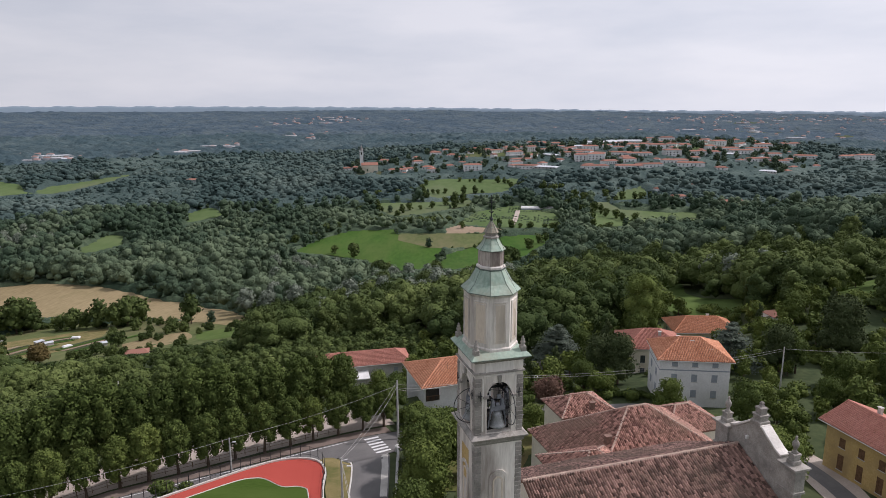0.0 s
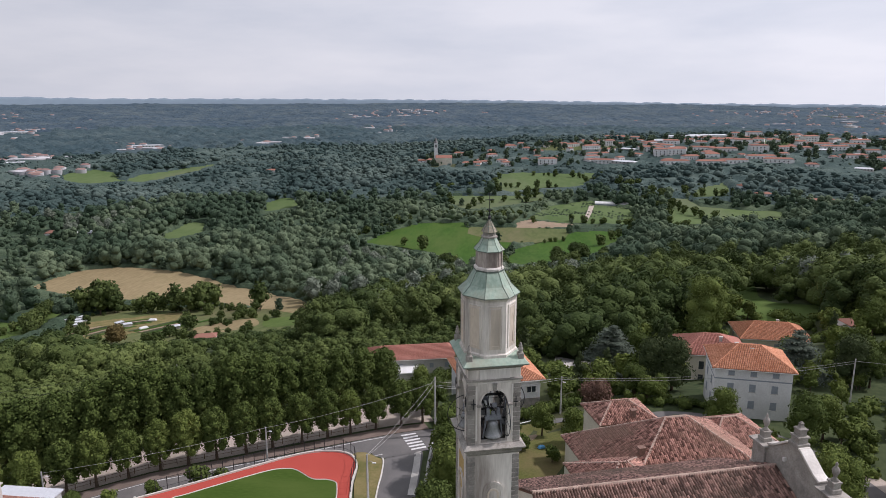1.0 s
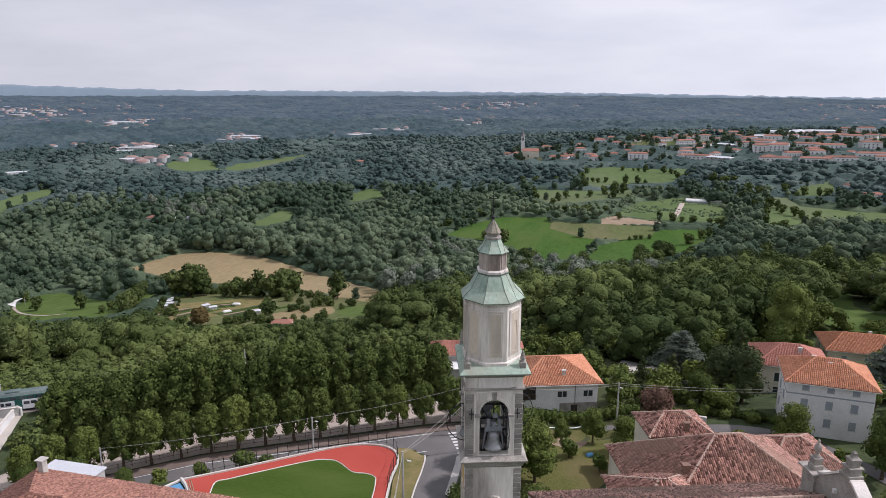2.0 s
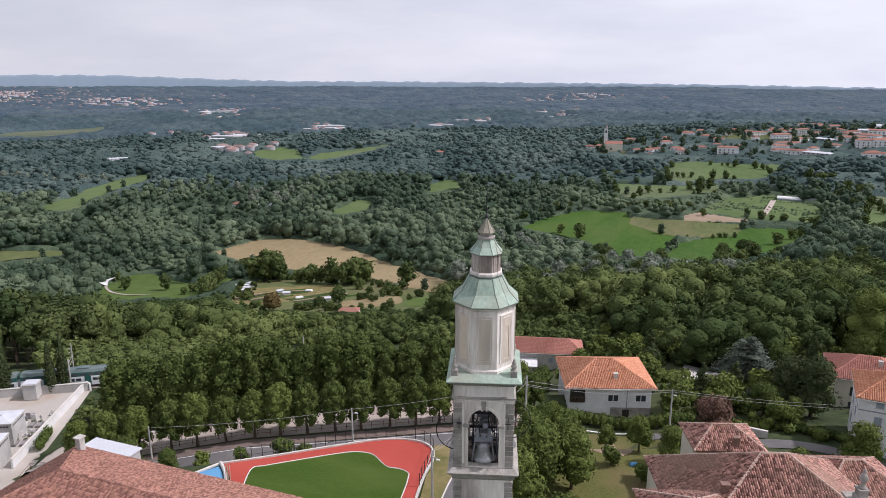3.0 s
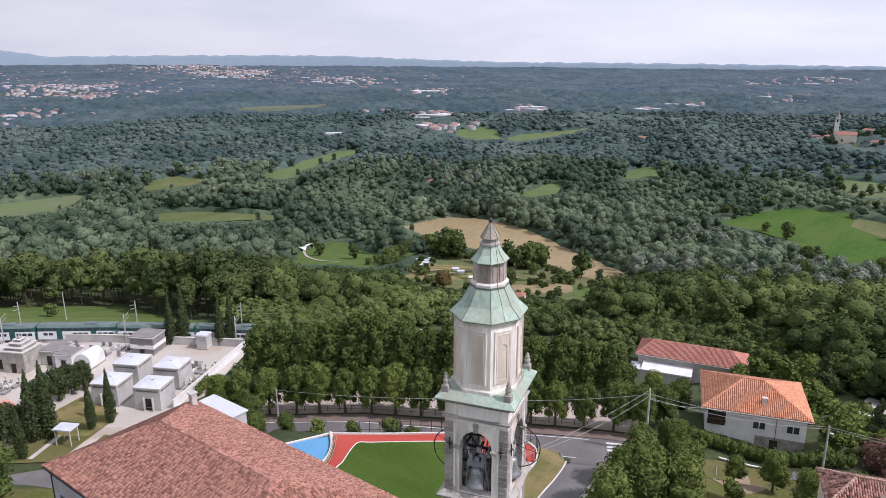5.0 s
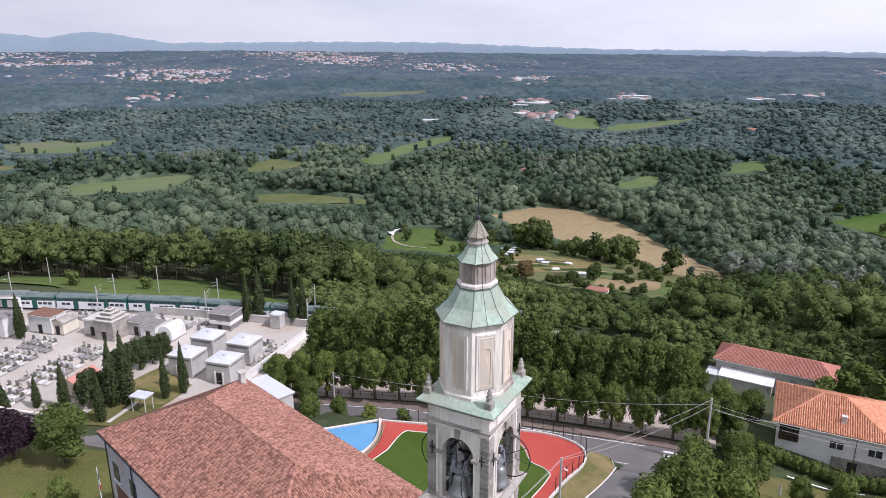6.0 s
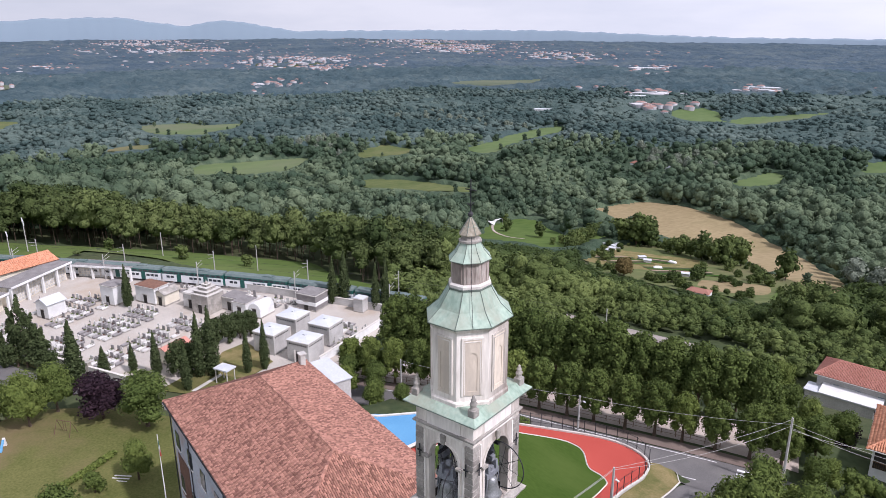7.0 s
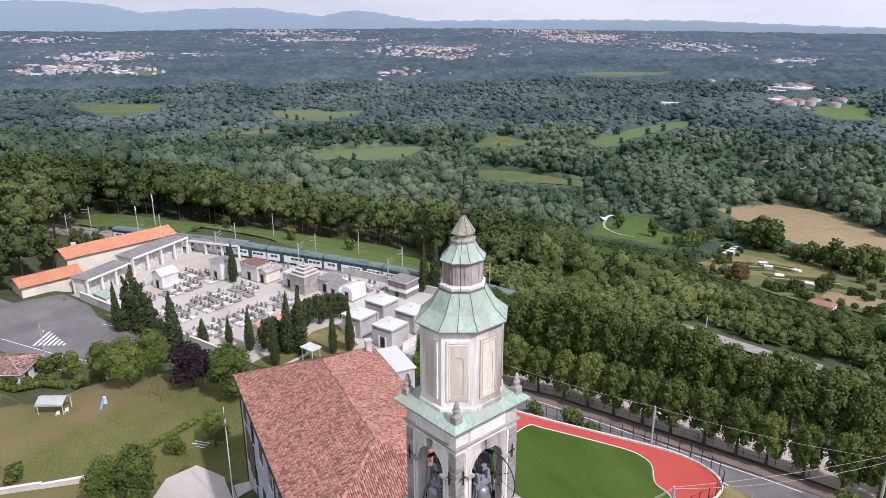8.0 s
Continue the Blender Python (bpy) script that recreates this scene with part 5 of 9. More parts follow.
house("house", 47.2, 127.0, -5.9, 12.7, 10.2, -5.2, 5.6, 2.8, 5.2, "white", "tile_new", ((3.5, 3, 1.0), (6.6, 3, 1.0), (9.5, 3, 0.6)), "white three-storey house with grey shutters and a red hip roof", seed=23, chimneys=((-2.0, 0.8, 6.6, 1.6), (0.2, -0.8, 6.6, 1.4), (3.4, -2.6, 5.8, 1.2)))
bandh = bpy.data.objects["house.001"]
part("string_course", box(12.78, 10.28, 0.22, 0.01, z0=3.5), M["shutter"], bandh)
house("house", 47.8, 153.2, -3.0, 13.0, 11.0, -9.0, -1.8, 2.9, 5.5, "cream", "tile_red", ((0.9, 2, 1.2), (3.9, 2, 1.2)), "cream house with a weathered red hip roof", "glass", seed=24, chimneys=((1.5, -2.0, -0.4, 1.5),))
house("house", 71.5, 185.0, -3.0, 17.0, 12.0, -15.0, -9.0, 2.8, 5.0, "cream", "tile_new", ((0.8, 3, 1.0), (3.4, 3, 1.0)), "house with a broad red tiled hip roof among trees", seed=25, chimneys=((2.0, 1.5, -7.5, 1.4),))
house("house", 66.4, 91.3, -73.5, 20.0, 9.0, -3.4, 4.6, 2.3, 0, "yellow", "tile_red", ((1.3, 5, 1.7), (4.9, 5, 1.05)), "ochre two-storey house with a red gable roof", "wood", seed=26, over=0.9, chimneys=((-6.0, 1.0, 6.5, 1.2),))
house("house", 84.0, 108.0, -60.0, 12.0, 9.0, -4.0, 2.4, 2.6, 4.0, "cream", "tile_red", ((0.8, 3, 1.0), (3.6, 3, 1.0)), "house with a red roof behind the ochre house", seed=27)
house("house", -108.5, 11.0, 66.0, 11.0, 7.0, -10.2, -6.9, 1.3, 4.0, "white", "tile_old", ((0.9, 3, 1.0),), "low white bungalow with a pale tiled roof", "glass", seed=28)


# ---- trees ----
ICO = {}


def ico(sub):
    if sub not in ICO:
        bm = bmesh.new()
        bmesh.ops.create_icosphere(bm, subdivisions=sub, radius=1.0)
        ICO[sub] = (np.array([v.co[:] for v in bm.verts]), np.array([[v.index for v in f.verts] for f in bm.faces]))
        bm.free()
    return ICO[sub]


def leaf_cards(rng, lobes, n, size, up=-0.45, jitter=0.55):
    """Small folded leaf clusters over the skin of several lobes (x, y, z, radius, height radius)."""
    lobes = np.asarray(lobes, float)
    wt = lobes[:, 3] * lobes[:, 4]
    pick = rng.choice(len(lobes), n, p=wt / wt.sum())
    d = rng.normal(size=(n, 3))
    d /= np.linalg.norm(d, axis=1)[:, None]
    d[:, 2] = np.where(d[:, 2] < up, -d[:, 2], d[:, 2])
    L = lobes[pick]
    rad = np.stack([L[:, 3], L[:, 3], L[:, 4]], 1)
    c = L[:, :3] + d * rad * rng.uniform(0.82, 1.08, n)[:, None]
    nrm = d / rad + rng.normal(0, jitter, (n, 3)) / rad.mean()
    nrm /= np.linalg.norm(nrm, axis=1)[:, None]
    t = np.cross(nrm, rng.normal(size=(n, 3)))
    t /= np.linalg.norm(t, axis=1)[:, None]
    b = np.cross(nrm, t)
    s = size * rng.uniform(0.6, 1.35, n)[:, None]
    fold = nrm * s * rng.uniform(-0.25, 0.25, n)[:, None]
    v = np.stack([c - t * s * 0.5, c - b * s * 0.42 + fold, c + t * s * 0.5, c + b * s * 0.42 + fold], 1).reshape(-1, 3)
    k = 4 * np.arange(n)
    f = np.concatenate([np.stack([k, k + 1, k + 2], 1), np.stack([k, k + 2, k + 3], 1)])
    return v, f


def tri_cards(rng, lobes, n, size, up=-0.2, jitter=0.5):
    """Like leaf_cards, one triangle each, for distant crowns."""
    v, f = leaf_cards(rng, lobes, n, size, up, jitter)
    v = v.reshape(-1, 4, 3)[:, :3].reshape(-1, 3)
    return v, np.arange(len(v)).reshape(-1, 3)


def cores(lobes, sub, shrink, rng):
    iv, jf = ico(sub)
    vs, fs, base = [], [], 0
    for x, y, z, r, h in lobes:
        k = shrink * (rng.uniform(0.82, 1.12, (len(iv), 1)) if len(lobes) > 1 else rng.uniform(0.62, 1.2, (len(iv), 1)))
        vs.append(iv * k * np.array([r, r, h]) + np.array([x, y, z]))
        fs.append(jf + base)
        base += len(iv)
    return np.concatenate(vs), np.concatenate(fs)


def join(parts):
    vs, fs, base = [], [], 0
    for v, f in parts:
        vs.append(v)
        fs.append(f + base)
        base += len(v)
    return np.concatenate(vs), np.concatenate(fs)


def crown_lobes(rng, h, r, trunk, shape, count):
    """Lobes of a crown between trunk height and h."""
    out = []
    ch = h - trunk
    for i in range(count):
        k = (i + 0.5) / count
        if shape == "cone":
            z = trunk + ch * k
            rr = r * (1 - k) ** 0.8 + 0.15 * r
            a = rng.uniform(0, 6.28)
            out.append((rr * 0.45 * math.cos(a), rr * 0.45 * math.sin(a), z, rr * 0.7, ch / count * 1.2))
        elif shape == "column":
            z = trunk + ch * k
            rr = r * min(1.0, 1.4 * (1 - k) ** 0.75) * min(1.0, 0.6 + 3 * k)
            out.append((rng.normal(0, 0.05 * r), rng.normal(0, 0.05 * r), z, rr, ch / count * 2.4))
        elif shape == "oval":
            a, zz = i * 2.4 + rng.uniform(-0.4, 0.4), 0.06 + 0.86 * k
            wid = math.sqrt(max(0.05, 1 - ((zz - 0.42) / 0.62) ** 2))
            rr = r * rng.uniform(0.28, 0.40) * (0.55 + 0.45 * wid)
            q = max(0.0, r * wid - rr)
            out.append((q * math.cos(a), q * math.sin(a), trunk + ch * zz * 0.95, rr, rr * rng.uniform(0.95, 1.25)))
        else:
            a, q = i * 2.4 + rng.uniform(-0.4, 0.4), math.sqrt(rng.uniform(0.05, 1))
            zz = rng.uniform(0.12, 0.92)
            wid = math.sin(math.pi * min(1, zz * 0.82 + 0.16)) ** 0.7
            rr = r * rng.uniform(0.34, 0.5)
            out.append(((r - rr) * q * wid * math.cos(a), (r - rr) * q * wid * math.sin(a), trunk + ch * zz * 0.86 + 0.07 * ch, rr, rr * rng.uniform(0.8, 1.1)))
    if shape == "oval":
        out.append((0, 0, trunk + ch * 0.46, r * 0.82, ch * 0.46))
        out.append((0, 0, trunk + ch * 0.80, r * 0.46, ch * 0.19))
    if shape == "round":
        out.append((0, 0, trunk + ch * 0.5, r * 0.62, ch * 0.42))
    return out


def tree(name, label, h, r, trunk, shape, mat, n, size, seed, category="tree", tint=0.0, group="", lobes=14):
    rng = np.random.default_rng(seed)
    t = thing(name, Matrix(), label, category, group)
    lb = crown_lobes(rng, h, r, trunk, shape, lobes)
    if category == "tree" and (h < 9.2 or h > 12.5) and shape == "round":
        leaves = tri_cards(rng, lb, int(n * 1.15), size * 1.25, -0.45)
    else:
        leaves = leaf_cards(rng, lb, n, size)
    v, f = join([leaves, cores(lb, 1, 0.74, rng)])
    lean = rng.normal(0, 0.12, 2)
    tr = tube([(0, 0, -0.6), (lean[0] * 0.3, lean[1] * 0.3, trunk * 0.6), (lean[0], lean[1], trunk + (h - trunk) * 0.3), (lean[0], lean[1], trunk + (h - trunk) * 0.75)], [0.05 * h * 0.6 + 0.06, 0.03 * h * 0.6 + 0.05, 0.09, 0.03], 8)
    for i in range(5):
        x, y, z, rr, hh = lb[int(i * len(lb) / 5)]
        tube([(lean[0] * 0.6, lean[1] * 0.6, trunk * 0.9 + 0.15 * i), (x * 0.7, y * 0.7, max(trunk, z - 0.2 * rr))], [0.07, 0.025], 5, tr)
    part("trunk", tr, M["bark"], t)
    tv = np.clip(tint + rng.normal(0, 0.12, len(v)), 0, 1)
    part("crown", mesh_np("crown", v, f, mat, tv, smooth=True), mat, t)
    return t


def plant(proto, x, y, scale=1.0, turn=None, z=None, sz=None):
    m = pose(x, y, float(ground_z(x, y)) if z is None else z, 0, 0, random.uniform(0, 360) if turn is None else turn)
    ob = copy_thing(proto, m)
    ob.scale = (scale, scale, sz or scale)
    return ob


def place_first(proto, used, x, y, scale=1.0, z=None, sz=None):
    """Sets the prototype itself the first time, copies after that."""
    if proto.name in used:
        return plant(proto, x, y, scale, None, z, sz)
    used.add(proto.name)
    proto.matrix_basis = pose(x, y, float(ground_z(x, y)) if z is None else z, 0, 0, random.uniform(0, 360))
    proto.scale = (scale, scale, sz or scale)
    return proto


USED = set()
random.seed(7)
limes = [tree("lime_tree", "clipped green lime tree with a rounded crown", 9.0, 2.6, 2.0, "oval", M["leaf"], 4200, 0.28, 100 + i, tint=0.20 + 0.18 * i, group="lime trees along the promenade", lobes=26) for i in range(4)]
tall = [tree("plane_tree", "tall dark green tree in a dense row", 11.6, 3.4, 1.2, "oval", M["leaf"], 4200, 0.36, 120 + i, tint=0.08 * i, group="tall trees behind the promenade", lobes=28) for i in range(3)]
for i in range(17):
    s = 43.9 - 4.25 * i
    x, y = sq(s + random.uniform(-0.3, 0.3), np.interp(s, [-50, -10, 36], [101.5, 104.3, 104.4]))
    place_first(random.choice(limes), USED, x, y, random.uniform(0.86, 1.08))
for i in range(15):
    s = 40.4 - 4.4 * i
    x, y = sq(s + random.uniform(-0.5, 0.5), np.interp(s, [-60, -20, 44], [108.0, 114.0, 115.0]) + random.uniform(-0.5, 0.5))
    place_first(random.choice(tall), USED, x, y, random.uniform(0.92, 1.08) * (1 + 0.013 * i))

garden = [tree("garden_tree", "broad-leaved garden tree with a full green crown", 8.0, 3.4, 1.6, "round", M["leaf"], 2800, 0.34, 140 + i, tint=0.10 + 0.24 * i, lobes=22) for i in range(3)]
shrub = [tree("shrub", "leafy green garden shrub", 3.0, 1.7, 0.3, "round", M["leaf"], 650, 0.31, 150 + i, "shrub", tint=0.2 + 0.3 * i, lobes=9) for i in range(3)]
conifer = [tree("conifer", "dark green pointed conifer", 10.0, 2.6, 0.8, "cone", M["cypress"], 1800, 0.40, 160 + i, lobes=14) for i in range(2)]
cedar = [tree("blue_cedar", "broad blue-grey cedar with layered branches", 10.0, 5.6, 1.0, "cone", M["bluecedar"], 4600, 0.36, 165, lobes=26)]
sombre = tree("holm_oak", "dark broad evergreen oak in the gardens", 10.0, 4.6, 0.6, "round", M["cypress"], 4200, 0.36, 168, lobes=24)
cypr = [tree("cypress", "slender dark green cypress in the cemetery", 9.0, 1.05, 0.3, "column", M["cypress"], 2200, 0.28, 170 + i, group="cypresses of the cemetery", lobes=24) for i in range(2)]
yew = [tree("yew", "broad dark green yew in the cemetery", 6.0, 2.5, 0.3, "oval", M["cypress"], 1800, 0.34, 176 + i, group="yews of the cemetery", lobes=16) for i in range(2)]
purp = tree("purple_plum", "dark purple-leaved plum tree on the lawn", 6.2, 3.3, 1.2, "round", M["purple"], 2200, 0.42, 180, lobes=15)
redt = tree("smoke_bush", "reddish-brown leaved shrub beside the hedge", 4.4, 3.3, 0.4, "round", M["redbrown"], 1500, 0.36, 182, lobes=12)
ash = tree("ash_tree", "tall light green broad-leaved tree behind the cream house", 16.0, 6.4, 1.2, "round", M["leaf"], 6500, 0.40, 186, tint=0.6, lobes=30)
will = tree("weeping_tree", "light green weeping tree behind the church", 9.0, 4.0, 1.0, "round", M["leaf"], 4200, 0.33, 184, tint=0.7, lobes=20)

# gardens: kind, x, y, height in metres
SIDE_ROAD_GARDENS = [("g", -2.5, 83.0, 9.5), ("g", 2.5, 92.0, 8.5), ("g", -3.4, 89.5, 9.0), ("g", -3.8, 95.5, 8.5), ("g", 0.8, 97.0, 7.5), ("g", 4.0, 78.0, 8.0), ("g", -1.0, 90.0, 9.8), ("g", -4.0, 76.0, 8.0), ("g", 0.5, 99.0, 5.5), ("s", -4.0, 103.5, 3.6), ("g", -5.0, 111.0, 5.0), ("g", 9.8, 106.5, 5.5), ("g", 14.5, 103.0, 6.0), ("s", 6.5, 100.0, 3.0), ("s", 17.0, 107.0, 3.0), ("s", 11.0, 97.0, 2.6), ("g", 5.0, 107.0, 4.2), ("s", 18.0, 100.5, 2.4)]
HOUSE_GARDENS = [("g", -8.5, 118.0, 7.0), ("g", -12.0, 122.0, 6.5), ("g", -13.0, 132.0, 5.0), ("p", -10.5, 131.0, 5.0), ("s", -6.5, 114.5, 3.5), ("r", 20.6, 126.5, 5.2), ("b", 27.4, 160.0, 11.5), ("c", 18.6, 141.0, 7.5), ("c", 24.0, 141.5, 9.5), ("d", 33.4, 140.0, 10.5), ("d", 36.6, 138.0, 10.5), ("c", 7.5, 163.0, 9.0), ("g", 33.0, 130.5, 5.0), ("g", 28.5, 133.0, 7.0), ("g", 34.0, 164.0, 8.0), ("g", -11.0, 116.5, 6.0), ("g", -4.5, 113.5, 5.0), ("g", -15.0, 127.0, 5.5), ("g", -21.0, 129.0, 8.0), ("g", -23.0, 139.0, 6.0), ("g", -9.5, 128.0, 6.0), ("g", -28.0, 146.0, 8.0), ("g", -29.0, 133.0, 7.5), ("s", -17.0, 120.0, 3.0), ("s", -2.0, 116.0, 2.2)]
EAST_GARDENS = [("b", 62.0, 143.0, 10.5), ("g", 40.0, 115.5, 8.0), ("s", 46.0, 110.5, 3.5), ("g", 51.0, 109.5, 9.5), ("g", 55.8, 114.0, 8.0), ("w", 46.5, 88.0, 10.0), ("g", 42.5, 98.0, 7.0), ("g", 50.0, 97.5, 7.5), ("g", 39.0, 104.0, 6.0), ("d", 72.0, 141.0, 10.0), ("d", 89.5, 149.0, 14.0), ("g", 75.0, 140.0, 8.0), ("g", 78.0, 128.0, 8.0), ("g", 86.0, 126.0, 9.0), ("g", 70.0, 118.0, 7.0), ("s", 62.0, 112.0, 3.5), ("c", 92.0, 132.0, 11.0), ("g", 50.0, 172.0, 8.0), ("s", 60.0, 146.0, 3.0), ("g", 88.0, 168.0, 9.0), ("g", 98.0, 160.0, 9.0), ("g", 95.0, 112.0, 9.0), ("g", 72.0, 108.0, 6.5), ("a", 53.0, 178.0, 18.0), ("g", 50.0, 214.0, 15.0), ("g", 100.0, 122.0, 9.0), ("g", 105.0, 135.0, 11.0)]
HALL_GARDEN = [("g", -88.0, 36.5, 8.5), ("w", -85.0, 32.3, 9.0), ("g", -91.0, 28.5, 7.0), ("g", -61.0, 42.6, 5.8), ("s", -61.0, 37.2, 3.0), ("g", -50.0, 32.0, 8.2), ("g", -51.5, 28.5, 7.0), ("s", -102.5, 17.8, 2.4), ("s", -103.0, 15.5, 2.2), ("s", -62.0, 18.0, 2.8), ("s", -65.0, 15.0, 2.6), ("g", -102.6, 23.0, 5.4), ("s", -98.5, 24.0, 2.6), ("s", -94.0, 27.5, 3.8), ("s", -92.0, 29.5, 3.4), ("s", -103.0, 13.4, 2.3), ("s", -101.2, 19.6, 2.4), ("s", -107.6, 17.8, 3.2), ("s", -107.4, 20.0, 3.6), ("s", -103.4, 11.4, 2.2)]
FIELD_EDGE = [("g", -52.5, 79.5, 4.6), ("g", -56.0, 76.5, 5.2), ("s", -50.0, 83.5, 2.8), ("s", -39.5, 88.6, 3.8), ("s", -36.8, 90.2, 2.6), ("g", -64.0, 76.0, 5.6), ("g", -60.5, 79.5, 6.0), ("g", -68.0, 78.5, 5.4), ("s", -45.0, 86.0, 2.6)]
GARDEN = SIDE_ROAD_GARDENS + HOUSE_GARDENS + EAST_GARDENS + HALL_GARDEN + FIELD_EDGE
KIND = {"g": (garden, 8.0), "s": (shrub, 3.0), "c": (conifer, 10.0), "b": (cedar, 10.0), "d": ([sombre], 10.0), "a": ([ash], 16.0), "r": ([redt], 4.4), "p": ([purp], 6.2), "w": ([will], 9.0)}
for kind, x, y, h in GARDEN:
    protos, full = KIND[kind]
    place_first(random.choice(protos), USED, x, y, h / full)

CYPRESS = [  # x, y, height, width
    (-145.3, 59.0, 10.5, 1.2), (-121.7, 31.2, 11.0, 1.0), (-96.8, 40.6, 12.0, 1.6), (-110.4, 46.9, 6.0, 1.1), (-108.4, 51.8, 6.2, 0.8), (-103.8, 55.2, 9.4, 1.0), (-94.8, 58.4, 9.6, 0.9),
    (-98.8, 62.0, 13.0, 1.3), (-98.2, 64.3, 13.8, 1.5), (-94.8, 70.1, 9.6, 0.85), (-94.6, 73.6, 10.2, 0.9), (-117.6, 100.5, 11.5, 1.25), (-116.2, 103.0, 13.2, 1.35), (-107.8, 106.9, 11.5, 1.0), (-106.5, 108.9, 12.6, 1.1),
]
for x, y, h, k in CYPRESS:
    place_first(random.choice(cypr), USED, x, y, k * random.uniform(0.95, 1.05), None, h / 9.0)
for x, y, h in ((-119.4, 34.8, 14.5), (-118.6, 36.6, 11.0), (-120.6, 33.4, 12.0), (-117.0, 38.0, 8.5)):
    place_first(random.choice(conifer), USED, x, y, 0.95, None, h / 10.0)
for x, y, h, k in ((-102.2, 59.2, 7.4, 1.15), (-101.6, 61.2, 6.6, 1.0), (-109.8, 67.2, 6.6, 0.9), (-111.4, 69.4, 6.4, 0.9), (-111.4, 72.0, 6.8, 0.95), (-111.6, 74.6, 6.6, 0.95), (-111.8, 77.0, 6.2, 0.9)):
    place_first(random.choice(yew), USED, x, y, k, None, h / 6.0)
place_first(purp, USED, -81.8, 42.0, 1.42, None, 1.15)
place_first(garden[0], USED, -75.4, 47.2, 1.5, None, 1.06)


# hedges
def hedge(name, label, line, h, w, seed, mat="leaf", tint=0.2):
    rng = np.random.default_rng(seed)
    lb = []
    for a, b in zip(line, line[1:]):
        k = max(1, int(math.dist(a, b) / (w * 0.6)))
        for i in range(k):
            x, y = a[0] + (b[0] - a[0]) * i / k, a[1] + (b[1] - a[1]) * i / k
            lb.append((x, y, float(ground_z(x, y)) + h * 0.5, w * rng.uniform(0.5, 0.65), h * rng.uniform(0.5, 0.62)))
    v, f = join([leaf_cards(rng, lb, 60 * len(lb), 0.34), cores(lb, 1, 0.88, rng)])
    tagged(part(name, mesh_np(name, v, f, M[mat], np.clip(tint + rng.normal(0, 0.1, len(v)), 0, 1), smooth=True), M[mat]), label, "hedge")


hedge("hedge", "clipped green hedge in front of the white house", [(-4.0, 118.5), (4.0, 120.5), (12.0, 122.4), (18.0, 124.0)], 2.4, 1.8, 300)
hedge("hedge", "green hedge behind the side road", [(-3.0, 107.5), (-1.0, 112.0), (-3.0, 117.0)], 2.0, 1.8, 301)
hedge("hedge", "yellow-green shrubs on a garden bank", [(24.5, 127.6), (29.5, 127.2)], 1.9, 1.8, 302, tint=1.0)
hedge("hedge", "clipped dark hedge above the lane", [(30.5, 127.4), (38.5, 126.6), (41.0, 124.0)], 1.3, 1.2, 307, tint=0.15)
hedge("hedge", "row of low green vines across the lawn", [(-62.0, 30.5), (-66.0, 36.5), (-69.5, 41.5)], 0.9, 0.9, 303, tint=0.8)
hedge("hedge", "ivy along the hall wall", [(-18.0, 64.2), (-26.0, 64.6), (-36.0, 64.8)], 2.2, 1.6, 304, tint=0.6)
hedge("hedge", "low shrubs at the end of the promenade", [(-66.5, 82.5), (-71.5, 81.5), (-75.0, 79.0)], 5.2, 4.4, 308, tint=0.55)
hedge("hedge", "dark hedge beside the mausoleums", [(-90.5, 89.0), (-93.5, 94.0)], 2.4, 1.4, 305)
hedge("hedge", "hedge by the bungalow", [(-101.5, 9.0), (-101.8, 18.0), (-99.0, 22.0)], 1.7, 1.4, 306, tint=0.5)


# ---- woodland ----
def inside(px, py, poly):
    c = np.zeros(px.shape, bool)
    n = len(poly)
    for i in range(n):
        (xa, ya), (xb, yb) = poly[i], poly[(i + 1) % n]
        if ya == yb:
            continue
        c ^= ((ya > py) != (yb > py)) & (px < (xb - xa) * (py - ya) / (yb - ya) + xa)
    return c


CLEAR = [p for _, _, _, p in FIELDS]
CLEAR.append([sq(s, q) for s, q in ((-116, 58), (-24, 20), (60, 20), (60, 112), (48, 126), (-26, 126), (-36, 130), (-34, 152), (-66, 160), (-146, 150), (-150, 104), (-140, 84), (-128, 74))])
CLEAR.append([(-8, 40), (120, 40), (120, 165), (88, 196), (60, 196), (54, 164), (30, 166), (-4, 164), (-8, 184), (-36, 178), (-40, 158), (-44, 132), (-22, 116)])
CLEAR.append([(-130, -40), (-20, -60), (-20, 40), (-100, 50), (-135, 20)])
CLEAR.append([(-145, 1095), (-95, 1090), (-90, 1150), (-140, 1155)])
CLEAR.append([(-92, 150), (-84, 150), (-66, 155), (-50, 166), (-44, 178), (-56, 178), (-72, 168), (-92, 166)])
CLEAR.append([(42, 164), (58, 164), (60, 192), (42, 190)])
TOWN = [(-160, 1130), (-110, 1085), (60, 1060), (170, 1050), (330, 1040), (480, 1000), (600, 1100), (640, 1400), (420, 1440), (200, 1330), (-60, 1300), (-150, 1220)]
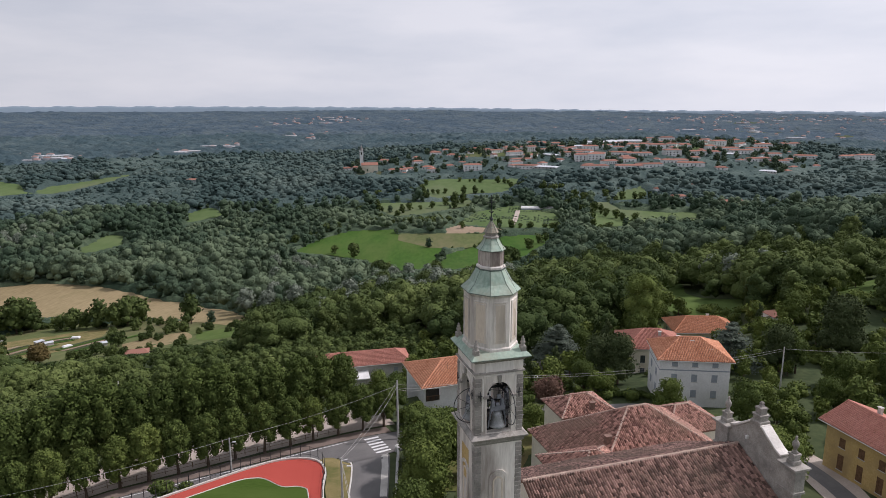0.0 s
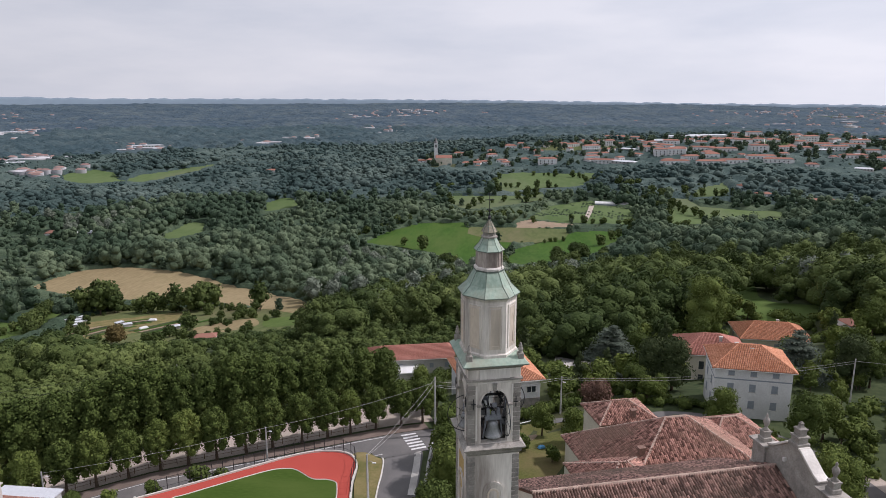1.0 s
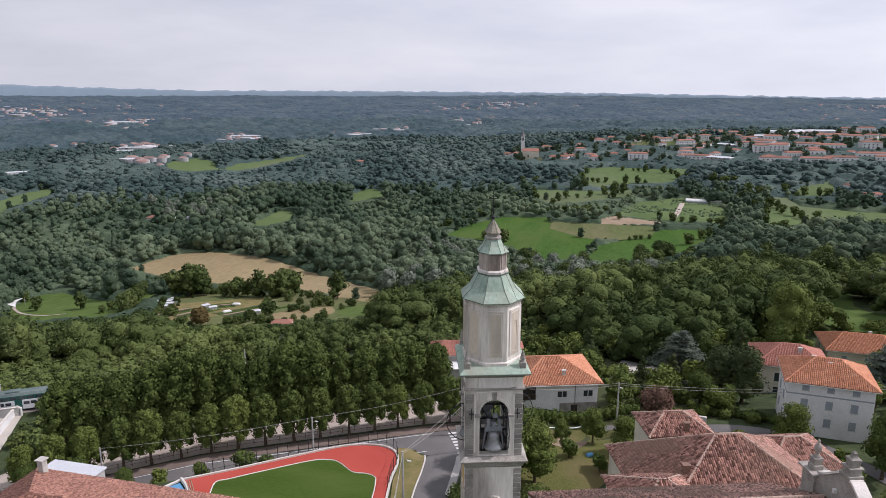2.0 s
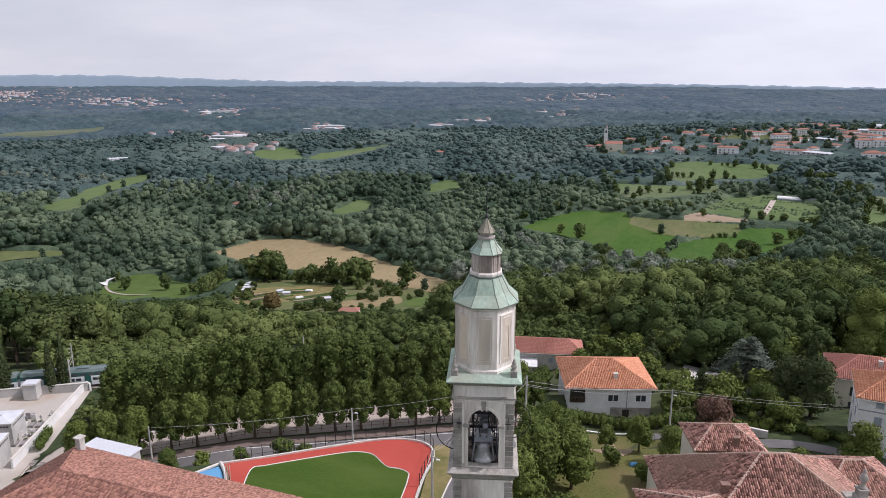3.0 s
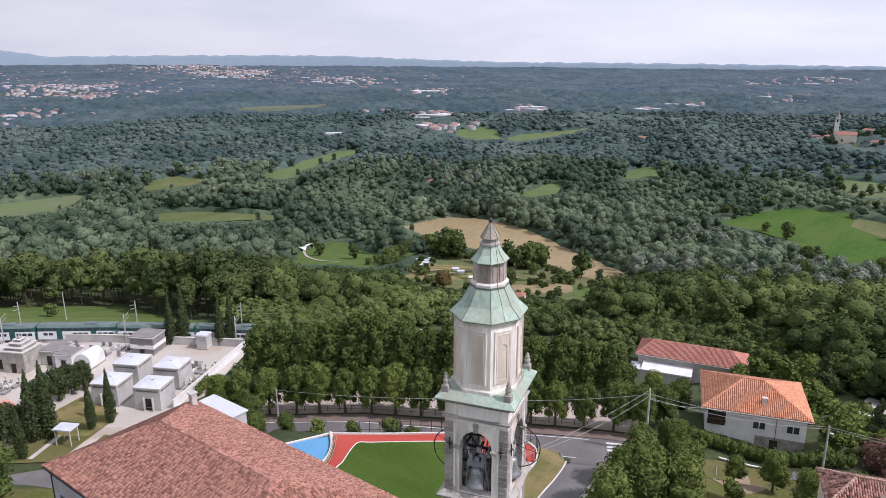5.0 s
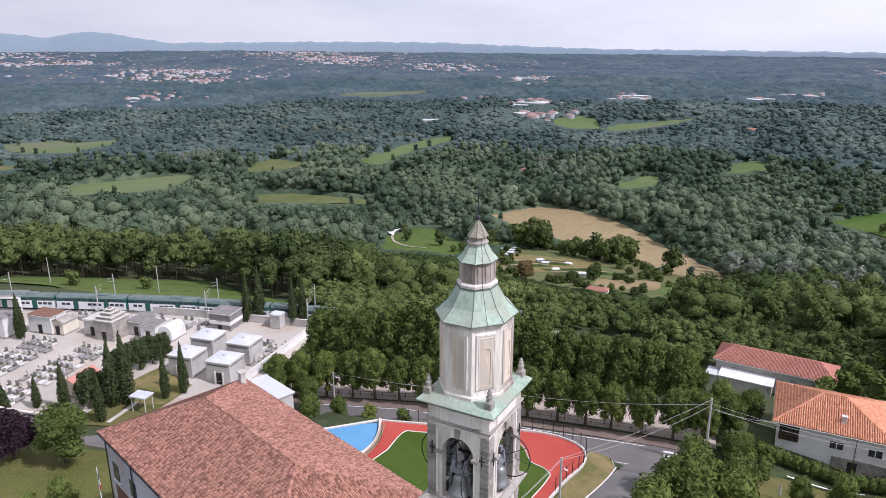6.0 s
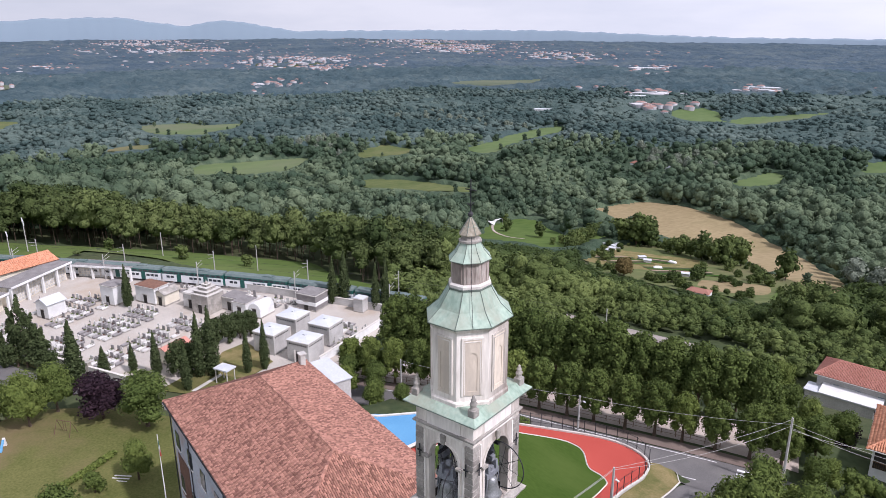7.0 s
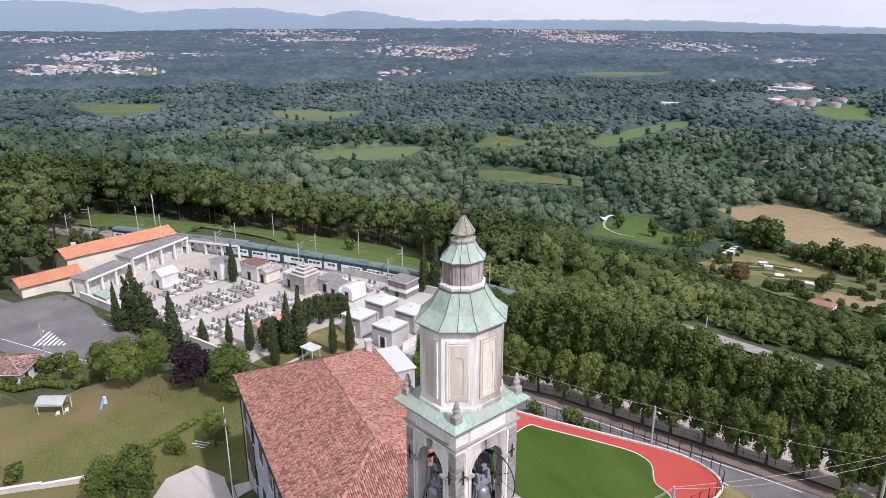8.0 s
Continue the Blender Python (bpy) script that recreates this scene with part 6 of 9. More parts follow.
VILLAGES = [  # centre, spread, houses
    (-2150, -40, 170, 70), (-2650, 60, 220, 70), (-1580, 690, 80, 22), (-2440, 1130, 260, 90), (-3330, 1000, 300, 90), (-2130, 2200, 260, 50), (-2750, 2100, 240, 50), (-3600, 2400, 350, 80),
] + [
    (-750, 1035, 50, 14), (-880, 1180, 70, 9), (-830, 1480, 90, 16), (-590, 1580, 80, 14), (-570, 1850, 90, 14), (-440, 2170, 110, 18), (-1380, 1800, 120, 16), (-1050, 1190, 50, 6), (-920, 1270, 40, 6),
    (-600, 3050, 150, 26), (-500, 3400, 200, 30), (-3050, 2320, 330, 70), (-4100, 1000, 300, 80), (1300, 3450, 400, 70), (2050, 3650, 400, 60), (1100, 2400, 380, 60), (-2080, 1080, 90, 14), (-3900, -200, 300, 70),
]
VIEW = (15.0, 20.0)


def heights(x, y, h, rng):
    """Tree heights, cut to nothing in the open, lower towards the village side of open fields."""
    d = np.hypot(x - VIEW[0], y - VIEW[1])
    drop = 53.6 - ground_z(x, y)
    ux, uy = (x - VIEW[0]) / d, (y - VIEW[1]) / d
    az = np.degrees(np.arctan2(-ux, uy))
    h = h * (1 + smoothstep(46, 56, az) * np.where(d < 345, 0.75, np.where(d < 620, 0.25, 0.0)))
    cap = np.full(len(x), 99.0)
    for poly in CLEAR:
        cap[inside(x, y, poly)] = 0
    town = inside(x, y, TOWN)
    cap[town] = np.where(rng.uniform(0, 1, town.sum()) < 0.25, 0, 7.0)
    z0 = 53.6 - drop
    for k in range(1, 15):
        e = k * 11.0
        gx, gy = x + ux * e, y + uy * e
        zf = ground_z(gx, gy)
        line = np.maximum(zf + (53.6 - zf) * e / (d + e) - z0, 0) * 0.9
        for poly in CLEAR[:len(FIELDS)] + [TOWN]:
            hit = inside(gx, gy, poly)
            cap[hit] = np.minimum(cap[hit], np.maximum(line[hit], 1.9 if poly is not TOWN else 6.0) * (cap[hit] > 0))
    for cx, cy, sp, _ in VILLAGES:
        near = np.hypot(x - cx, y - cy) < sp * 0.8
        cap[near] = np.where(rng.uniform(0, 1, near.sum()) < 0.6, 0, 5.0)
        for e in (20, 50, 90, 140):
            front = np.hypot(x + ux * e - cx, y + uy * e - cy) < sp * 0.6
            cap[front] = np.minimum(cap[front], 7.0)
    s_, q_ = CS * x + SN * y, -SN * x + CS * y
    young = (q_ < 200) & (s_ > -60) & (s_ < 90)
    cap[young] = np.minimum(cap[young], 2.4 + 0.055 * np.clip(q_[young] - 140, 0, 60) + rng.uniform(0, 1.5, young.sum()))
    return np.minimum(h, cap)


def patches(x, y, f, z):
    return np.array([noise.noise((a * f, b * f, z)) for a, b in zip(x, y)])


def scatter(r0, r1, step, seed, hmin, hmax):
    """Tree sites on a jittered grid in a ring: x, y, height, patch."""
    rng = np.random.default_rng(seed)
    g = np.arange(-r1, r1, step)
    x, y = [a.ravel() for a in np.meshgrid(g, g)]
    x, y = x + rng.uniform(-0.45, 0.45, len(x)) * step, y + rng.uniform(-0.45, 0.45, len(x)) * step
    r, az = np.hypot(x - VIEW[0], y - VIEW[1]), np.degrees(np.arctan2(VIEW[0] - x, y - VIEW[1]))
    ok = (r >= r0) & (r < r1) & (az > -38) & (az < 103)
    x, y = x[ok], y[ok]
    h = (hmin + (hmax - hmin) * np.clip(0.5 + patches(x, y, 0.006, 0.3) * 0.9 + rng.normal(0, 0.30, len(x)), 0, 1.25))
    h = heights(x, y, h, rng)
    keep = h > 1.6
    x, y, h = x[keep], y[keep], h[keep]
    return x, y, h, patches(x, y, 0.012, 7.7), rng


def canopy(name, label, r0, r1, az_step, grow, cell, seed, hmin, hmax, mat, cards, card_size, light):
    """Closed woods seen from afar: the domes of single crowns run together into one uneven skin, with leaf clusters on it."""
    rng = np.random.default_rng(seed)
    n = int(2 * (r1 + 3 * cell) / cell) + 1
    org = -(n // 2) * cell
    jx, jy = rng.uniform(0.12, 0.88, (n, n)), rng.uniform(0.12, 0.88, (n, n))
    sx, sy = org + (np.arange(n)[:, None] + jx) * cell, org + (np.arange(n)[None] + jy) * cell
    rr, aa = np.hypot(sx - VIEW[0], sy - VIEW[1]), np.degrees(np.arctan2(VIEW[0] - sx, sy - VIEW[1]))
    ok = (rr > r0 - 2 * cell) & (rr < r1 + 2 * cell) & (aa > -40) & (aa < 105)
    x, y = sx[ok], sy[ok]
    h = hmin + (hmax - hmin) * np.clip(0.45 + patches(x, y, 0.006, 0.3) * 0.3 + patches(x, y, 0.03, 5.1) * 0.4 + rng.normal(0, 0.34, len(x)), 0, 1.4)
    sh, st = np.zeros((n, n)), np.zeros((n, n))
    sh[ok] = heights(x, y, h, rng)
    st[ok] = np.clip(light + patches(x, y, 0.011, 7.7) * 0.8 + patches(x, y, 0.035, 3.3) * 0.5 + rng.normal(0, 0.26, len(x)), 0, 1)
    sr = cell * rng.uniform(0.62, 1.05, (n, n))
    az = np.radians(np.arange(-36, 101, az_step))
    rad = [r0]
    while rad[-1] < r1:
        rad.append(rad[-1] * grow)
    rad = np.array(rad)
    A, R = np.meshgrid(az, rad)
    A = A + rng.uniform(-0.3, 0.3, A.shape) * radians(az_step)
    R = R * (1 + rng.uniform(-0.3, 0.3, R.shape) * (grow - 1))
    vx, vy = VIEW[0] - R * np.sin(A), VIEW[1] + R * np.cos(A)
    ci, cj = ((vx - org) / cell).astype(int), ((vy - org) / cell).astype(int)
    top, tint, low = np.full(vx.shape, -1.5), np.zeros(vx.shape), np.zeros(vx.shape)
    for di in (-1, 0, 1):
        for dj in (-1, 0, 1):
            i, j = np.clip(ci + di, 0, n - 1), np.clip(cj + dj, 0, n - 1)
            d2 = ((vx - sx[i, j]) ** 2 + (vy - sy[i, j]) ** 2) / sr[i, j] ** 2
            hh = np.where(sh[i, j] > 1.2, sh[i, j], -1.5)
            z = np.where((d2 < 1) & (hh > 0), np.maximum(hh - 0.8 * np.minimum(sr[i, j], hh) * (1 - np.sqrt(np.clip(1 - d2, 0, 1))), 0.42 * hh), -1.5)
            win = z > top
            top, tint = np.where(win, z, top), np.where(win, st[i, j], tint)
            low = np.maximum(low, np.where(hh > 0, hh * 0.16, 0) * (d2 < 2.2))
    top = np.maximum(top, np.where(low > 0, low, -1.5))
    for poly in CLEAR:
        px, py = [q[0] for q in poly], [q[1] for q in poly]
        box_in = (vx > min(px)) & (vx < max(px)) & (vy > min(py)) & (vy < max(py))
        if box_in.any():
            hit = np.zeros(vx.shape, bool)
            hit[box_in] = inside(vx[box_in], vy[box_in], poly)
            top[hit] = -1.5
    top[[0, -1]] = -1.5
    top = np.where(top > 0, top * rng.uniform(0.9, 1.08, top.shape), top)
    v = np.stack([vx, vy, ground_z(vx, vy) + top], -1).reshape(-1, 3)
    w = len(az)
    k = (np.arange(len(rad) - 1)[:, None] * w + np.arange(w - 1)[None]).ravel()
    f = np.stack([k, k + 1, k + w + 1, k + w], -1)
    tf = top.ravel()
    f = f[(tf[f] > 0).any(1)]
    f = np.concatenate([f[:, [0, 2, 1]], f[:, [0, 3, 2]]])
    t = np.clip(tint.ravel() + rng.normal(0, 0.10, tint.size), 0, 1)
    if cards:
        gi, gj = np.nonzero((sh > 2.0) & (rr > r0 + cell) & (rr < r1) & (aa > -35) & (aa < 100))
        wt = sr[gi, gj] * sh[gi, gj] / rr[gi, gj] ** 1.7
        q = rng.choice(len(gi), cards, p=wt / wt.sum())
        gi, gj = gi[q], gj[q]
        d = rng.normal(size=(cards, 3))
        d /= np.linalg.norm(d, axis=1)[:, None]
        d[:, 2] = np.abs(d[:, 2])
        cx, cy = sx[gi, gj] + d[:, 0] * sr[gi, gj], sy[gi, gj] + d[:, 1] * sr[gi, gj]
        c = np.stack([cx, cy, ground_z(cx, cy) + sh[gi, gj] - 0.8 * np.minimum(sr[gi, gj], sh[gi, gj]) * (1 - d[:, 2]) + 0.1 * card_size], -1)
        tc = st[gi, gj]
        e1, e2 = rng.normal(0, 1, (cards, 3)), rng.normal(0, 1, (cards, 3))
        e1, e2 = [e / np.linalg.norm(e, axis=1)[:, None] * card_size * rng.uniform(0.4, 1.1, (cards, 1)) for e in (e1, e2)]
        e1[:, 2] *= 0.5
        e2[:, 2] *= 0.5
        cv = np.stack([c, c + e1, c + e2], 1).reshape(-1, 3)
        cf = np.arange(3 * cards).reshape(-1, 3) + len(v)
        v, f = np.concatenate([v, cv]), np.concatenate([f, cf])
        t = np.concatenate([t, np.repeat(np.clip(tc + rng.normal(0, 0.22, cards), 0, 1), 3)])
    tagged(part(name, mesh_np(name, v, f, mat, t, smooth=True), mat), label, "woodland", kind="stuff")


def tall_side(x, y):
    """The part of the near woods behind the railway, with tall timber."""
    return np.degrees(np.arctan2(VIEW[0] - x, y - VIEW[1])) > 50


def low_side(x, y):
    """Young growth between the promenade and the wood."""
    s_, q_ = CS * x + SN * y, -SN * x + CS * y
    return (q_ > 116) & (q_ < 205) & (s_ > -62) & (s_ < 92)


def woodland(name, label, r0, r1, step, seed, hmin, hmax, lobes_n, cards, card_size, mat, wide=0.42, sub=1, variants=10, light=0.38, where=None, foot=0.10):
    x, y, h, sp, rng = scatter(r0, r1, step, seed, hmin, hmax)
    if where is not None:
        ok = where(x, y)
        x, y, h, sp = x[ok], y[ok], h[ok], sp[ok]
    protos = []
    for i in range(variants):
        lb = crown_lobes(rng, 1.0, wide, foot, "round", lobes_n) if lobes_n > 1 else [(0, 0, 0.55, wide, 0.45)]
        pieces = [cores(lb, sub, 0.82 if cards else 1.0, rng)]
        if cards:
            pieces.append(tri_cards(rng, lb, cards, card_size))
        protos.append(join(pieces))
    which = rng.integers(0, variants, len(x))
    z = ground_z(x, y) - 0.4
    vs, fs, ts, base = [], [], [], 0
    for i in range(variants):
        sel = np.nonzero(which == i)[0]
        pv, pf = protos[i]
        a = rng.uniform(0, 6.28, len(sel))
        hh = h[sel]
        wd = np.maximum(hh, 0.45 * hmax) * rng.uniform(0.85, 1.2, len(sel)) * np.clip(step / (0.62 * hmax), 1.0, 1.9)
        c, s = np.cos(a), np.sin(a)
        px = (pv[None, :, 0] * c[:, None] - pv[None, :, 1] * s[:, None]) * wd[:, None] + x[sel][:, None]
        py = (pv[None, :, 0] * s[:, None] + pv[None, :, 1] * c[:, None]) * wd[:, None] + y[sel][:, None]
        pz = pv[None, :, 2] * hh[:, None] + z[sel][:, None]
        vs.append(np.stack([px, py, pz], -1).reshape(-1, 3))
        k = len(pv)
        fs.append((pf[None] + (np.arange(len(sel)) * k)[:, None, None] + base).reshape(-1, 3))
        tt = np.clip(light + sp[sel] * 1.5 + rng.normal(0, 0.24, len(sel)), 0, 1)
        ts.append(np.repeat(tt, k))
        base += k * len(sel)
    v, f, t = np.concatenate(vs), np.concatenate(fs), np.concatenate(ts)
    wood = tagged(part(name, mesh_np(name, v, f, mat, t, smooth=True), mat), label, "woodland", kind="stuff")
    if foot > 0.2:
        r = rng.uniform(0.13, 0.24, len(x))
        lean = rng.normal(0, 0.35, (len(x), 2))
        ring = [(math.cos(a), math.sin(a)) for a in (0, 2.1, 4.2)]
        lo = np.stack([np.stack([x + r * c, y + r * q, z], -1) for c, q in ring], 1)
        hi = np.stack([np.stack([x + lean[:, 0] + 0.6 * r * c, y + lean[:, 1] + 0.6 * r * q, z + 0.6 * h], -1) for c, q in ring], 1)
        tv = np.concatenate([lo, hi], 1).reshape(-1, 3)
        tf = np.array([(0, 1, 4, 3), (1, 2, 5, 4), (2, 0, 3, 5)])[None] + 6 * np.arange(len(x))[:, None, None]
        part("trunks", mesh_np("trunks", tv, tf.reshape(-1, 4), M["bark"]), M["bark"], wood)
    return len(f)


woodland("woodland", "dense mixed broad-leaved wood on the slope", 95, 340, 7.2, 400, 4.5, 13.0, 7, 250, 0.092, M["wood_leaf"], 0.56, light=0.54, where=lambda x, y: ~tall_side(x, y))
woodland("woodland", "tall dark timber wood behind the railway", 95, 345, 6.8, 405, 6.5, 11.5, 7, 260, 0.080, M["timber_leaf"], 0.30, light=0.34, where=tall_side, foot=0.28)
woodland("young_wood", "low young growth below the promenade", 95, 260, 3.4, 406, 2.2, 4.5, 2, 70, 0.22, M["wood_leaf"], 0.62, light=0.62, where=low_side)
# hazed leaf colours, step by step bluer from the valley to the horizon
woodland("woodland", "dense mixed wood on the valley floor", 335, 570, 11.0, 401, 8, 19, 5, 92, 0.098, M["mid_haze_leaf"], 0.52, light=0.38)
woodland("woodland", "dense mixed wood of the wider valley", 560, 840, 12.5, 407, 8, 19, 3, 32, 0.14, M["mid_haze_leaf"], 0.54, light=0.36)
woodland("far_woodland", "far woods across the valley", 830, 1520, 13.6, 408, 6.5, 15, 2, 6, 0.2, M["far_haze_leaf"], 0.60, sub=0, variants=24, light=0.32)
canopy("woodland", "lower storey of the valley woods", 335, 850, 0.3, 1.008, 9.0, 411, 1.8, 5.0, M["mid_haze_leaf"], 0, 0, 0.26)
canopy("far_woodland", "undergrowth of the far woods", 810, 1520, 0.4, 1.010, 13.0, 402, 3, 8, M["far_haze_leaf"], 0, 0, 0.28)
canopy("far_woodland", "far woods beyond the valley", 1500, 2300, 0.25, 1.0075, 12.5, 409, 5, 15, M["blue_haze_leaf"], 0, 0, 0.30)
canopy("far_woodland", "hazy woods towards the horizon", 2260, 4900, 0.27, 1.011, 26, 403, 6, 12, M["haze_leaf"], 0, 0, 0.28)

# silver willows along the stream, single trees in the meadows
willow = [tree("silver_willow", "silvery grey-green willow in the valley", 13.0, 6.0, 1.5, "round", M["silver"], 550, 1.1, 190 + i, group="willows of the valley", lobes=12) for i in range(3)]
random.seed(31)
for cx, cy, n, sp in ((-45, 255, 4, 10), (-25, 268, 4, 10), (-10, 300, 6, 14), (4, 315, 5, 12), (-80, 350, 7, 18), (-46, 336, 5, 14), (7, 385, 4, 14), (-95, 490, 7, 26), (-55, 425, 6, 26), (106, 240, 6, 9), (-870, 680, 14, 60), (-395, 620, 12, 30), (-712, 385, 12, 40), (-790, 670, 14, 50), (-400, 650, 12, 40)):
    for _ in range(n):
        x, y = random.gauss(cx, sp), random.gauss(cy, sp * 0.6)
        if not any(inside(np.array([x]), np.array([y]), p)[0] for p in CLEAR):
            place_first(random.choice(willow), USED, x, y, random.uniform(0.8, 1.2))
single = [tree("meadow_tree", "single leafy tree standing in the open fields", 11.0, 5.6, 0.5, "round", M["wood_leaf"], 230, 1.3, 195 + i, group="single trees of the fields", tint=0.25 + 0.25 * i, lobes=9) for i in range(3)]
HAY_TREES = [(-232, 344, 17), (-224, 349, 21), (-224, 360, 17), (-217, 352, 15), (-201, 349, 9), (-195, 352, 12), (-193, 346, 11), (-187, 349, 10), (-178, 346, 15), (-172, 350, 12), (-168, 342, 14), (-163, 345, 17), (-158, 350, 14), (-165, 358, 15), (-126, 334, 15), (-127, 313, 6), (-127, 306, 5), (-126, 292, 4)]
CLEARING_TREES = [(-329, 337, 8), (-292, 308, 9), (-266, 311, 10), (-253, 325, 6), (-252, 331, 7), (-254, 339, 7), (-256, 347, 8), (-259, 358, 8), (-244, 308, 6), (-242, 299, 5), (-205, 88, 6), (-188, 104, 5), (-230, 70, 5)]
CROP_TREES = [(-24, 858, 14), (-19, 849, 10), (3, 808, 11), (14, 810, 15), (24, 818, 13), (-11, 671, 14), (-31, 695, 11), (-22, 684, 12), (-45, 763, 10), (-49, 738, 9), (19, 669, 8), (-1, 692, 9), (5, 699, 9), (55, 677, 8), (36, 590, 5), (32, 589, 5), (43, 591, 5), (27, 585, 4), (8, 583, 3), (-92, 580, 8), (-73, 559, 14)]
ROAD_TREES = [(104, 915, 13), (91, 928, 10), (129, 896, 15), (140, 879, 15), (153, 896, 12), (161, 850, 13), (168, 829, 14), (200, 855, 9), (207, 832, 8), (148, 680, 9), (244, 846, 9), (251, 841, 10)]
rim = [tree("field_tree", "leafy tree at the edge of the far fields", 11.0, 5.2, 0.4, "round", M["mid_haze_leaf"], 120, 1.8, 290 + i, group="trees along the far fields", tint=0.1 + 0.25 * i, lobes=8) for i in range(3)]
rim_rng = np.random.default_rng(415)
for _, _, _, poly in FIELDS:
    if not 420 < math.dist(poly[0], VIEW) < 1150:
        continue
    for (xa, ya), (xb, yb) in zip(poly, poly[1:] + poly[:1]):
        for k in range(int(math.dist((xa, ya), (xb, yb)) / 16)):
            f = rim_rng.uniform()
            if rim_rng.uniform() < 0.3:
                place_first(rim[int(rim_rng.integers(0, 3))], USED, xa + (xb - xa) * f + rim_rng.normal(0, 3), ya + (yb - ya) * f + rim_rng.normal(0, 3), rim_rng.uniform(0.35, 0.9))
for x, y, h in HAY_TREES + CLEARING_TREES + CROP_TREES + ROAD_TREES:
    place_first(random.choice(single), USED, x, y, h / 11.0)
# trees and bushes of the village gardens
small = [tree("small_tree", "leafy tree among the village gardens", 6.0, 2.9, 0.8, "round", M["leaf"], 400, 0.68, 240 + i, tint=0.3 + 0.3 * i, group="garden trees of the village", lobes=9) for i in range(3)]
random.seed(37)
KEEP_OUT = [(47, 127, 10), (48, 153, 10), (72, 185, 13), (65.6, 91.5, 13), (84, 108, 10), (1.3, 131, 11), (-21, 173, 15), (18, 60, 16), (22, 84, 15), (10, 104, 6), (19.5, 121, 5.5), (26, 120, 6), (33, 122, 4.5), (39, 121, 4.5), (46, 117, 4.5), (53, 108, 4.5), (57, 98, 5), (58, 88, 6)]
SIGHT = [(38, 146, 7), (46, 139, 5), (18, 158, 11), (14, 140, 7), (47, 117, 6), (42, 108, 5), (20, 110, 8), (62, 160, 7), (67, 173, 8), (73, 174, 8), (79, 174, 8), (84, 178, 6), (54, 84, 8), (58, 100, 7), (64, 172, 7), (6, 110, 9), (50, 170, 9), (96, 150, 6), (104, 163, 8), (110, 176, 9)]
n = 0
while n < 230:
    x, y = random.uniform(-8, 126), random.uniform(72, 208)
    if y < 0.55 * x + 42 or (x < 14 and y < 124) or any(math.dist((x, y), k[:2]) < k[2] for k in KEEP_OUT + SIGHT):
        continue
    behind = y > 0.5 * x + 118 or x > 74
    place_first(random.choice(small + conifer[:1] if random.random() < 0.2 else small), USED, x, y, random.uniform(0.75, 1.3) if behind else random.uniform(0.5, 0.85))
    n += 1
# low growth that fills the village gardens
rng_b = np.random.default_rng(410)
bl = []
while len(bl) < 700:
    x, y = rng_b.uniform(-6, 124), rng_b.uniform(96, 206)
    if y < 0.55 * x + 45 or (x < 14 and y < 124) or any(math.dist((x, y), k[:2]) < k[2] for k in KEEP_OUT) or noise.noise((x * 0.07, y * 0.07, 2.0)) < -0.12:
        continue
    r = rng_b.uniform(0.8, 2.1)
    bl.append((x, y, float(ground_z(x, y)) + r * 0.45, r, r * rng_b.uniform(0.7, 1.0)))
bv, bf = join([cores(bl, 1, 0.86, rng_b), leaf_cards(rng_b, bl, 36000, 0.5)])
bt = np.concatenate([np.repeat(rng_b.uniform(0.1, 0.9, len(bl)), 12), np.repeat(rng_b.uniform(0.1, 0.9, 36000), 4)])
tagged(part("undergrowth", mesh_np("undergrowth", bv, bf, M["leaf"], bt), M["leaf"]), "low bushes and undergrowth between the village gardens", "bushes", kind="stuff")
# hedgerows and single trees between the fields
random.seed(41)
for ax, ay, bx, by, k in ((-100, 772, 40, 792, 9), (150, 690, 158, 800, 6), (172, 736, 170, 820, 6), (-92, 866, -20, 905, 6), (66, 560, 118, 648, 5), (-30, 905, 60, 884, 7), (175, 730, 240, 650, 6), (-22, 900, -31, 1005, 6), (108, 956, 8, 1014, 8), (-88, 712, -18, 694, 10), (-16, 698, 4, 704, 3), (60, 668, 118, 652, 7), (-148, 610, -92, 706, 8), (-70, 776, -95, 858, 5), (200, 868, 288, 790, 9), (150, 640, 168, 642, 3), (118, 800, 168, 822, 5)):
    for i in range(k):
        u = (i + random.uniform(-0.4, 0.4)) / k
        place_first(random.choice(single), USED, ax + (bx - ax) * u + random.gauss(0, 3), ay + (by - ay) * u + random.gauss(0, 3), random.uniform(0.45, 1.1))


# ---- cemetery ----
CZ = -11.5
ROT = 28


def at(s, q, z=CZ, turn=0.0):
    x, y = sq(s, q)
    return pose(x, y, z, 0, 0, ROT + turn)


NORTH = [(-136, 131), (-118, 135.5), (-96, 139.5), (-74, 142.5), (-38, 145)]
cem = [sq(s, q) for s, q in ((-120, 90.5), (-62, 92), (-62, 94), (-36.5, 100), (-37.5, 145), (-74, 142.5), (-96, 139.5), (-118, 135.5), (-136, 131), (-124, 90))]
tagged(drape("cemetery_ground", cem, 0.10, 4, M["gravel"]), "pale gravel ground of the cemetery", "ground")
tagged(drape("cemetery_lawn", [sq(s, q) for s, q in ((-61, 93.5), (-50, 96), (-49, 110), (-61, 110))], 0.18, 3, M["lawn"]), "grass plot in the cemetery", "lawn")
tagged(drape("cemetery_lawn", [sq(s, q) for s, q in ((-47.5, 97), (-37, 100), (-37, 106), (-47.5, 105))], 0.18, 3, M["lawn"]), "narrow grass plot beside the mausoleums", "lawn")
tagged(strip("cemetery_path", [sq(-55, 96), sq(-55, 110)], 0.9, 0.2, M["concrete"]), "stepping-stone path in the grass", "path")


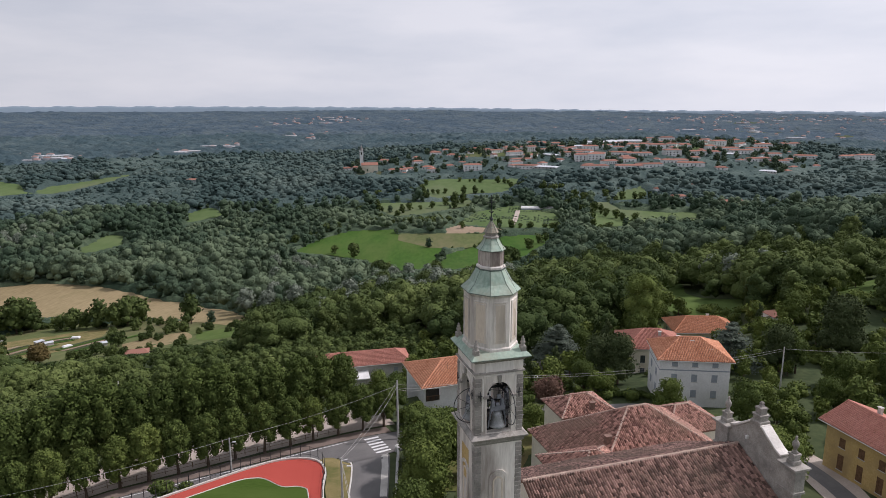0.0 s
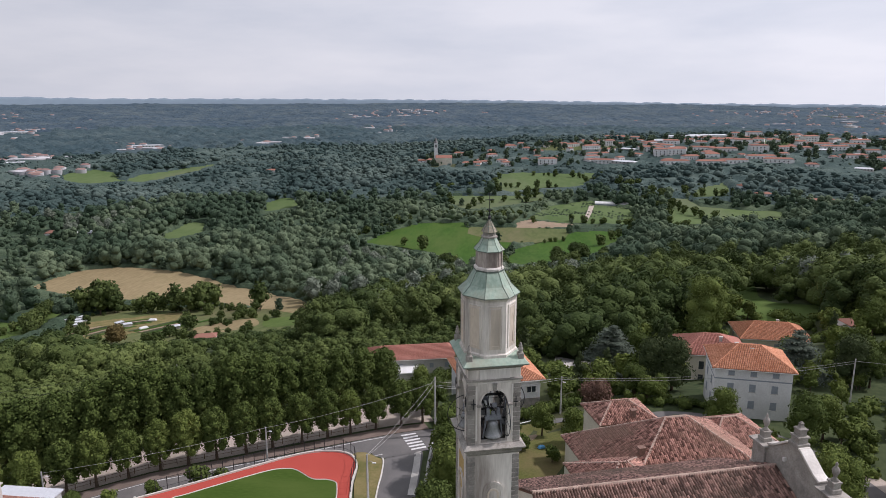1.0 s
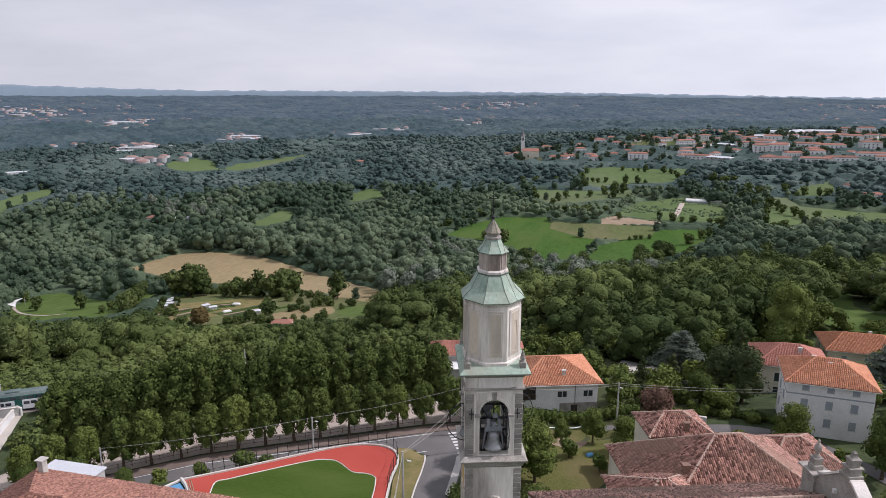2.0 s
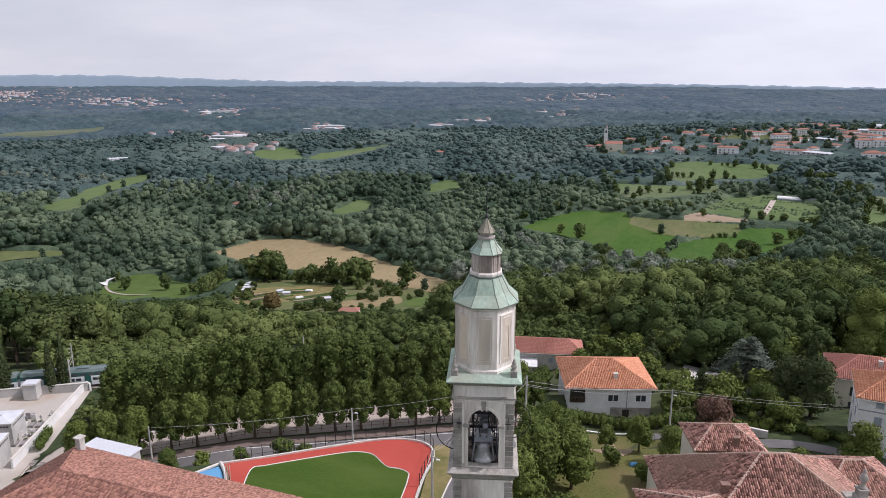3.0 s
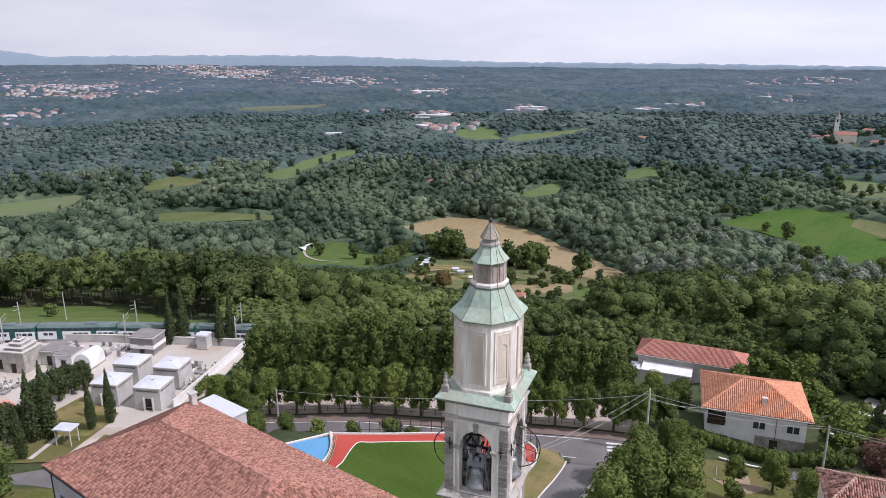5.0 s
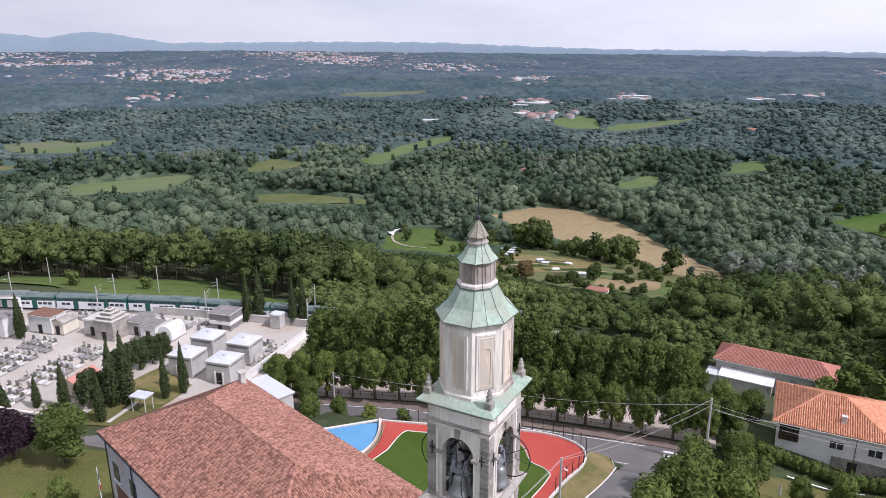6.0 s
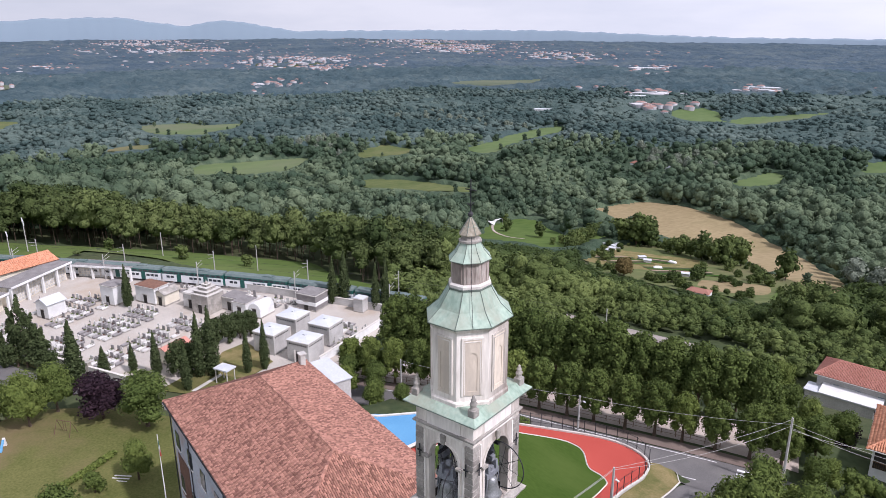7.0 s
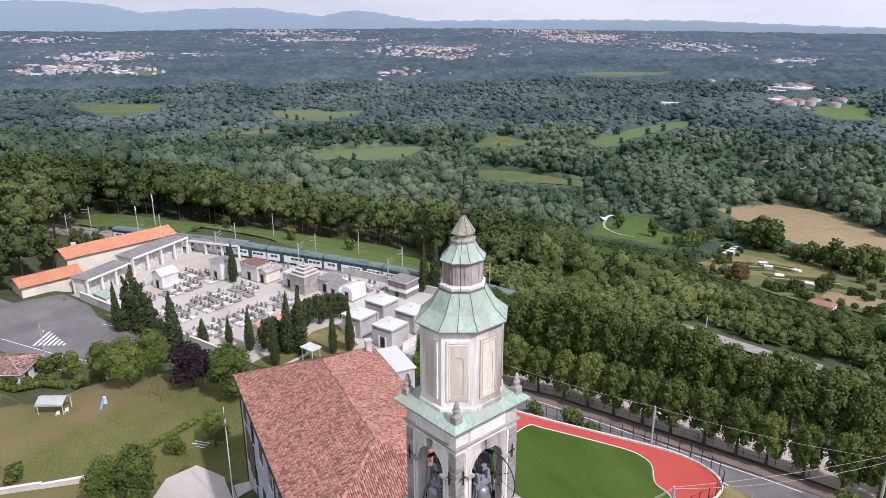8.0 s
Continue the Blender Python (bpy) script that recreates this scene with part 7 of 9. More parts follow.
def wall_run(name, label, pts, h, t, mat, cap="kerb", base=None):
    w = thing(name, pose(0, 0, 0), label, "wall")
    bm, cb = bmesh.new(), bmesh.new()
    for a, b in zip(pts, pts[1:]):
        k = max(1, int(math.dist(a, b) / 4))
        for i in range(k):
            xa, ya = a[0] + (b[0] - a[0]) * i / k, a[1] + (b[1] - a[1]) * i / k
            xb, yb = a[0] + (b[0] - a[0]) * (i + 1) / k, a[1] + (b[1] - a[1]) * (i + 1) / k
            zz = float(ground_z((xa + xb) / 2, (ya + yb) / 2)) if base is None else base
            an = math.degrees(math.atan2(yb - ya, xb - xa))
            add_box(bm, (xa + xb) / 2, (ya + yb) / 2, zz - 1.0, math.dist((xa, ya), (xb, yb)) + 0.03, t, h + 1.0, an)
            add_box(cb, (xa + xb) / 2, (ya + yb) / 2, zz + h, math.dist((xa, ya), (xb, yb)) + 0.03, t + 0.12, 0.1, an)
    part("wall", bm, M[mat], w)
    part("coping", cb, M[cap], w)
    return w


wall_run("cemetery_wall", "grey rendered cemetery wall with stone coping", [sq(s, q) for s, q in NORTH], 1.9, 0.35, "grey")
wall_run("cemetery_wall", "white rendered cemetery wall beside the path", [sq(-37.5, 145), (-103.0, 111.0), (-95.9, 96.0), (-89.8, 83.2)], 1.7, 0.35, "white", base=CZ)
wall_run("cemetery_wall", "low grey cemetery wall along the road", [sq(-119, 90), sq(-104, 90.6), sq(-78, 91.6), sq(-62, 92.4)], 2.0, 0.4, "grey")
for s in (-78, -81.5):
    pil = thing("gate_pillar", at(s, 91.8), "carved grey stone gate pillar of the cemetery", "pillar", "gate pillars")
    part("pillar", box(0.9, 0.9, 2.8, 0.04), M["plainstone"], pil)
    part("cap", box(1.15, 1.15, 0.25, 0.04, z0=2.8), M["plainstone"], pil)


def mausoleum(s, q):
    t = thing("mausoleum", at(s, q), "square pale stone mausoleum with a white metal hip roof", "mausoleum", "mausoleums")
    part("wall", box(5.4, 5.2, 4.3, 0.03), M["grey"], t)
    part("cornice", box(5.7, 5.5, 0.3, 0.04, z0=4.3), M["concrete"], t)
    part("roof", box(5.5, 5.3, 0.5, 0.0, z0=4.6, top=0.12), M["metalroof"], t)
    part("roof_lantern", box(0.7, 0.7, 0.25, 0.02, z0=5.05), M["metalroof"], t)
    for k in range(4):
        for i in range(9):
            part("vent", box(0.26, 0.06, 0.26, 0, z0=3.75, cx=-2.0 + 0.5 * i, cy=-(2.6 if k % 2 == 0 else 2.7) - 0.01), M["dark"], t, m=pose(0, 0, 0, 0, 0, 90 * k))
    part("doorway", box(1.5, 0.12, 2.4, 0.02, cy=-2.58, cx=0.3), M["dark"], t)
    part("door_frame", box(0.16, 0.5, 2.7, 0.02, cy=-2.85, cx=-0.6), M["concrete"], t)
    part("door_frame", box(0.16, 0.5, 2.7, 0.02, cy=-2.85, cx=1.2), M["concrete"], t)
    part("railing", tube([(-2.4, -3.2, 0.9), (2.4, -3.2, 0.9)], 0.03, 4), M["steel"], t)


for x, y in ((-94.5, 82.4), (-102.5, 78.4), (-107.6, 85.6), (-99.6, 89.6)):
    mausoleum(CS * x + SN * y, -SN * x + CS * y)


def chapel(s, q, w, d, h, label, wall="white", roof="flat", turn=0.0, roofmat="darkroof", door=True):
    c = thing("grave_chapel", at(s, q, CZ, turn), label, "chapel")
    part("wall", box(w, d, h, 0.03), M[wall], c)
    part("plinth", box(w + 0.12, d + 0.12, 0.4, 0.02), M["plainstone"], c)
    if roof == "flat":
        part("cornice", box(w + 0.4, d + 0.4, 0.22, 0.03, z0=h), M["concrete"], c)
        part("roof", box(w + 0.1, d + 0.1, 0.14, 0.02, z0=h + 0.22), M[roofmat], c)
    elif roof == "gable":
        rb = bmesh.new()
        for sx in (-1, 1):
            a = [(sx * (w / 2 + 0.3), -d / 2 - 0.3, h), (sx * (w / 2 + 0.3), d / 2 + 0.3, h), (0, d / 2 + 0.3, h + w * 0.32), (0, -d / 2 - 0.3, h + w * 0.32)]
            vs = [rb.verts.new(p) for p in a] + [rb.verts.new((p[0], p[1], p[2] + 0.15)) for p in a]
            for f in ((0, 1, 2, 3), (7, 6, 5, 4), (0, 4, 5, 1), (1, 5, 6, 2), (2, 6, 7, 3), (3, 7, 4, 0)):
                rb.faces.new([vs[i] for i in f])
        bmesh.ops.recalc_face_normals(rb, faces=rb.faces[:])
        part("roof", rb, M[roofmat], c)
        gb = prism([(-w / 2, 0), (w / 2, 0), (0, w * 0.3)], -d / 2, d / 2)
        part("pediment", gb, M[wall], c, m=Matrix.Translation((0, 0, h)) @ Matrix.Rotation(math.pi / 2, 4, "X"))
        part("cross", box(0.12, 0.12, 0.8, 0.0, z0=h + w * 0.32, cy=-d / 2), M["plainstone"], c)
    elif roof == "vault":
        vb = bmesh.new()
        n = 10
        a = [vb.verts.new((w / 2 * math.cos(math.pi * i / n), -d / 2, h + w / 2 * math.sin(math.pi * i / n))) for i in range(n + 1)]
        b = [vb.verts.new((w / 2 * math.cos(math.pi * i / n), d / 2, h + w / 2 * math.sin(math.pi * i / n))) for i in range(n + 1)]
        for i in range(n):
            vb.faces.new((a[i], a[i + 1], b[i + 1], b[i])).smooth = True
        vb.faces.new(a[::-1])
        vb.faces.new(b)
        part("vault", vb, M["white"], c)
    elif roof == "tiers":
        z = h
        for k, (sc, dz) in enumerate(((1.08, 0.25), (0.8, 0.55), (0.88, 0.15), (0.55, 0.6), (0.62, 0.12), (0.3, 0.5), (0.36, 0.1))):
            part("roof_tier", box(w * sc, d * sc, dz, 0.03, z0=z), M["plainstone" if k % 2 else "concrete"], c)
            z += dz
        part("roof_tier", lathe([(0.5, z), (0.5, z + 0.2), (0.15, z + 0.6), (0.1, z + 0.9)], 8), M["plainstone"], c)
    if door:
        part("door", box(1.1, 0.1, 2.1, 0.01, cy=-d / 2 - 0.02, z0=0.1), M["dark"], c)
        part("door_frame", box(1.6, 0.14, 0.2, 0.01, cy=-d / 2 - 0.03, z0=2.25), M["plainstone"], c)
    return c


chapel(-112.4, 108.5, 4.2, 4.6, 3.6, "white temple-fronted grave chapel", "white", "gable", 0, "metalroof")
chapel(-106.0, 121.0, 4.6, 4.2, 4.8, "tall white grave chapel with a flat dark roof", "white", "flat")
chapel(-98.5, 126.0, 6.6, 4.6, 4.2, "long white grave chapel behind a cypress", "white", "flat", 0, "roofbase")
chapel(-94.0, 126.5, 3.2, 4.6, 3.0, "small pinkish grave chapel with a gable roof", "cream", "gable", 0, "plainstone")
chapel(-81.5, 127.5, 5.2, 5.4, 4.6, "stone grave chapel with a stepped roof and dark door", "plainstone", "tiers")
chapel(-86.0, 128.5, 4.6, 4.6, 3.6, "grey grave chapel with a bluish glass front", "grey", "flat", 0, "concrete")
chapel(-76.6, 131.5, 4.6, 4.4, 3.2, "low grey grave chapel with a dark flat roof", "grey", "flat")
chapel(-72.2, 130.0, 4.0, 4.2, 3.2, "low white grave chapel with a dark flat roof", "white", "flat")
chapel(-68.2, 131.0, 3.6, 5.0, 1.8, "white barrel-vaulted grave chapel", "white", "vault")
kiosk = chapel(-60.0, 143.0 - 3.0, 5.6, 5.0, 4.0, "modern dark kiosk with a flat roof and white band", "darkroof", "flat")
part("white_band", box(5.75, 5.15, 0.9, 0.02, z0=1.5), M["white"], kiosk)
chapel(-48.0, 143.0, 2.6, 2.4, 3.4, "small white kiosk near the cypresses", "grey", "flat", 0, "metalroof", False)
chapel(-104.0, 94.0 + 2.5, 2.0, 2.0, 1.8, "low stone tomb near the gate", "plainstone", "flat", 0, "plainstone", False)
chapel(-68.5, 104.5, 3.0, 6.0, 2.8, "cream outbuilding with a red tiled roof among conifers", "cream", "gable", 0, "tile_red", False)
ek = thing("entrance_canopy", at(-52.0, 101.5), "white flat entrance canopy on posts", "canopy")
part("roof", box(3.4, 2.6, 0.3, 0.03, z0=3.0), M["metalroof"], ek)
for dx in (-1.4, 1.4):
    for dy in (-1.0, 1.0):
        part("post", box(0.15, 0.15, 3.0, 0, cx=dx, cy=dy), M["concrete"], ek)


def columbarium(s0, q0, s1, q1, depth, h, label, roofmat="darkroof"):
    """A row of burial niches from one plan point to another; the open front lies to the left of the run."""
    a, b = Vector(sq(s0, q0)), Vector(sq(s1, q1))
    L = (b - a).length
    an = math.degrees(math.atan2(b.y - a.y, b.x - a.x))
    c = thing("columbarium", pose(a.x, a.y, CZ, 0, 0, an), label, "columbarium")
    part("back_wall", box(L, 0.4, h, 0.02, cx=L / 2, cy=depth - 0.2), M["white"], c)
    part("niche_wall", box(L - 0.4, depth - 1.6, h - 0.1, 0.02, cx=L / 2, cy=depth / 2 + 0.8), M["cream"], c)
    part("roof", box(L + 0.5, depth + 0.7, 0.28, 0.03, z0=h, cx=L / 2, cy=depth / 2), M[roofmat], c)
    part("fascia", box(L + 0.6, 0.14, 0.55, 0.02, z0=h - 0.2, cx=L / 2, cy=-0.4), M["white"], c)
    n = max(2, int(L / 4.2))
    for i in range(n + 1):
        part("pillar", box(0.45, 0.6, h, 0.02, cx=L * i / n, cy=0.1), M["white"], c)
    me = bpy.data.meshes.new("niche_slab")
    sb = box(0.62, 0.06, 0.6, 0.0)
    sb.to_mesh(me)
    sb.free()
    me.materials.append(M["marble"])
    rows = int((h - 0.4) / 0.75)
    for i in range(int((L - 0.8) / 0.8)):
        for k in range(rows):
            part("niche_slab", me, None, c, m=pose(0.7 + 0.8 * i, 1.56, 0.3 + 0.75 * k))


columbarium(-121.0, 93.0, -124.6, 106.0, 5.0, 4.2, "white columbarium with a weathered flat roof")
columbarium(-125.2, 107.5, -130.0, 127.0, 5.5, 5.0, "white columbarium with rows of niches")
columbarium(-130.5, 128.0, -114.5, 133.0, 4.5, 3.8, "grey columbarium in the corner by the railway")

big = thing("store_building", at(-140.5, 112.0, CZ, 84.0), "long cream building with an orange tiled roof", "building")
part("wall", box(30.0, 9.0, 5.4, 0.03), M["cream"], big)
sl, ln = hip_slopes(30.0, 9.0, 5.4, 1.7, 0.5, 0)
tiled_roof(big, sl, ln, M["tile_new"], 0.34, 0.45, 31)
part("chimney", box(1.2, 0.8, 1.6, 0.03, z0=6.2, cx=-11.0, cy=1.0), M["concrete"], big)
low = thing("store_building", at(-131.5, 88.5, CZ, 84.0), "low cream building with an orange tiled roof", "building")
part("wall", box(14.0, 7.0, 4.2, 0.03), M["cream"], low)
sl, ln = hip_slopes(14.0, 7.0, 4.2, 1.4, 0.5, 0)
tiled_roof(low, sl, ln, M["tile_new"], 0.34, 0.45, 32)
shed = thing("shed", at(-113.5, 93.5, CZ + 0.1), "small white shed with a pale green roof", "shed")
part("wall", box(6.0, 3.4, 2.3, 0.02), M["white"], shed)
part("roof", box(6.4, 3.8, 0.15, 0.02, z0=2.3), M["copper"], shed)
for i in range(4):
    part("panel_joint", box(0.06, 0.05, 2.2, 0, cx=-2.4 + 1.6 * i, cy=-1.72), M["grey"], shed)
for k in range(2):
    bn = thing("waste_bin", at(-122.0 - 2.2 * k, 83.8 + 0.4 * k, CZ + 0.2), "dark green wheeled waste container", "waste container", "waste containers")
    part("body", box(1.5, 1.0, 1.1, 0.05), M["train_green"], bn)
    part("lid", box(1.55, 1.05, 0.18, 0.05, z0=1.1, top=0.8), M["train_green"], bn)

tagged(drape("cemetery_lawn", [(-106.8, 69.0), (-108.6, 75.0), (-96.4, 76.0), (-92.5, 69.0), (-96.5, 65.5), (-102.5, 65.6)], 0.24, 3, M["drygrass"]), "dry sloping grass plot below the yews", "lawn")
# graves: slab, headstone and flowers
random.seed(11)
graves = []
for k in range(6):
    g = thing("grave", Matrix(), ("pale marble grave with a low headstone", "dark granite grave with a headstone and flowers", "grey stone grave with a lantern", "white marble grave with a cross", "weathered stone grave with shrubs", "polished granite grave with a pale slab")[k], "grave", "graves of the cemetery")
    mat = M["marble"] if k % 2 == 0 else M["granite"]
    sl_ = box(0.95, 2.0, 0.28, 0.02)
    add_box(sl_, 0, 0.02, 0.28, 0.8, 1.8, 0.1, 0, 0.96)
    part("slab", sl_, mat, g)
    hs_ = box(0.85, 0.16, 0.95 + 0.1 * k, 0.03, z0=0.2, cy=0.95)
    if k == 3:
        hs_ = box(0.18, 0.16, 1.5, 0.02, z0=0.2, cy=0.95)
        add_box(hs_, 0, 0.95, 1.15, 0.7, 0.16, 0.18)
    part("headstone", hs_, M["granite"] if k in (1, 2, 4) else M["marble"], g)
    rng_ = np.random.default_rng(500 + k)
    lb = [(0.2, 0.55, 0.5, 0.28, 0.24), (-0.2, 0.6, 0.45, 0.2, 0.2)]
    fv, ff = leaf_cards(rng_, lb, 40, 0.16)
    fm = M["redbrown"] if k in (1, 4) else M["leaf"]
    part("bouquet", mesh_np("bouquet", fv, ff, fm, np.full(len(fv), 0.3)), fm, g)
    graves.append(g)
first = set()
rows = []
for q in (95.2, 97.8, 100.4, 104.6, 107.2, 109.8, 112.4, 116.6, 119.2):
    rows += [(s, q) for s in np.arange(-117, -65, 1.55)]
for q in (134.2, 137.2):
    rows += [(s, q + (s + 90) * 0.10) for s in np.arange(-108, -64, 1.6)]
for q in (124, 127.5, 131, 134.5):
    rows += [(s, q) for s in np.arange(-48, -39, 1.5)]
keepers = []
for s, q in rows:
    gap = any(abs(s - c) < w for c, w in ((-101.5, 1.6), (-86.0, 1.7), (-74.5, 1.2)))
    near = s > -75 and q < 117 and q > 98
    block = (-116 < s < -108 and 104 < q < 112) or (-110 < s < -101 and q > 117.5 and q < 123) or (s > -76 and q < 99 and s < -64)
    if not (gap or near or block or random.random() < 0.08):
        keepers.append((s, q))
for s, q in keepers[:300]:
    proto = random.choice(graves)
    m = at(s + random.uniform(-0.15, 0.15), q + random.uniform(-0.2, 0.2), CZ + 0.12, random.uniform(-3, 3) + (180 if int(q * 10) % 2 else 0))
    if proto.name not in first:
        first.add(proto.name)
        proto.matrix_basis = m
    else:
        copy_thing(proto, m)

# the smaller graves between the rows, too many to pick apart
more = bmesh.new()
for s, q in keepers[300:]:
    x, y = sq(s, q)
    add_box(more, x, y, CZ + 0.1, 0.9, 1.9, 0.34, ROT)
    add_box(more, x - SN * 0.85, y + CS * 0.85, CZ + 0.1, 0.8, 0.18, random.uniform(0.7, 1.5), ROT)
tagged(part("small_graves", more, M["marble"]), "rows of small pale stone graves", "graves", kind="stuff")

# ---- railway ----
RAIL = smooth_line([(-228, 7), (-206, 29), (-184, 51), (-162, 71), (-141, 89), (-127, 99.5), (-103, 115.5), (-72, 133)], 8)
tagged(strip("track_bed", RAIL, 8.5, 0.12, M["ballast"]), "stone ballast of the railway", "railway")
RZ0 = -11.4
rails = thing("railway_track", pose(0, 0, 0), "two steel railway tracks on ballast", "railway")


def offset_line(line, off):
    out = ribbon(line, 2 * abs(off))
    n = len(line)
    return out[n:][::-1] if off > 0 else out[:n]


for off in (-3.0, -1.5, 1.5, 3.0):
    part("rail", tube([(x, y, RZ0 + 0.3) for x, y in offset_line(RAIL, off)], 0.07, 4), M["steel"], rails)


def along(line, d):
    for a, b in zip(line, line[1:]):
        L = math.dist(a, b)
        if d <= L:
            k = d / L
            return a[0] + (b[0] - a[0]) * k, a[1] + (b[1] - a[1]) * k, math.degrees(math.atan2(b[1] - a[1], b[0] - a[0]))
        d -= L
    return (*line[-1], 40)


TL = offset_line(RAIL, -2.25)
CAR = 18.6


def carriage(d, cab):
    x, y, an = along(TL, d)
    c = thing("train_carriage", pose(x, y, RZ0 + 0.35, 0, 0, an), "green and white double-deck railway carriage", "train", "carriages of the train")
    L = CAR - 0.7
    sec = [(-1.4, 0.35), (-1.42, 2.45), (-1.36, 3.3), (-1.0, 3.85), (1.0, 3.85), (1.36, 3.3), (1.42, 2.45), (1.4, 0.35)]

    def body(z_lo, z_hi, grow, name, mat, taper=0.0):
        pts = [(yy, zz) for yy, zz in ((-1.4, z_lo), (-1.4, z_hi), (1.4, z_hi), (1.4, z_lo))]
        bm = box(L, 2.8 + grow, z_hi - z_lo, 0.04, z0=z_lo)
        return part(name, bm, mat, c)

    body(0.35, 2.35, 0.0, "lower_body", M["train_white"])
    body(2.35, 3.25, 0.02, "upper_band", M["train_green"])
    rb = bmesh.new()
    add_box(rb, 0, 0, 3.25, L, 2.8, 0.5, 0, 1.0)
    for v in rb.verts:
        if v.co.z > 3.6:
            v.co.y *= 0.72
    part("roof", rb, M["train_roof"], c)
    part("underframe", box(L - 1, 2.3, 0.35, 0.02, z0=0.02), M["iron"], c)
    for sx in (-0.36, 0.36):
        part("bogie", box(3.0, 2.2, 0.5, 0.05, z0=-0.15, cx=sx * L), M["iron"], c)
    for side in (-1, 1):
        for g0 in (-0.40, -0.02, 0.30):
            for i in range(3 if g0 > -0.1 else 2):
                part("window", box(1.0, 0.05, 0.62, 0.02, z0=1.35, cx=g0 * L + 1.25 * i, cy=side * 1.41), M["glass"], c)
        for i in range(11):
            part("window", box(1.2, 0.05, 0.5, 0.02, z0=2.55, cx=-L / 2 + 1.2 + i * 1.55, cy=side * 1.425), M["glass"], c)
        for dx in (-0.22, 0.22):
            part("door", box(1.3, 0.06, 2.0, 0.02, z0=0.4, cx=dx * L, cy=side * 1.41), M["train_green"], c)
    part("roof_unit", box(2.6, 1.5, 0.3, 0.05, z0=3.72, cx=3.0), M["train_roof"], c)
    if cab:
        nose = box(1.6, 2.7, 3.2, 0.25, z0=0.35, cx=cab * (L / 2 - 0.1))
        for v in nose.verts:
            if v.co.x * cab > L / 2 and v.co.z > 2:
                v.co.x -= cab * 0.7
        part("cab", nose, M["train_green"], c)
        part("windscreen", box(0.1, 2.0, 0.9, 0.05, z0=2.1, cx=cab * (L / 2 + 0.45)), M["glass"], c)


d0 = 48.0
for i in range(7):
    carriage(d0 + CAR * i, {0: -1, 3: 1, 4: -1, 6: 1}.get(i, 0))
for d in (22, 50, 78, 106, 134, 160):
    for side in (-1, 1):
        x, y, an = along(offset_line(RAIL, 4.6 * side), d)
        p = thing("catenary_mast", pose(x, y, RZ0, 0, 0, an), "grey steel railway mast with a bracket arm", "mast", "railway masts")
        part("mast", box(0.2, 0.2, 7.2, 0.02), M["pole"], p)
        part("bracket", tube([(0, 0, 6.2), (0, -2.6 * side, 6.9)], 0.05, 4), M["pole"], p)
        part("bracket", tube([(0, 0, 5.4), (0, -2.6 * side, 5.9)], 0.05, 4), M["pole"], p)
for off in (-2.25, 2.25):
    tagged(part("contact_wire", tube([(x, y, RZ0 + 5.8) for x, y in offset_line(RAIL, off)], 0.02, 4), M["iron"]), "dark railway contact wire", "cable", "overhead cables")
for x, y in ((-214, 84), (-178, 104)):
    pole("utility_pole", x, y, float(ground_z(x, y)) + 9.0, float(ground_z(x, y)), "tall utility pole in the railway meadow", None, 0.14)
mastp = pole("radio_mast", -236.0, 46.0, float(ground_z(-236, 46)) + 11, float(ground_z(-236, 46)), "radio mast with white panel aerials", None, 0.16)
top = 11.0
part("crossbar", tube([(-2.4, 0, top - 0.8), (2.4, 0, top - 0.8)], 0.06, 5), M["pole"], mastp)
for dx in (-2.3, -0.8, 0.8, 2.3):
    part("aerial", box(0.3, 0.2, 1.9, 0.03, z0=top - 1.2, cx=dx), M["white"], mastp)

# ---- car park and road beside the cemetery ----
tagged(drape("car_park", [sq(s, q) for s, q in ((-72, 79), (-75.9, 76.6), (-86.8, 71), (-95, 66.4), (-113, 64.6), (-128, 72), (-128, 76), (-124, 88.5), (-112, 88.5), (-104, 86), (-72, 85))], 0.12, 3, M["asphalt"]), "grey asphalt car park in front of the cemetery", "car park")
tri_ = thing("hatched_marking", pose(0, 0, 0), "white hatched triangle painted on the asphalt", "road marking")
pa, pb, pc = Vector((-121.5, 15.3)), Vector((-118.6, 21.6)), Vector((-127.6, 18.0))
for i in range(7):
    k = i / 7
    strip("stripe", [tuple(pa.lerp(pb, k)), tuple(pc.lerp(pb, k))], 0.5, 0.18, M["paint"], tri_)
for a, b in (((-128, 9), (-112, 22)), ((-112, 22), (-104, 32)), ((-124, 4), (-104, 24)), ((-104, 32), (-96, 45)), ((-127, 28), (-122, 33))):
    tagged(strip("road_line", [a, b], 0.18, 0.2, M["paint"]), "white painted lane line", "road marking")
pole("street_lamp_pole", -117.0, 17.5, -3.6, float(ground_z(-117, 17.5)), "tall grey street lamp by the car park", (1.6, 0.6), 0.09)
tagged(drape("verge", [sq(s, q) for s, q in ((-72, 86.5), (-104, 87.5), (-104, 89.5), (-62, 91.5), (-58, 88))], 0.14, 2, M["lawn"]), "dry grass verge below the cemetery wall", "verge")

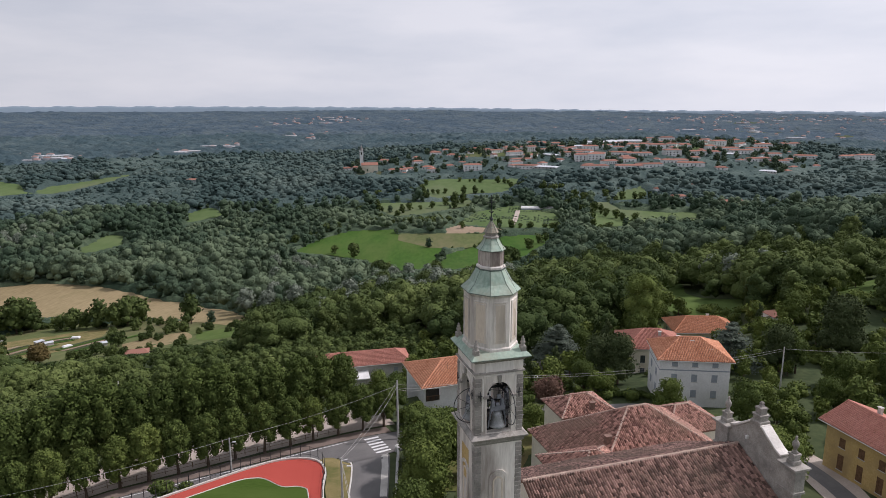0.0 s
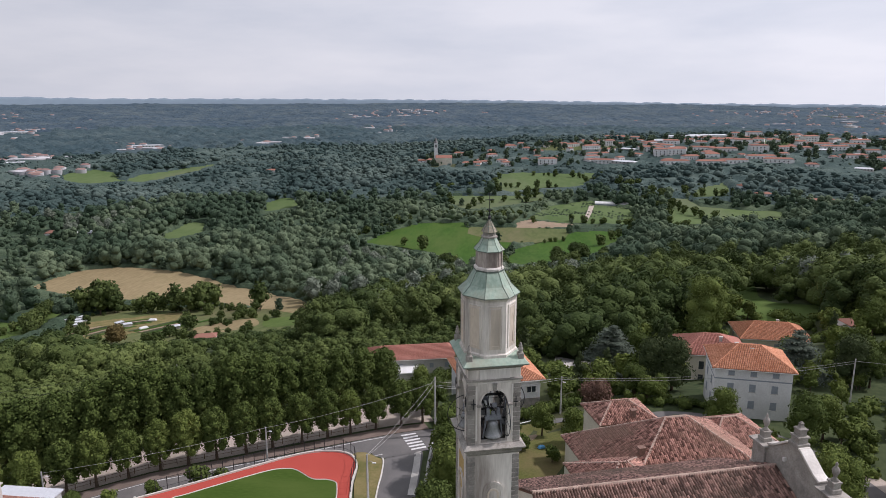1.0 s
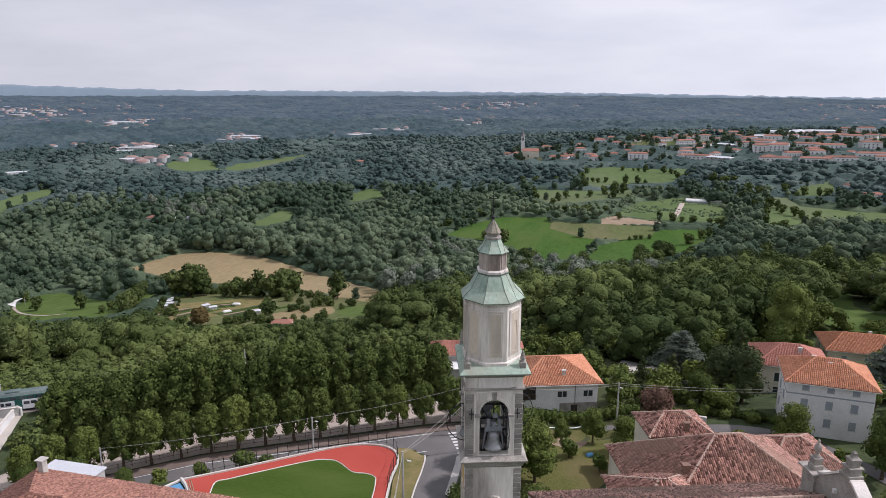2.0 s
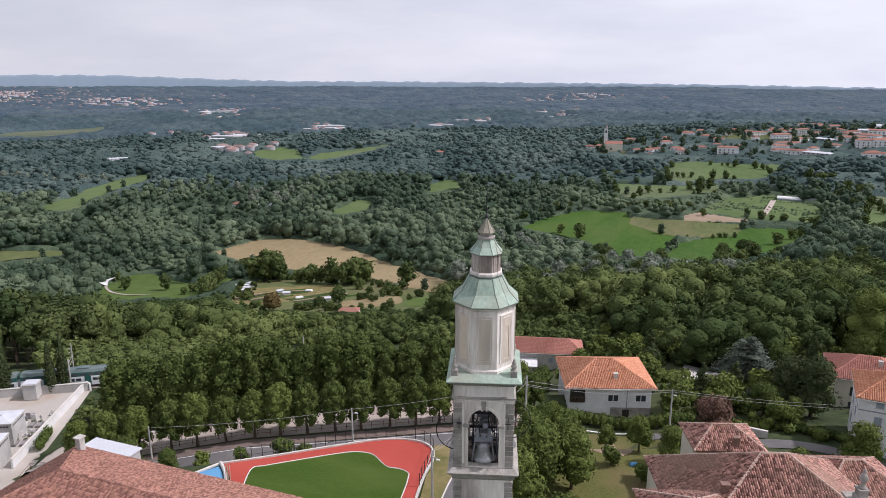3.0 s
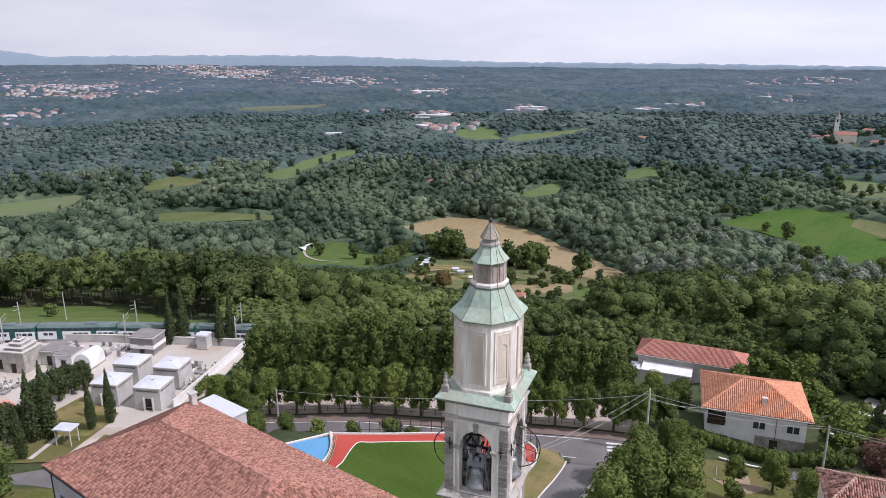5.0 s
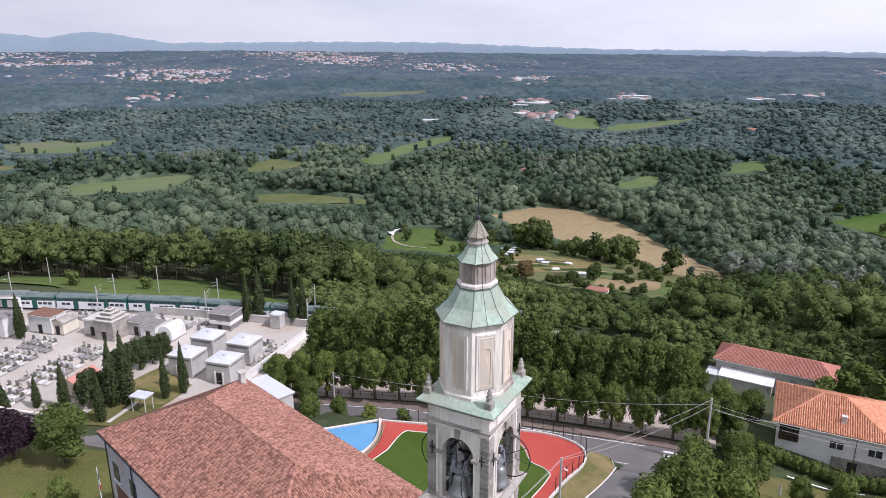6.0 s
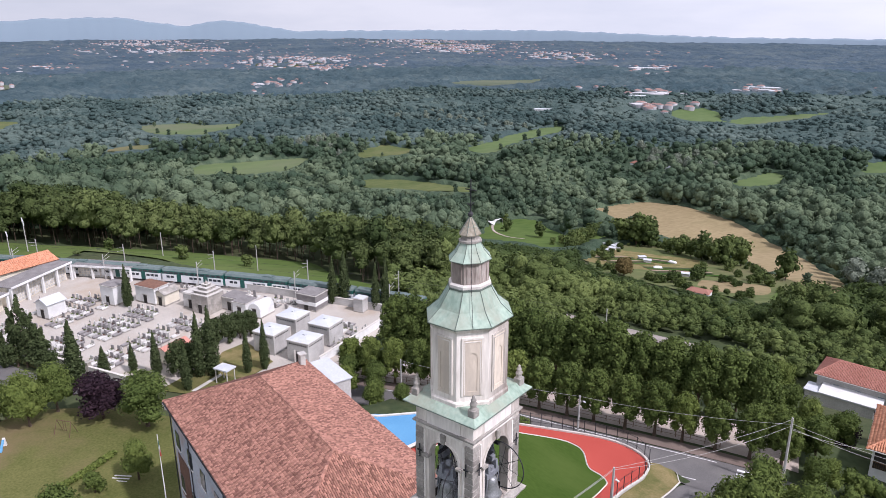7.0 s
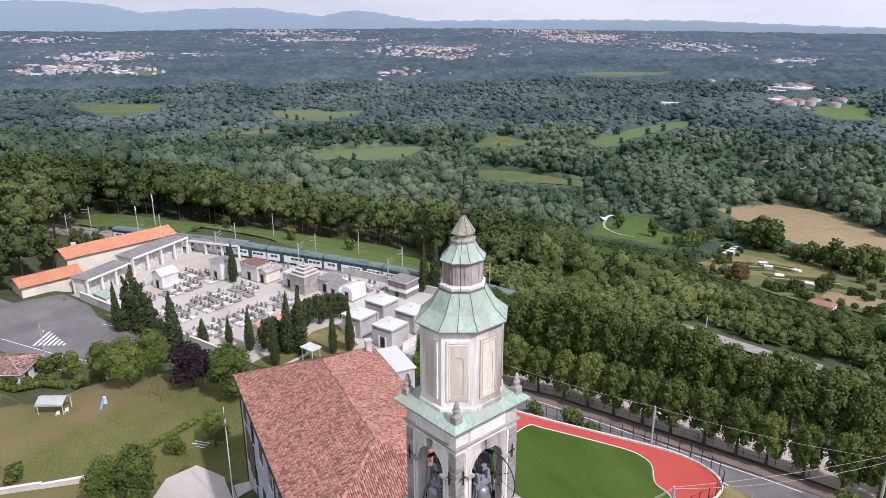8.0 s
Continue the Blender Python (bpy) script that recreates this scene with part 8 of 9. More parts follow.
# ---- hall garden ----
tagged(drape("lawn", [(-95, 14), (-70, -5), (-52, 4), (-47, 24), (-51, 33), (-58, 38), (-50, 44), (-50, 62), (-58, 64), (-70, 56), (-84, 45), (-92, 32)], 0.10, 3, M["lawn"]), "broad dry lawn of the hall garden", "lawn")
tagged(drape("yard", [(-50.5, 33.0), (-55.5, 35.5), (-57.2, 39.5), (-53.0, 42.5), (-46.0, 42.5), (-40.0, 43.5), (-30, 43.0), (-30, 25), (-46, 26)], 0.16, 3, M["gravel"]), "worn gravelled yard beside the hall", "yard")
wall_run("garden_wall", "pale garden wall with pillars below the lawn", [(-60.6, 14.0), (-59.4, 21.0), (-58.6, 27.0), (-56.0, 31.5)], 0.8, 0.35, "concrete")
gz = float(ground_z(-81, 21.5))
gaz = thing("garden_gazebo", pose(-81.0, 21.6, gz, 0, 0, 66), "white fabric garden gazebo on the lawn", "gazebo")
for dx in (-1.9, 1.9):
    for dy in (-1.3, 1.3):
        part("post", box(0.08, 0.08, 2.0, 0, cx=dx, cy=dy), M["white"], gaz)
cn = bmesh.new()
vs = [cn.verts.new(p) for p in ((-2.1, -1.5, 1.7), (2.1, -1.5, 1.7), (2.1, -1.5, 2.0), (-2.1, -1.5, 2.0), (-2.1, 0, 2.7), (2.1, 0, 2.7), (-2.1, 1.5, 2.0), (2.1, 1.5, 2.0), (-2.1, 1.5, 1.7), (2.1, 1.5, 1.7))]
for f in ((0, 1, 2, 3), (3, 2, 5, 4), (4, 5, 7, 6), (6, 7, 9, 8)):
    cn.faces.new([vs[i] for i in f])
bmesh.ops.solidify(cn, geom=cn.faces[:], thickness=0.04)
part("canopy", cn, M["white"], gaz)
for k in range(2):
    ch = thing("garden_chair", pose(-79.0 - 0.5 * k, 22.0 + 1.2 * k, gz, 0, 0, -60), "white plastic garden chair on the lawn", "chair", "garden chairs")
    part("seat", box(0.55, 0.5, 0.06, 0.02, z0=0.42), M["white"], ch)
    part("backrest", box(0.55, 0.06, 0.6, 0.02, z0=0.48, cy=0.24), M["white"], ch)
    for dx in (-0.24, 0.24):
        for dy in (-0.2, 0.2):
            part("leg", box(0.05, 0.05, 0.42, 0, cx=dx, cy=dy), M["white"], ch)
sld = thing("play_slide", pose(-80.2, 28.4, float(ground_z(-80.2, 28.4)), 0, 0, -20), "small toddler slide with a blue chute", "slide")
part("chute", tube([(-0.2, 0, 1.1), (0.5, 0, 0.7), (1.3, 0, 0.2), (1.7, 0, 0.12)], 0.2, 6), M["blue"], sld)
part("ladder", box(0.5, 0.6, 1.3, 0.05, cx=-0.5, top=0.6), M["paleframe"], sld)
swg = thing("swing_frame", pose(-79.6, 36.4, float(ground_z(-79.6, 36.4)), 0, 0, 40), "rusty red swing frame on the lawn", "swing")
for dx in (-1.4, 1.4):
    part("leg", tube([(dx, -0.9, 0), (dx * 0.9, 0, 2.3), (dx, 0.9, 0)], 0.05, 5), M["redbrown"], swg)
part("crossbar", tube([(-1.3, 0, 2.3), (1.3, 0, 2.3)], 0.05, 5), M["redbrown"], swg)
part("swing_seat", tube([(-0.2, 0, 2.3), (-0.2, 0, 0.6), (0.2, 0, 0.6), (0.2, 0, 2.3)], 0.03, 4), M["redbrown"], swg)
flag = thing("flagpole", pose(-43.6, 42.4, -3.6), "tall pale flagpole with a furled flag", "flagpole")
part("mast", tube([(0, 0, 0), (0, 0, 14.8)], [0.09, 0.04], 8), M["paleframe"], flag)
for k, mname in enumerate(("train_green", "white", "track")):
    fb = bmesh.new()
    add_box(fb, 0.12 + 0.05 * k, 0.02 * k, 13.3 - 0.55 * k, 0.22, 0.05, 0.75, 15 * k, 0.7)
    part("flag_stripe", fb, M[mname], flag)
steps = thing("entrance_steps", pose(-45.5, 43.9, -3.6), "grey concrete landing with a railing at the hall door", "steps")
part("landing", box(5.0, 2.2, 1.0, 0.03), M["concrete"], steps)
part("railing", tube([(-2.4, -1.0, 1.9), (2.4, -1.0, 1.9)], 0.03, 4), M["iron"], steps)
for i in range(5):
    part("railing_post", box(0.05, 0.05, 0.95, 0, z0=1.0, cx=-2.4 + 1.2 * i, cy=-1.0), M["iron"], steps)
pg = thing("paved_marking", pose(-62.3, 40.4, float(ground_z(-62.3, 40.4)), 0, 0, 50), "white frame of a small seedbed on the lawn", "seedbed")
for i in range(4):
    part("slat", box(2.4, 0.18, 0.12, 0, cy=-0.9 + 0.6 * i), M["paleframe"], pg)


# ---- far town and villages ----
def far_block(w, d, h, rise, wall, roof, label, name="town_house"):
    t = thing(name, Matrix(), label, "house", "houses of the far town")
    part("wall", box(w, d, h + 3, 0.0, z0=-3), M[wall], t)
    sl, ln = hip_slopes(w, d, h, rise, 0.4, d * 0.3)
    part("roof", roof_slabs(sl, 0.25), M[roof], t)
    for i in range(max(2, int(w / 5.0))):
        for k in range(max(1, int(h / 3.0))):
            part("window", box(1.5, 0.1, 1.6, 0, z0=1.0 + 3.0 * k, cx=-w / 2 + 2.5 + 5.0 * i, cy=-d / 2 - 0.02), M["glass"], t)
    return t


far_roof = surf("far_red_roof", (0.22, 0.115, 0.09), (0.36, 0.18, 0.135), 0.02, 0.4, 0.9, 0.0, thing=0.6, island=0.5)
M["far_roof"] = far_roof
protos_t = [far_block(14, 11, 6.5, 1.7, "white", "far_roof", "white two-storey house with a red roof in the far town"),
            far_block(17, 12, 8, 1.8, "white", "far_roof", "white house with a red roof in the far town"),
            far_block(34, 11, 7.5, 1.6, "white", "far_roof", "long terraced house with a red roof in the far town"),
            far_block(24, 13, 11, 1.6, "white", "far_roof", "apartment block with a red roof in the far town"),
            far_block(11, 9, 5.5, 2.0, "white", "far_roof", "small white house with a red roof"),
            far_block(30, 14, 6, 1.4, "grey", "metalroof", "grey hall with a pale metal roof in the far town"),
            far_block(62, 22, 8, 1.2, "white", "metalroof", "long white factory with a pale roof in the far town")]
random.seed(21)
first_t = set()


def settle(proto, x, y, turn=None, lift=0.0):
    m = pose(x, y, float(ground_z(x, y)) + lift, 0, 0, random.uniform(-25, 25) if turn is None else turn)
    if proto.name not in first_t:
        first_t.add(proto.name)
        proto.matrix_basis = m
        return proto
    return copy_thing(proto, m)


WEST_TOWN = [(-80, 1112, 4, 10), (-64, 1105, 0, -15), (-51, 1115, 0, 20), (-105, 1238, 4, 0), (-46, 1242, 4, 30), (-24, 1122, 0, -20), (-13, 1269, 1, 10), (5, 1315, 4, 0), (11, 1131, 4, 20), (17, 1237, 0, -30), (46, 1084, 3, 5), (35, 1201, 0, 0), (155, 1046, 5, -30), (185, 1389, 2, 0), (210, 1352, 2, 0)]
MID_TOWN = [(211, 1154, 2, 10), (219, 1095, 3, 0), (237, 1095, 3, 10), (282, 1087, 0, 20), (281, 1060, 1, 0), (283, 1125, 2, -10), (221, 1020, 2, 5), (268, 1010, 2, 0), (299, 1017, 2, 8), (311, 1112, 2, 0), (244, 1270, 5, 0), (307, 1370, 6, 0), (360, 1395, 6, 4), (343, 1250, 2, 10)]
EAST_TOWN = [(362, 1193, 3, 0), (438, 1384, 3, 0), (364, 1119, 3, 10), (346, 1049, 2, 0), (364, 1030, 2, -10), (411, 1143, 2, 20), (446, 1156, 0, 0), (460, 1216, 1, 30), (483, 1200, 2, 0), (422, 1228, 1, 0), (401, 1010, 0, 0), (650, 1325, 2, 10), (562, 1237, 3, 0), (701, 1167, 3, 0), (682, 1183, 2, 10), (493, 1265, 3, 20), (499, 1179, 2, 0), (495, 1104, 2, 10)]
TOWN_SITES = []
for x, y, k, t in WEST_TOWN + MID_TOWN + EAST_TOWN:
    TOWN_SITES.append((x, y))
    settle(protos_t[k], x, y, t).scale = (1.15, 1.0, 1.15)
placed = len(TOWN_SITES)
for i in range(2500):
    x, y = random.uniform(-200, 640), random.uniform(1000, 1440)
    if inside(np.array([x]), np.array([y]), TOWN)[0] and all(math.dist((x, y), p) > 24 for p in TOWN_SITES):
        TOWN_SITES.append((x, y))
for x, y in TOWN_SITES[placed:placed + 90]:
    if x < 90:
        kind = random.choice((0, 1, 4, 4))
    else:
        kind = random.choice((0, 1, 2, 2, 3, 0, 4, 5))
    settle(protos_t[kind], x, y, random.uniform(-50, 50)).scale = (random.uniform(0.7, 1.15), random.uniform(0.8, 1.1), random.uniform(0.75, 1.15))
for x, y, k, t in ((-346, 731, 4, 10), (-343, 715, 4, 60), (-389, 597, 5, 10), (-349, 296, 4, -40), (-382, 1067, 1, 0), (-118, 255, 4, 20), (-416, 584, 4, 0), (280, 825, 1, 5), (263, 835, 4, 5), (274, 883, 4, 30), (328, 795, 2, 20), (318, 902, 4, 0), (90, 178, 4, 10), (380, 622, 4, 0)):
    settle(protos_t[k], x, y, t, -1.5 if x in (-118, 90) else 0.0).scale = (0.75, 0.8, 0.8) if k == 5 else (0.75, 0.6, 0.55) if x in (-118, 90) else (1, 1, 1)
# factory halls on the valley floor
for x, y, t, k in ((-1176, 1125, 40, 1.0), (-1061, 1056, 40, 0.5), (-1381, 1805, 35, 1.4), (-858, 1112, 30, 0.6), (-907, 1244, 30, 0.6), (-853, 1540, 25, 1.3), (-754, 1461, 25, 1.1), (-1456, 1868, 35, 1.3), (-856, 870, 40, 0.6)):
    settle(protos_t[6], x, y, t).scale = (k, 0.8 * k + 0.2, 0.7)
# trees between the houses of the town
town_tree = [tree("town_tree", "leafy tree between the houses of the far town", 10.0, 5.0, 0.6, "round", M["mid_haze_leaf"], 50, 2.4, 260 + i, group="trees of the far town", tint=0.15 + 0.2 * i, lobes=5) for i in range(3)]
town_used = set()
n = 0
while n < 380:
    x, y = random.uniform(-210, 640), random.uniform(990, 1420)
    if not inside(np.array([x]), np.array([y]), TOWN)[0] or any(math.dist((x, y), p) < 11 for p in TOWN_SITES):
        continue
    place_first(random.choice(town_tree), town_used, x, y, random.uniform(0.7, 1.5))
    n += 1
# hill church
hc = thing("hill_church", pose(-118, 1128, float(ground_z(-118, 1128)) + 7, 0, 0, 10), "white hill church with a slender bell tower", "church")
part("nave", box(26, 14, 15, 0.1, z0=-9), M["cream"], hc)
sl, ln = hip_slopes(26, 14, 6, 4.0, 0.4, 0)
part("roof", roof_slabs(sl, 0.3), M["far_roof"], hc)
part("tower", box(5.4, 5.4, 38, 0.1, z0=-9, cx=-12.5, cy=2), M["white"], hc)
part("spire", lathe([(3.4, 29), (3.3, 29.4), (1.9, 32), (0.1, 38)], 8), M["darkroof"], hc, m=pose(-12.5, 2, 0))
for k in range(4):
    part("belfry_opening", box(2.0, 0.1, 4.2, 0, z0=22, cy=-2.72), M["dark"], hc, m=pose(-12.5, 2, 0, 0, 0, 90 * k))
# greenhouse beside the allotments
gh = thing("greenhouse", pose(108, 780, float(ground_z(108, 780)), 0, 0, -8), "long white greenhouse beside vegetable plots", "greenhouse")
n = 8
for xx in np.linspace(-20, 20, 9)[:-1]:
    vb = bmesh.new()
    a = [vb.verts.new((xx, 4.5 * math.cos(math.pi * i / n), 2.2 + 2.2 * math.sin(math.pi * i / n))) for i in range(n + 1)]
    b = [vb.verts.new((xx + 4.9, 4.5 * math.cos(math.pi * i / n), 2.2 + 2.2 * math.sin(math.pi * i / n))) for i in range(n + 1)]
    for i in range(n):
        vb.faces.new((a[i], b[i], b[i + 1], a[i + 1]))
    part("roof_bay", vb, M["white"], gh)
part("wall", box(40, 9, 2.2), M["shutter"], gh)
tagged(strip("farm_track", smooth_line([(67, 674), (75, 714), (84, 773)], 5), 5, 1.2, M["promenade"], fine=8), "pale farm track to the greenhouse", "track")
tagged(strip("farm_track", smooth_line([(294, 777), (322, 838), (352, 897), (380, 944), (416, 999)], 5), 6, 1.4, M["promenade"], fine=8), "pale country road below the town", "road")
tagged(strip("farm_track", smooth_line([(-318, 318), (-295, 300), (-274, 292), (-262, 296)], 5), 1.5, 0.9, M["promenade"], fine=6), "pale path across the clearing", "track")
# pale road seen behind the tall trees
tagged(strip("lower_road", smooth_line([(-96, 155), (-86, 157.8), (-77, 160), (-63, 163.5), (-56, 167)], 6), 5.5, 0.5, M["ballast"], fine=2), "pale concrete yard below the promenade", "road")
tagged(drape("parking_yard", [(13, 147), (22, 153), (26, 166), (15, 167)], 0.3, 4, M["concrete"]), "pale yard behind the white house", "yard")
# allotment sheds, tent and cars
sheds = thing("allotment_shed", Matrix(), "small white-roofed allotment shed", "shed", "sheds of the allotments")
part("wall", box(3.6, 2.6, 2.0), M["grey"], sheds)
part("roof", box(4.0, 3.0, 0.12, z0=2.0), M["metalroof"], sheds)
for x, y, t in ((-228, 336, 20), (-222, 328, 20), (-217, 320, 20), (-212, 312, 10), (-190, 312, 60), (-182, 306, 40), (-232, 328, 0), (-150, 292, 30)):
    settle(sheds, x, y, t)
sail = thing("shade_sail", pose(-323, 321, float(ground_z(-323, 321)), 0, 0, 20), "white four-pointed shade sail in the clearing", "sail")
sb = bmesh.new()
g = 6
pts = {}
for i in range(g + 1):
    for j in range(g + 1):
        u, v = i / g * 2 - 1, j / g * 2 - 1
        k = 1 - 0.35 * (1 - u * u) * (abs(v)) - 0.35 * (1 - v * v) * abs(u)
        pts[i, j] = sb.verts.new((u * 5.5 * k, v * 5.5 * k, 3.2 + 1.1 * u * v))
for i in range(g):
    for j in range(g):
        sb.faces.new((pts[i, j], pts[i + 1, j], pts[i + 1, j + 1], pts[i, j + 1]))
part("fabric", sb, M["white"], sail)
for u, v in ((-1, -1), (1, -1), (1, 1), (-1, 1)):
    part("post", tube([(u * 5.6, v * 5.6, -0.5), (u * 5.5, v * 5.5, 3.2 + 1.1 * u * v)], 0.08, 5), M["pole"], sail)


def far_villages():
    """Roofs and walls of villages far across the valley."""
    rng = np.random.default_rng(77)
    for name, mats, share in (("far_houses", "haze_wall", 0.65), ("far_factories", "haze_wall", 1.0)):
        wv, wf, rv, rf = [], [], [], []
        for cx, cy, sp, n in VILLAGES:
            for _ in range(int(n * (2.8 if cx < -2000 else 1.3))):
                if (rng.uniform() < 0.8) != (name == "far_houses"):
                    continue
                x, y = cx + rng.normal(0, sp * 0.8), cy + rng.normal(0, sp * 0.8)
                if name == "far_houses":
                    w, d, h = rng.uniform(9, 17), rng.uniform(8, 11), rng.uniform(3, 6)
                else:
                    w, d, h = rng.uniform(24, 62), rng.uniform(12, 24), rng.uniform(2, 5)
                a = rng.uniform(-0.5, 0.5)
                z = float(ground_z(x, y)) + 3
                c, s = math.cos(a), math.sin(a)
                base = [(x + c * u - s * v, y + s * u + c * v) for u, v in ((-w / 2, -d / 2), (w / 2, -d / 2), (w / 2, d / 2), (-w / 2, d / 2))]
                k = len(wv)
                wv += [(*p, z - 6) for p in base] + [(*p, z + h) for p in base]
                wf += [(k, k + 1, k + 5, k + 4), (k + 1, k + 2, k + 6, k + 5), (k + 2, k + 3, k + 7, k + 6), (k + 3, k, k + 4, k + 7)]
                k = len(rv)
                up = h + (2.5 if name == "far_houses" else 0.8)
                r0, r1 = (x - c * w * 0.3, y - s * w * 0.3), (x + c * w * 0.3, y + s * w * 0.3)
                rv += [(*p, z + h) for p in base] + [(*r0, z + up), (*r1, z + up)]
                rf += [(k, k + 1, k + 5, k + 4), (k + 2, k + 3, k + 4, k + 5), (k + 1, k + 2, k + 5, k + 5), (k + 3, k, k + 4, k + 4)]
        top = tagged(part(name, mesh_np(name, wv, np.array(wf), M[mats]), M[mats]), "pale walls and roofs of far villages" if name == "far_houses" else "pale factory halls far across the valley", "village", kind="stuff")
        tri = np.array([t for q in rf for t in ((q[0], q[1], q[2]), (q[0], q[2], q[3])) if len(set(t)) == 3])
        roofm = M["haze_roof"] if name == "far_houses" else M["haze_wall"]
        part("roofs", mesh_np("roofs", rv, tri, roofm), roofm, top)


far_villages()

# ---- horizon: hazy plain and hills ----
# base colour and weak emission of the hills stand in for blue air haze
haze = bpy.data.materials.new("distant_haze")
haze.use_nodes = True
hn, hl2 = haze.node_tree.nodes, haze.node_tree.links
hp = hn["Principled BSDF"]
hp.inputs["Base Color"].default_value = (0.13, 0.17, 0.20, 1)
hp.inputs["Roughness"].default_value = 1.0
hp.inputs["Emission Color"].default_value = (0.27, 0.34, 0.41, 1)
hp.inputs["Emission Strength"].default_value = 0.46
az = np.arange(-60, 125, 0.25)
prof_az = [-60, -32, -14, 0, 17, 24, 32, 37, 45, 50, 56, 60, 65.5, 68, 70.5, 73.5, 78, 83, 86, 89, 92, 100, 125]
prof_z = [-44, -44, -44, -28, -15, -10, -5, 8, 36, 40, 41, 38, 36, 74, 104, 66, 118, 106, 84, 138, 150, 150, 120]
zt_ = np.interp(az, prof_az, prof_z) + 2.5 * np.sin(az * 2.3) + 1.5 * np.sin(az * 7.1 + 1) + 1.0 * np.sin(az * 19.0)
vv, ff = [], []
for i, (a, z) in enumerate(zip(az, zt_)):
    sx, sy = -math.sin(radians(a)), math.cos(radians(a))
    for k, (r, zz) in enumerate(((4780, -110), (4800, z - 10), (4830, z), (4900, z - 25))):
        vv.append((r * sx, r * sy, zz))
for i in range(len(az) - 1):
    for k in range(3):
        ff.append((i * 4 + k, i * 4 + k + 1, i * 4 + k + 5, i * 4 + k + 4))
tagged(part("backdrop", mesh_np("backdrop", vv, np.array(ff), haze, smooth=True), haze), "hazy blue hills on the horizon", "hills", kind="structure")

# vegetable rows of the allotments
rng_v = np.random.default_rng(88)
vl = []
for i in range(40):
    for j in range(14):
        x, y = 20 + i * 3.4 + j * 1.2, 690 + j * 7.5
        if inside(np.array([x]), np.array([y]), [(5, 712), (45, 790), (150, 795), (150, 690), (70, 690)])[0] and rng_v.uniform() < 0.62 and noise.noise((x * 0.03, y * 0.03, 4.0)) > -0.15:
            vl.append((x, y, float(ground_z(x, y)) + 0.5, rng_v.uniform(1.0, 2.2), rng_v.uniform(0.8, 1.7)))
vv_, vf_ = join([cores(vl, 1, 1.0, rng_v), tri_cards(rng_v, vl, 30 * len(vl), 0.8)])
tagged(part("vegetable_beds", mesh_np("vegetable_beds", vv_, vf_, M["mid_haze_leaf"], np.full(len(vv_), 0.6)), M["mid_haze_leaf"]), "leafy vegetable beds beside the greenhouse", "garden bed", kind="stuff")

# ---- garden beside the old church ----
tagged(drape("garden_lawn", rounded([(-1.5, 88.0), (9.5, 90.0), (13.0, 97.0), (17.0, 101.0), (21.0, 112.0), (10.0, 118.5), (1.0, 116.0), (-3.0, 108.0)], 0.6), 0.10, 2, M["lawn"]), "sunlit garden lawn beside the side road", "lawn")
tagged(drape("garden_path", rounded([(3.2, 104.0), (7.5, 103.0), (9.2, 106.5), (7.0, 109.5), (5.6, 114.0), (4.2, 114.0), (4.4, 109.0)], 0.4), 0.16, 1.5, M["soil"]), "bare sandy path worn across the garden lawn", "path")
par = thing("garden_parasol", pose(2.2, 108.6, float(ground_z(2.2, 108.6))), "closed pale garden parasol on a pole", "parasol")
part("pole", tube([(0, 0, 0), (0, 0, 2.5)], 0.03, 6), M["grey_iron"], par)
part("canopy", lathe([(0.06, 0.9), (0.2, 1.0), (0.14, 1.8), (0.05, 2.4), (0.02, 2.45)], 10), M["grey"], par)
part("base_plate", lathe([(0.3, 0.0), (0.3, 0.08), (0.08, 0.12)], 10), M["concrete"], par)
tagged(strip("garden_kerb", [(0.6, 116.4), (5.0, 118.1), (9.4, 119.6)], 0.35, 0.42, M["white"]), "white kerb along the garden edge", "kerb")
wall_run("garden_wall", "low pale curved garden wall by the lane", [(22.8, 122.8), (25.4, 124.0), (28.6, 123.6)], 1.3, 0.3, "concrete")
gch = thing("garden_cover", pose(9.6, 101.2, float(ground_z(9.6, 101.2)) + 0.15, 0, 0, 24), "small heap under a blue tarpaulin in the garden", "tarpaulin")
part("sheet", box(1.3, 0.8, 0.45, 0.1, top=0.6), M["blue"], gch)
# plots, beds and bushes of the dry clearing
tagged(drape("garden_plot", rounded([(-141, 290), (-128, 306), (-119, 308), (-110, 288), (-116, 272), (-130, 272)], 2.0), 0.62, 6, M["hay"]), "sandy dry grass round the red-roofed shed", "plot")
tagged(drape("garden_plot", rounded([(-214, 290), (-218, 322), (-196, 332), (-172, 340), (-160, 300), (-176, 278), (-198, 276)], 2.0), 0.58, 6, M["drygrass"]), "worn dry ground between the vegetable beds", "plot")
tagged(drape("garden_plot", rounded([(-112, 302), (-92, 306), (-78, 276), (-98, 272)], 2.0), 0.66, 6, M["meadow"]), "green grass strip beside the hay field", "plot")
BEDS = (("soil", "bare brown vegetable bed"), ("crop", "green vegetable bed"), ("ground", "dark dug vegetable bed"))
random.seed(51)
for bx, by, ang, count, length in ((-206, 290, 72, 6, 26), (-196, 318, 30, 4, 18), (-174, 292, 62, 5, 34)):
    u, v = Vector((math.cos(radians(ang)), math.sin(radians(ang)))), Vector((math.sin(radians(ang)), -math.cos(radians(ang))))
    for i in range(count):
        a = Vector((bx, by)) + v * 4.2 * i
        mat, lab = BEDS[(i * 2 + count) % 3]
        k = length * random.uniform(0.75, 1.0)
        tagged(drape("vegetable_bed", [tuple(a), tuple(a + u * k), tuple(a + u * k + v * 2.9), tuple(a + v * 2.9)], 0.8, 6, M[mat]), lab, "garden bed", "beds of the allotments")
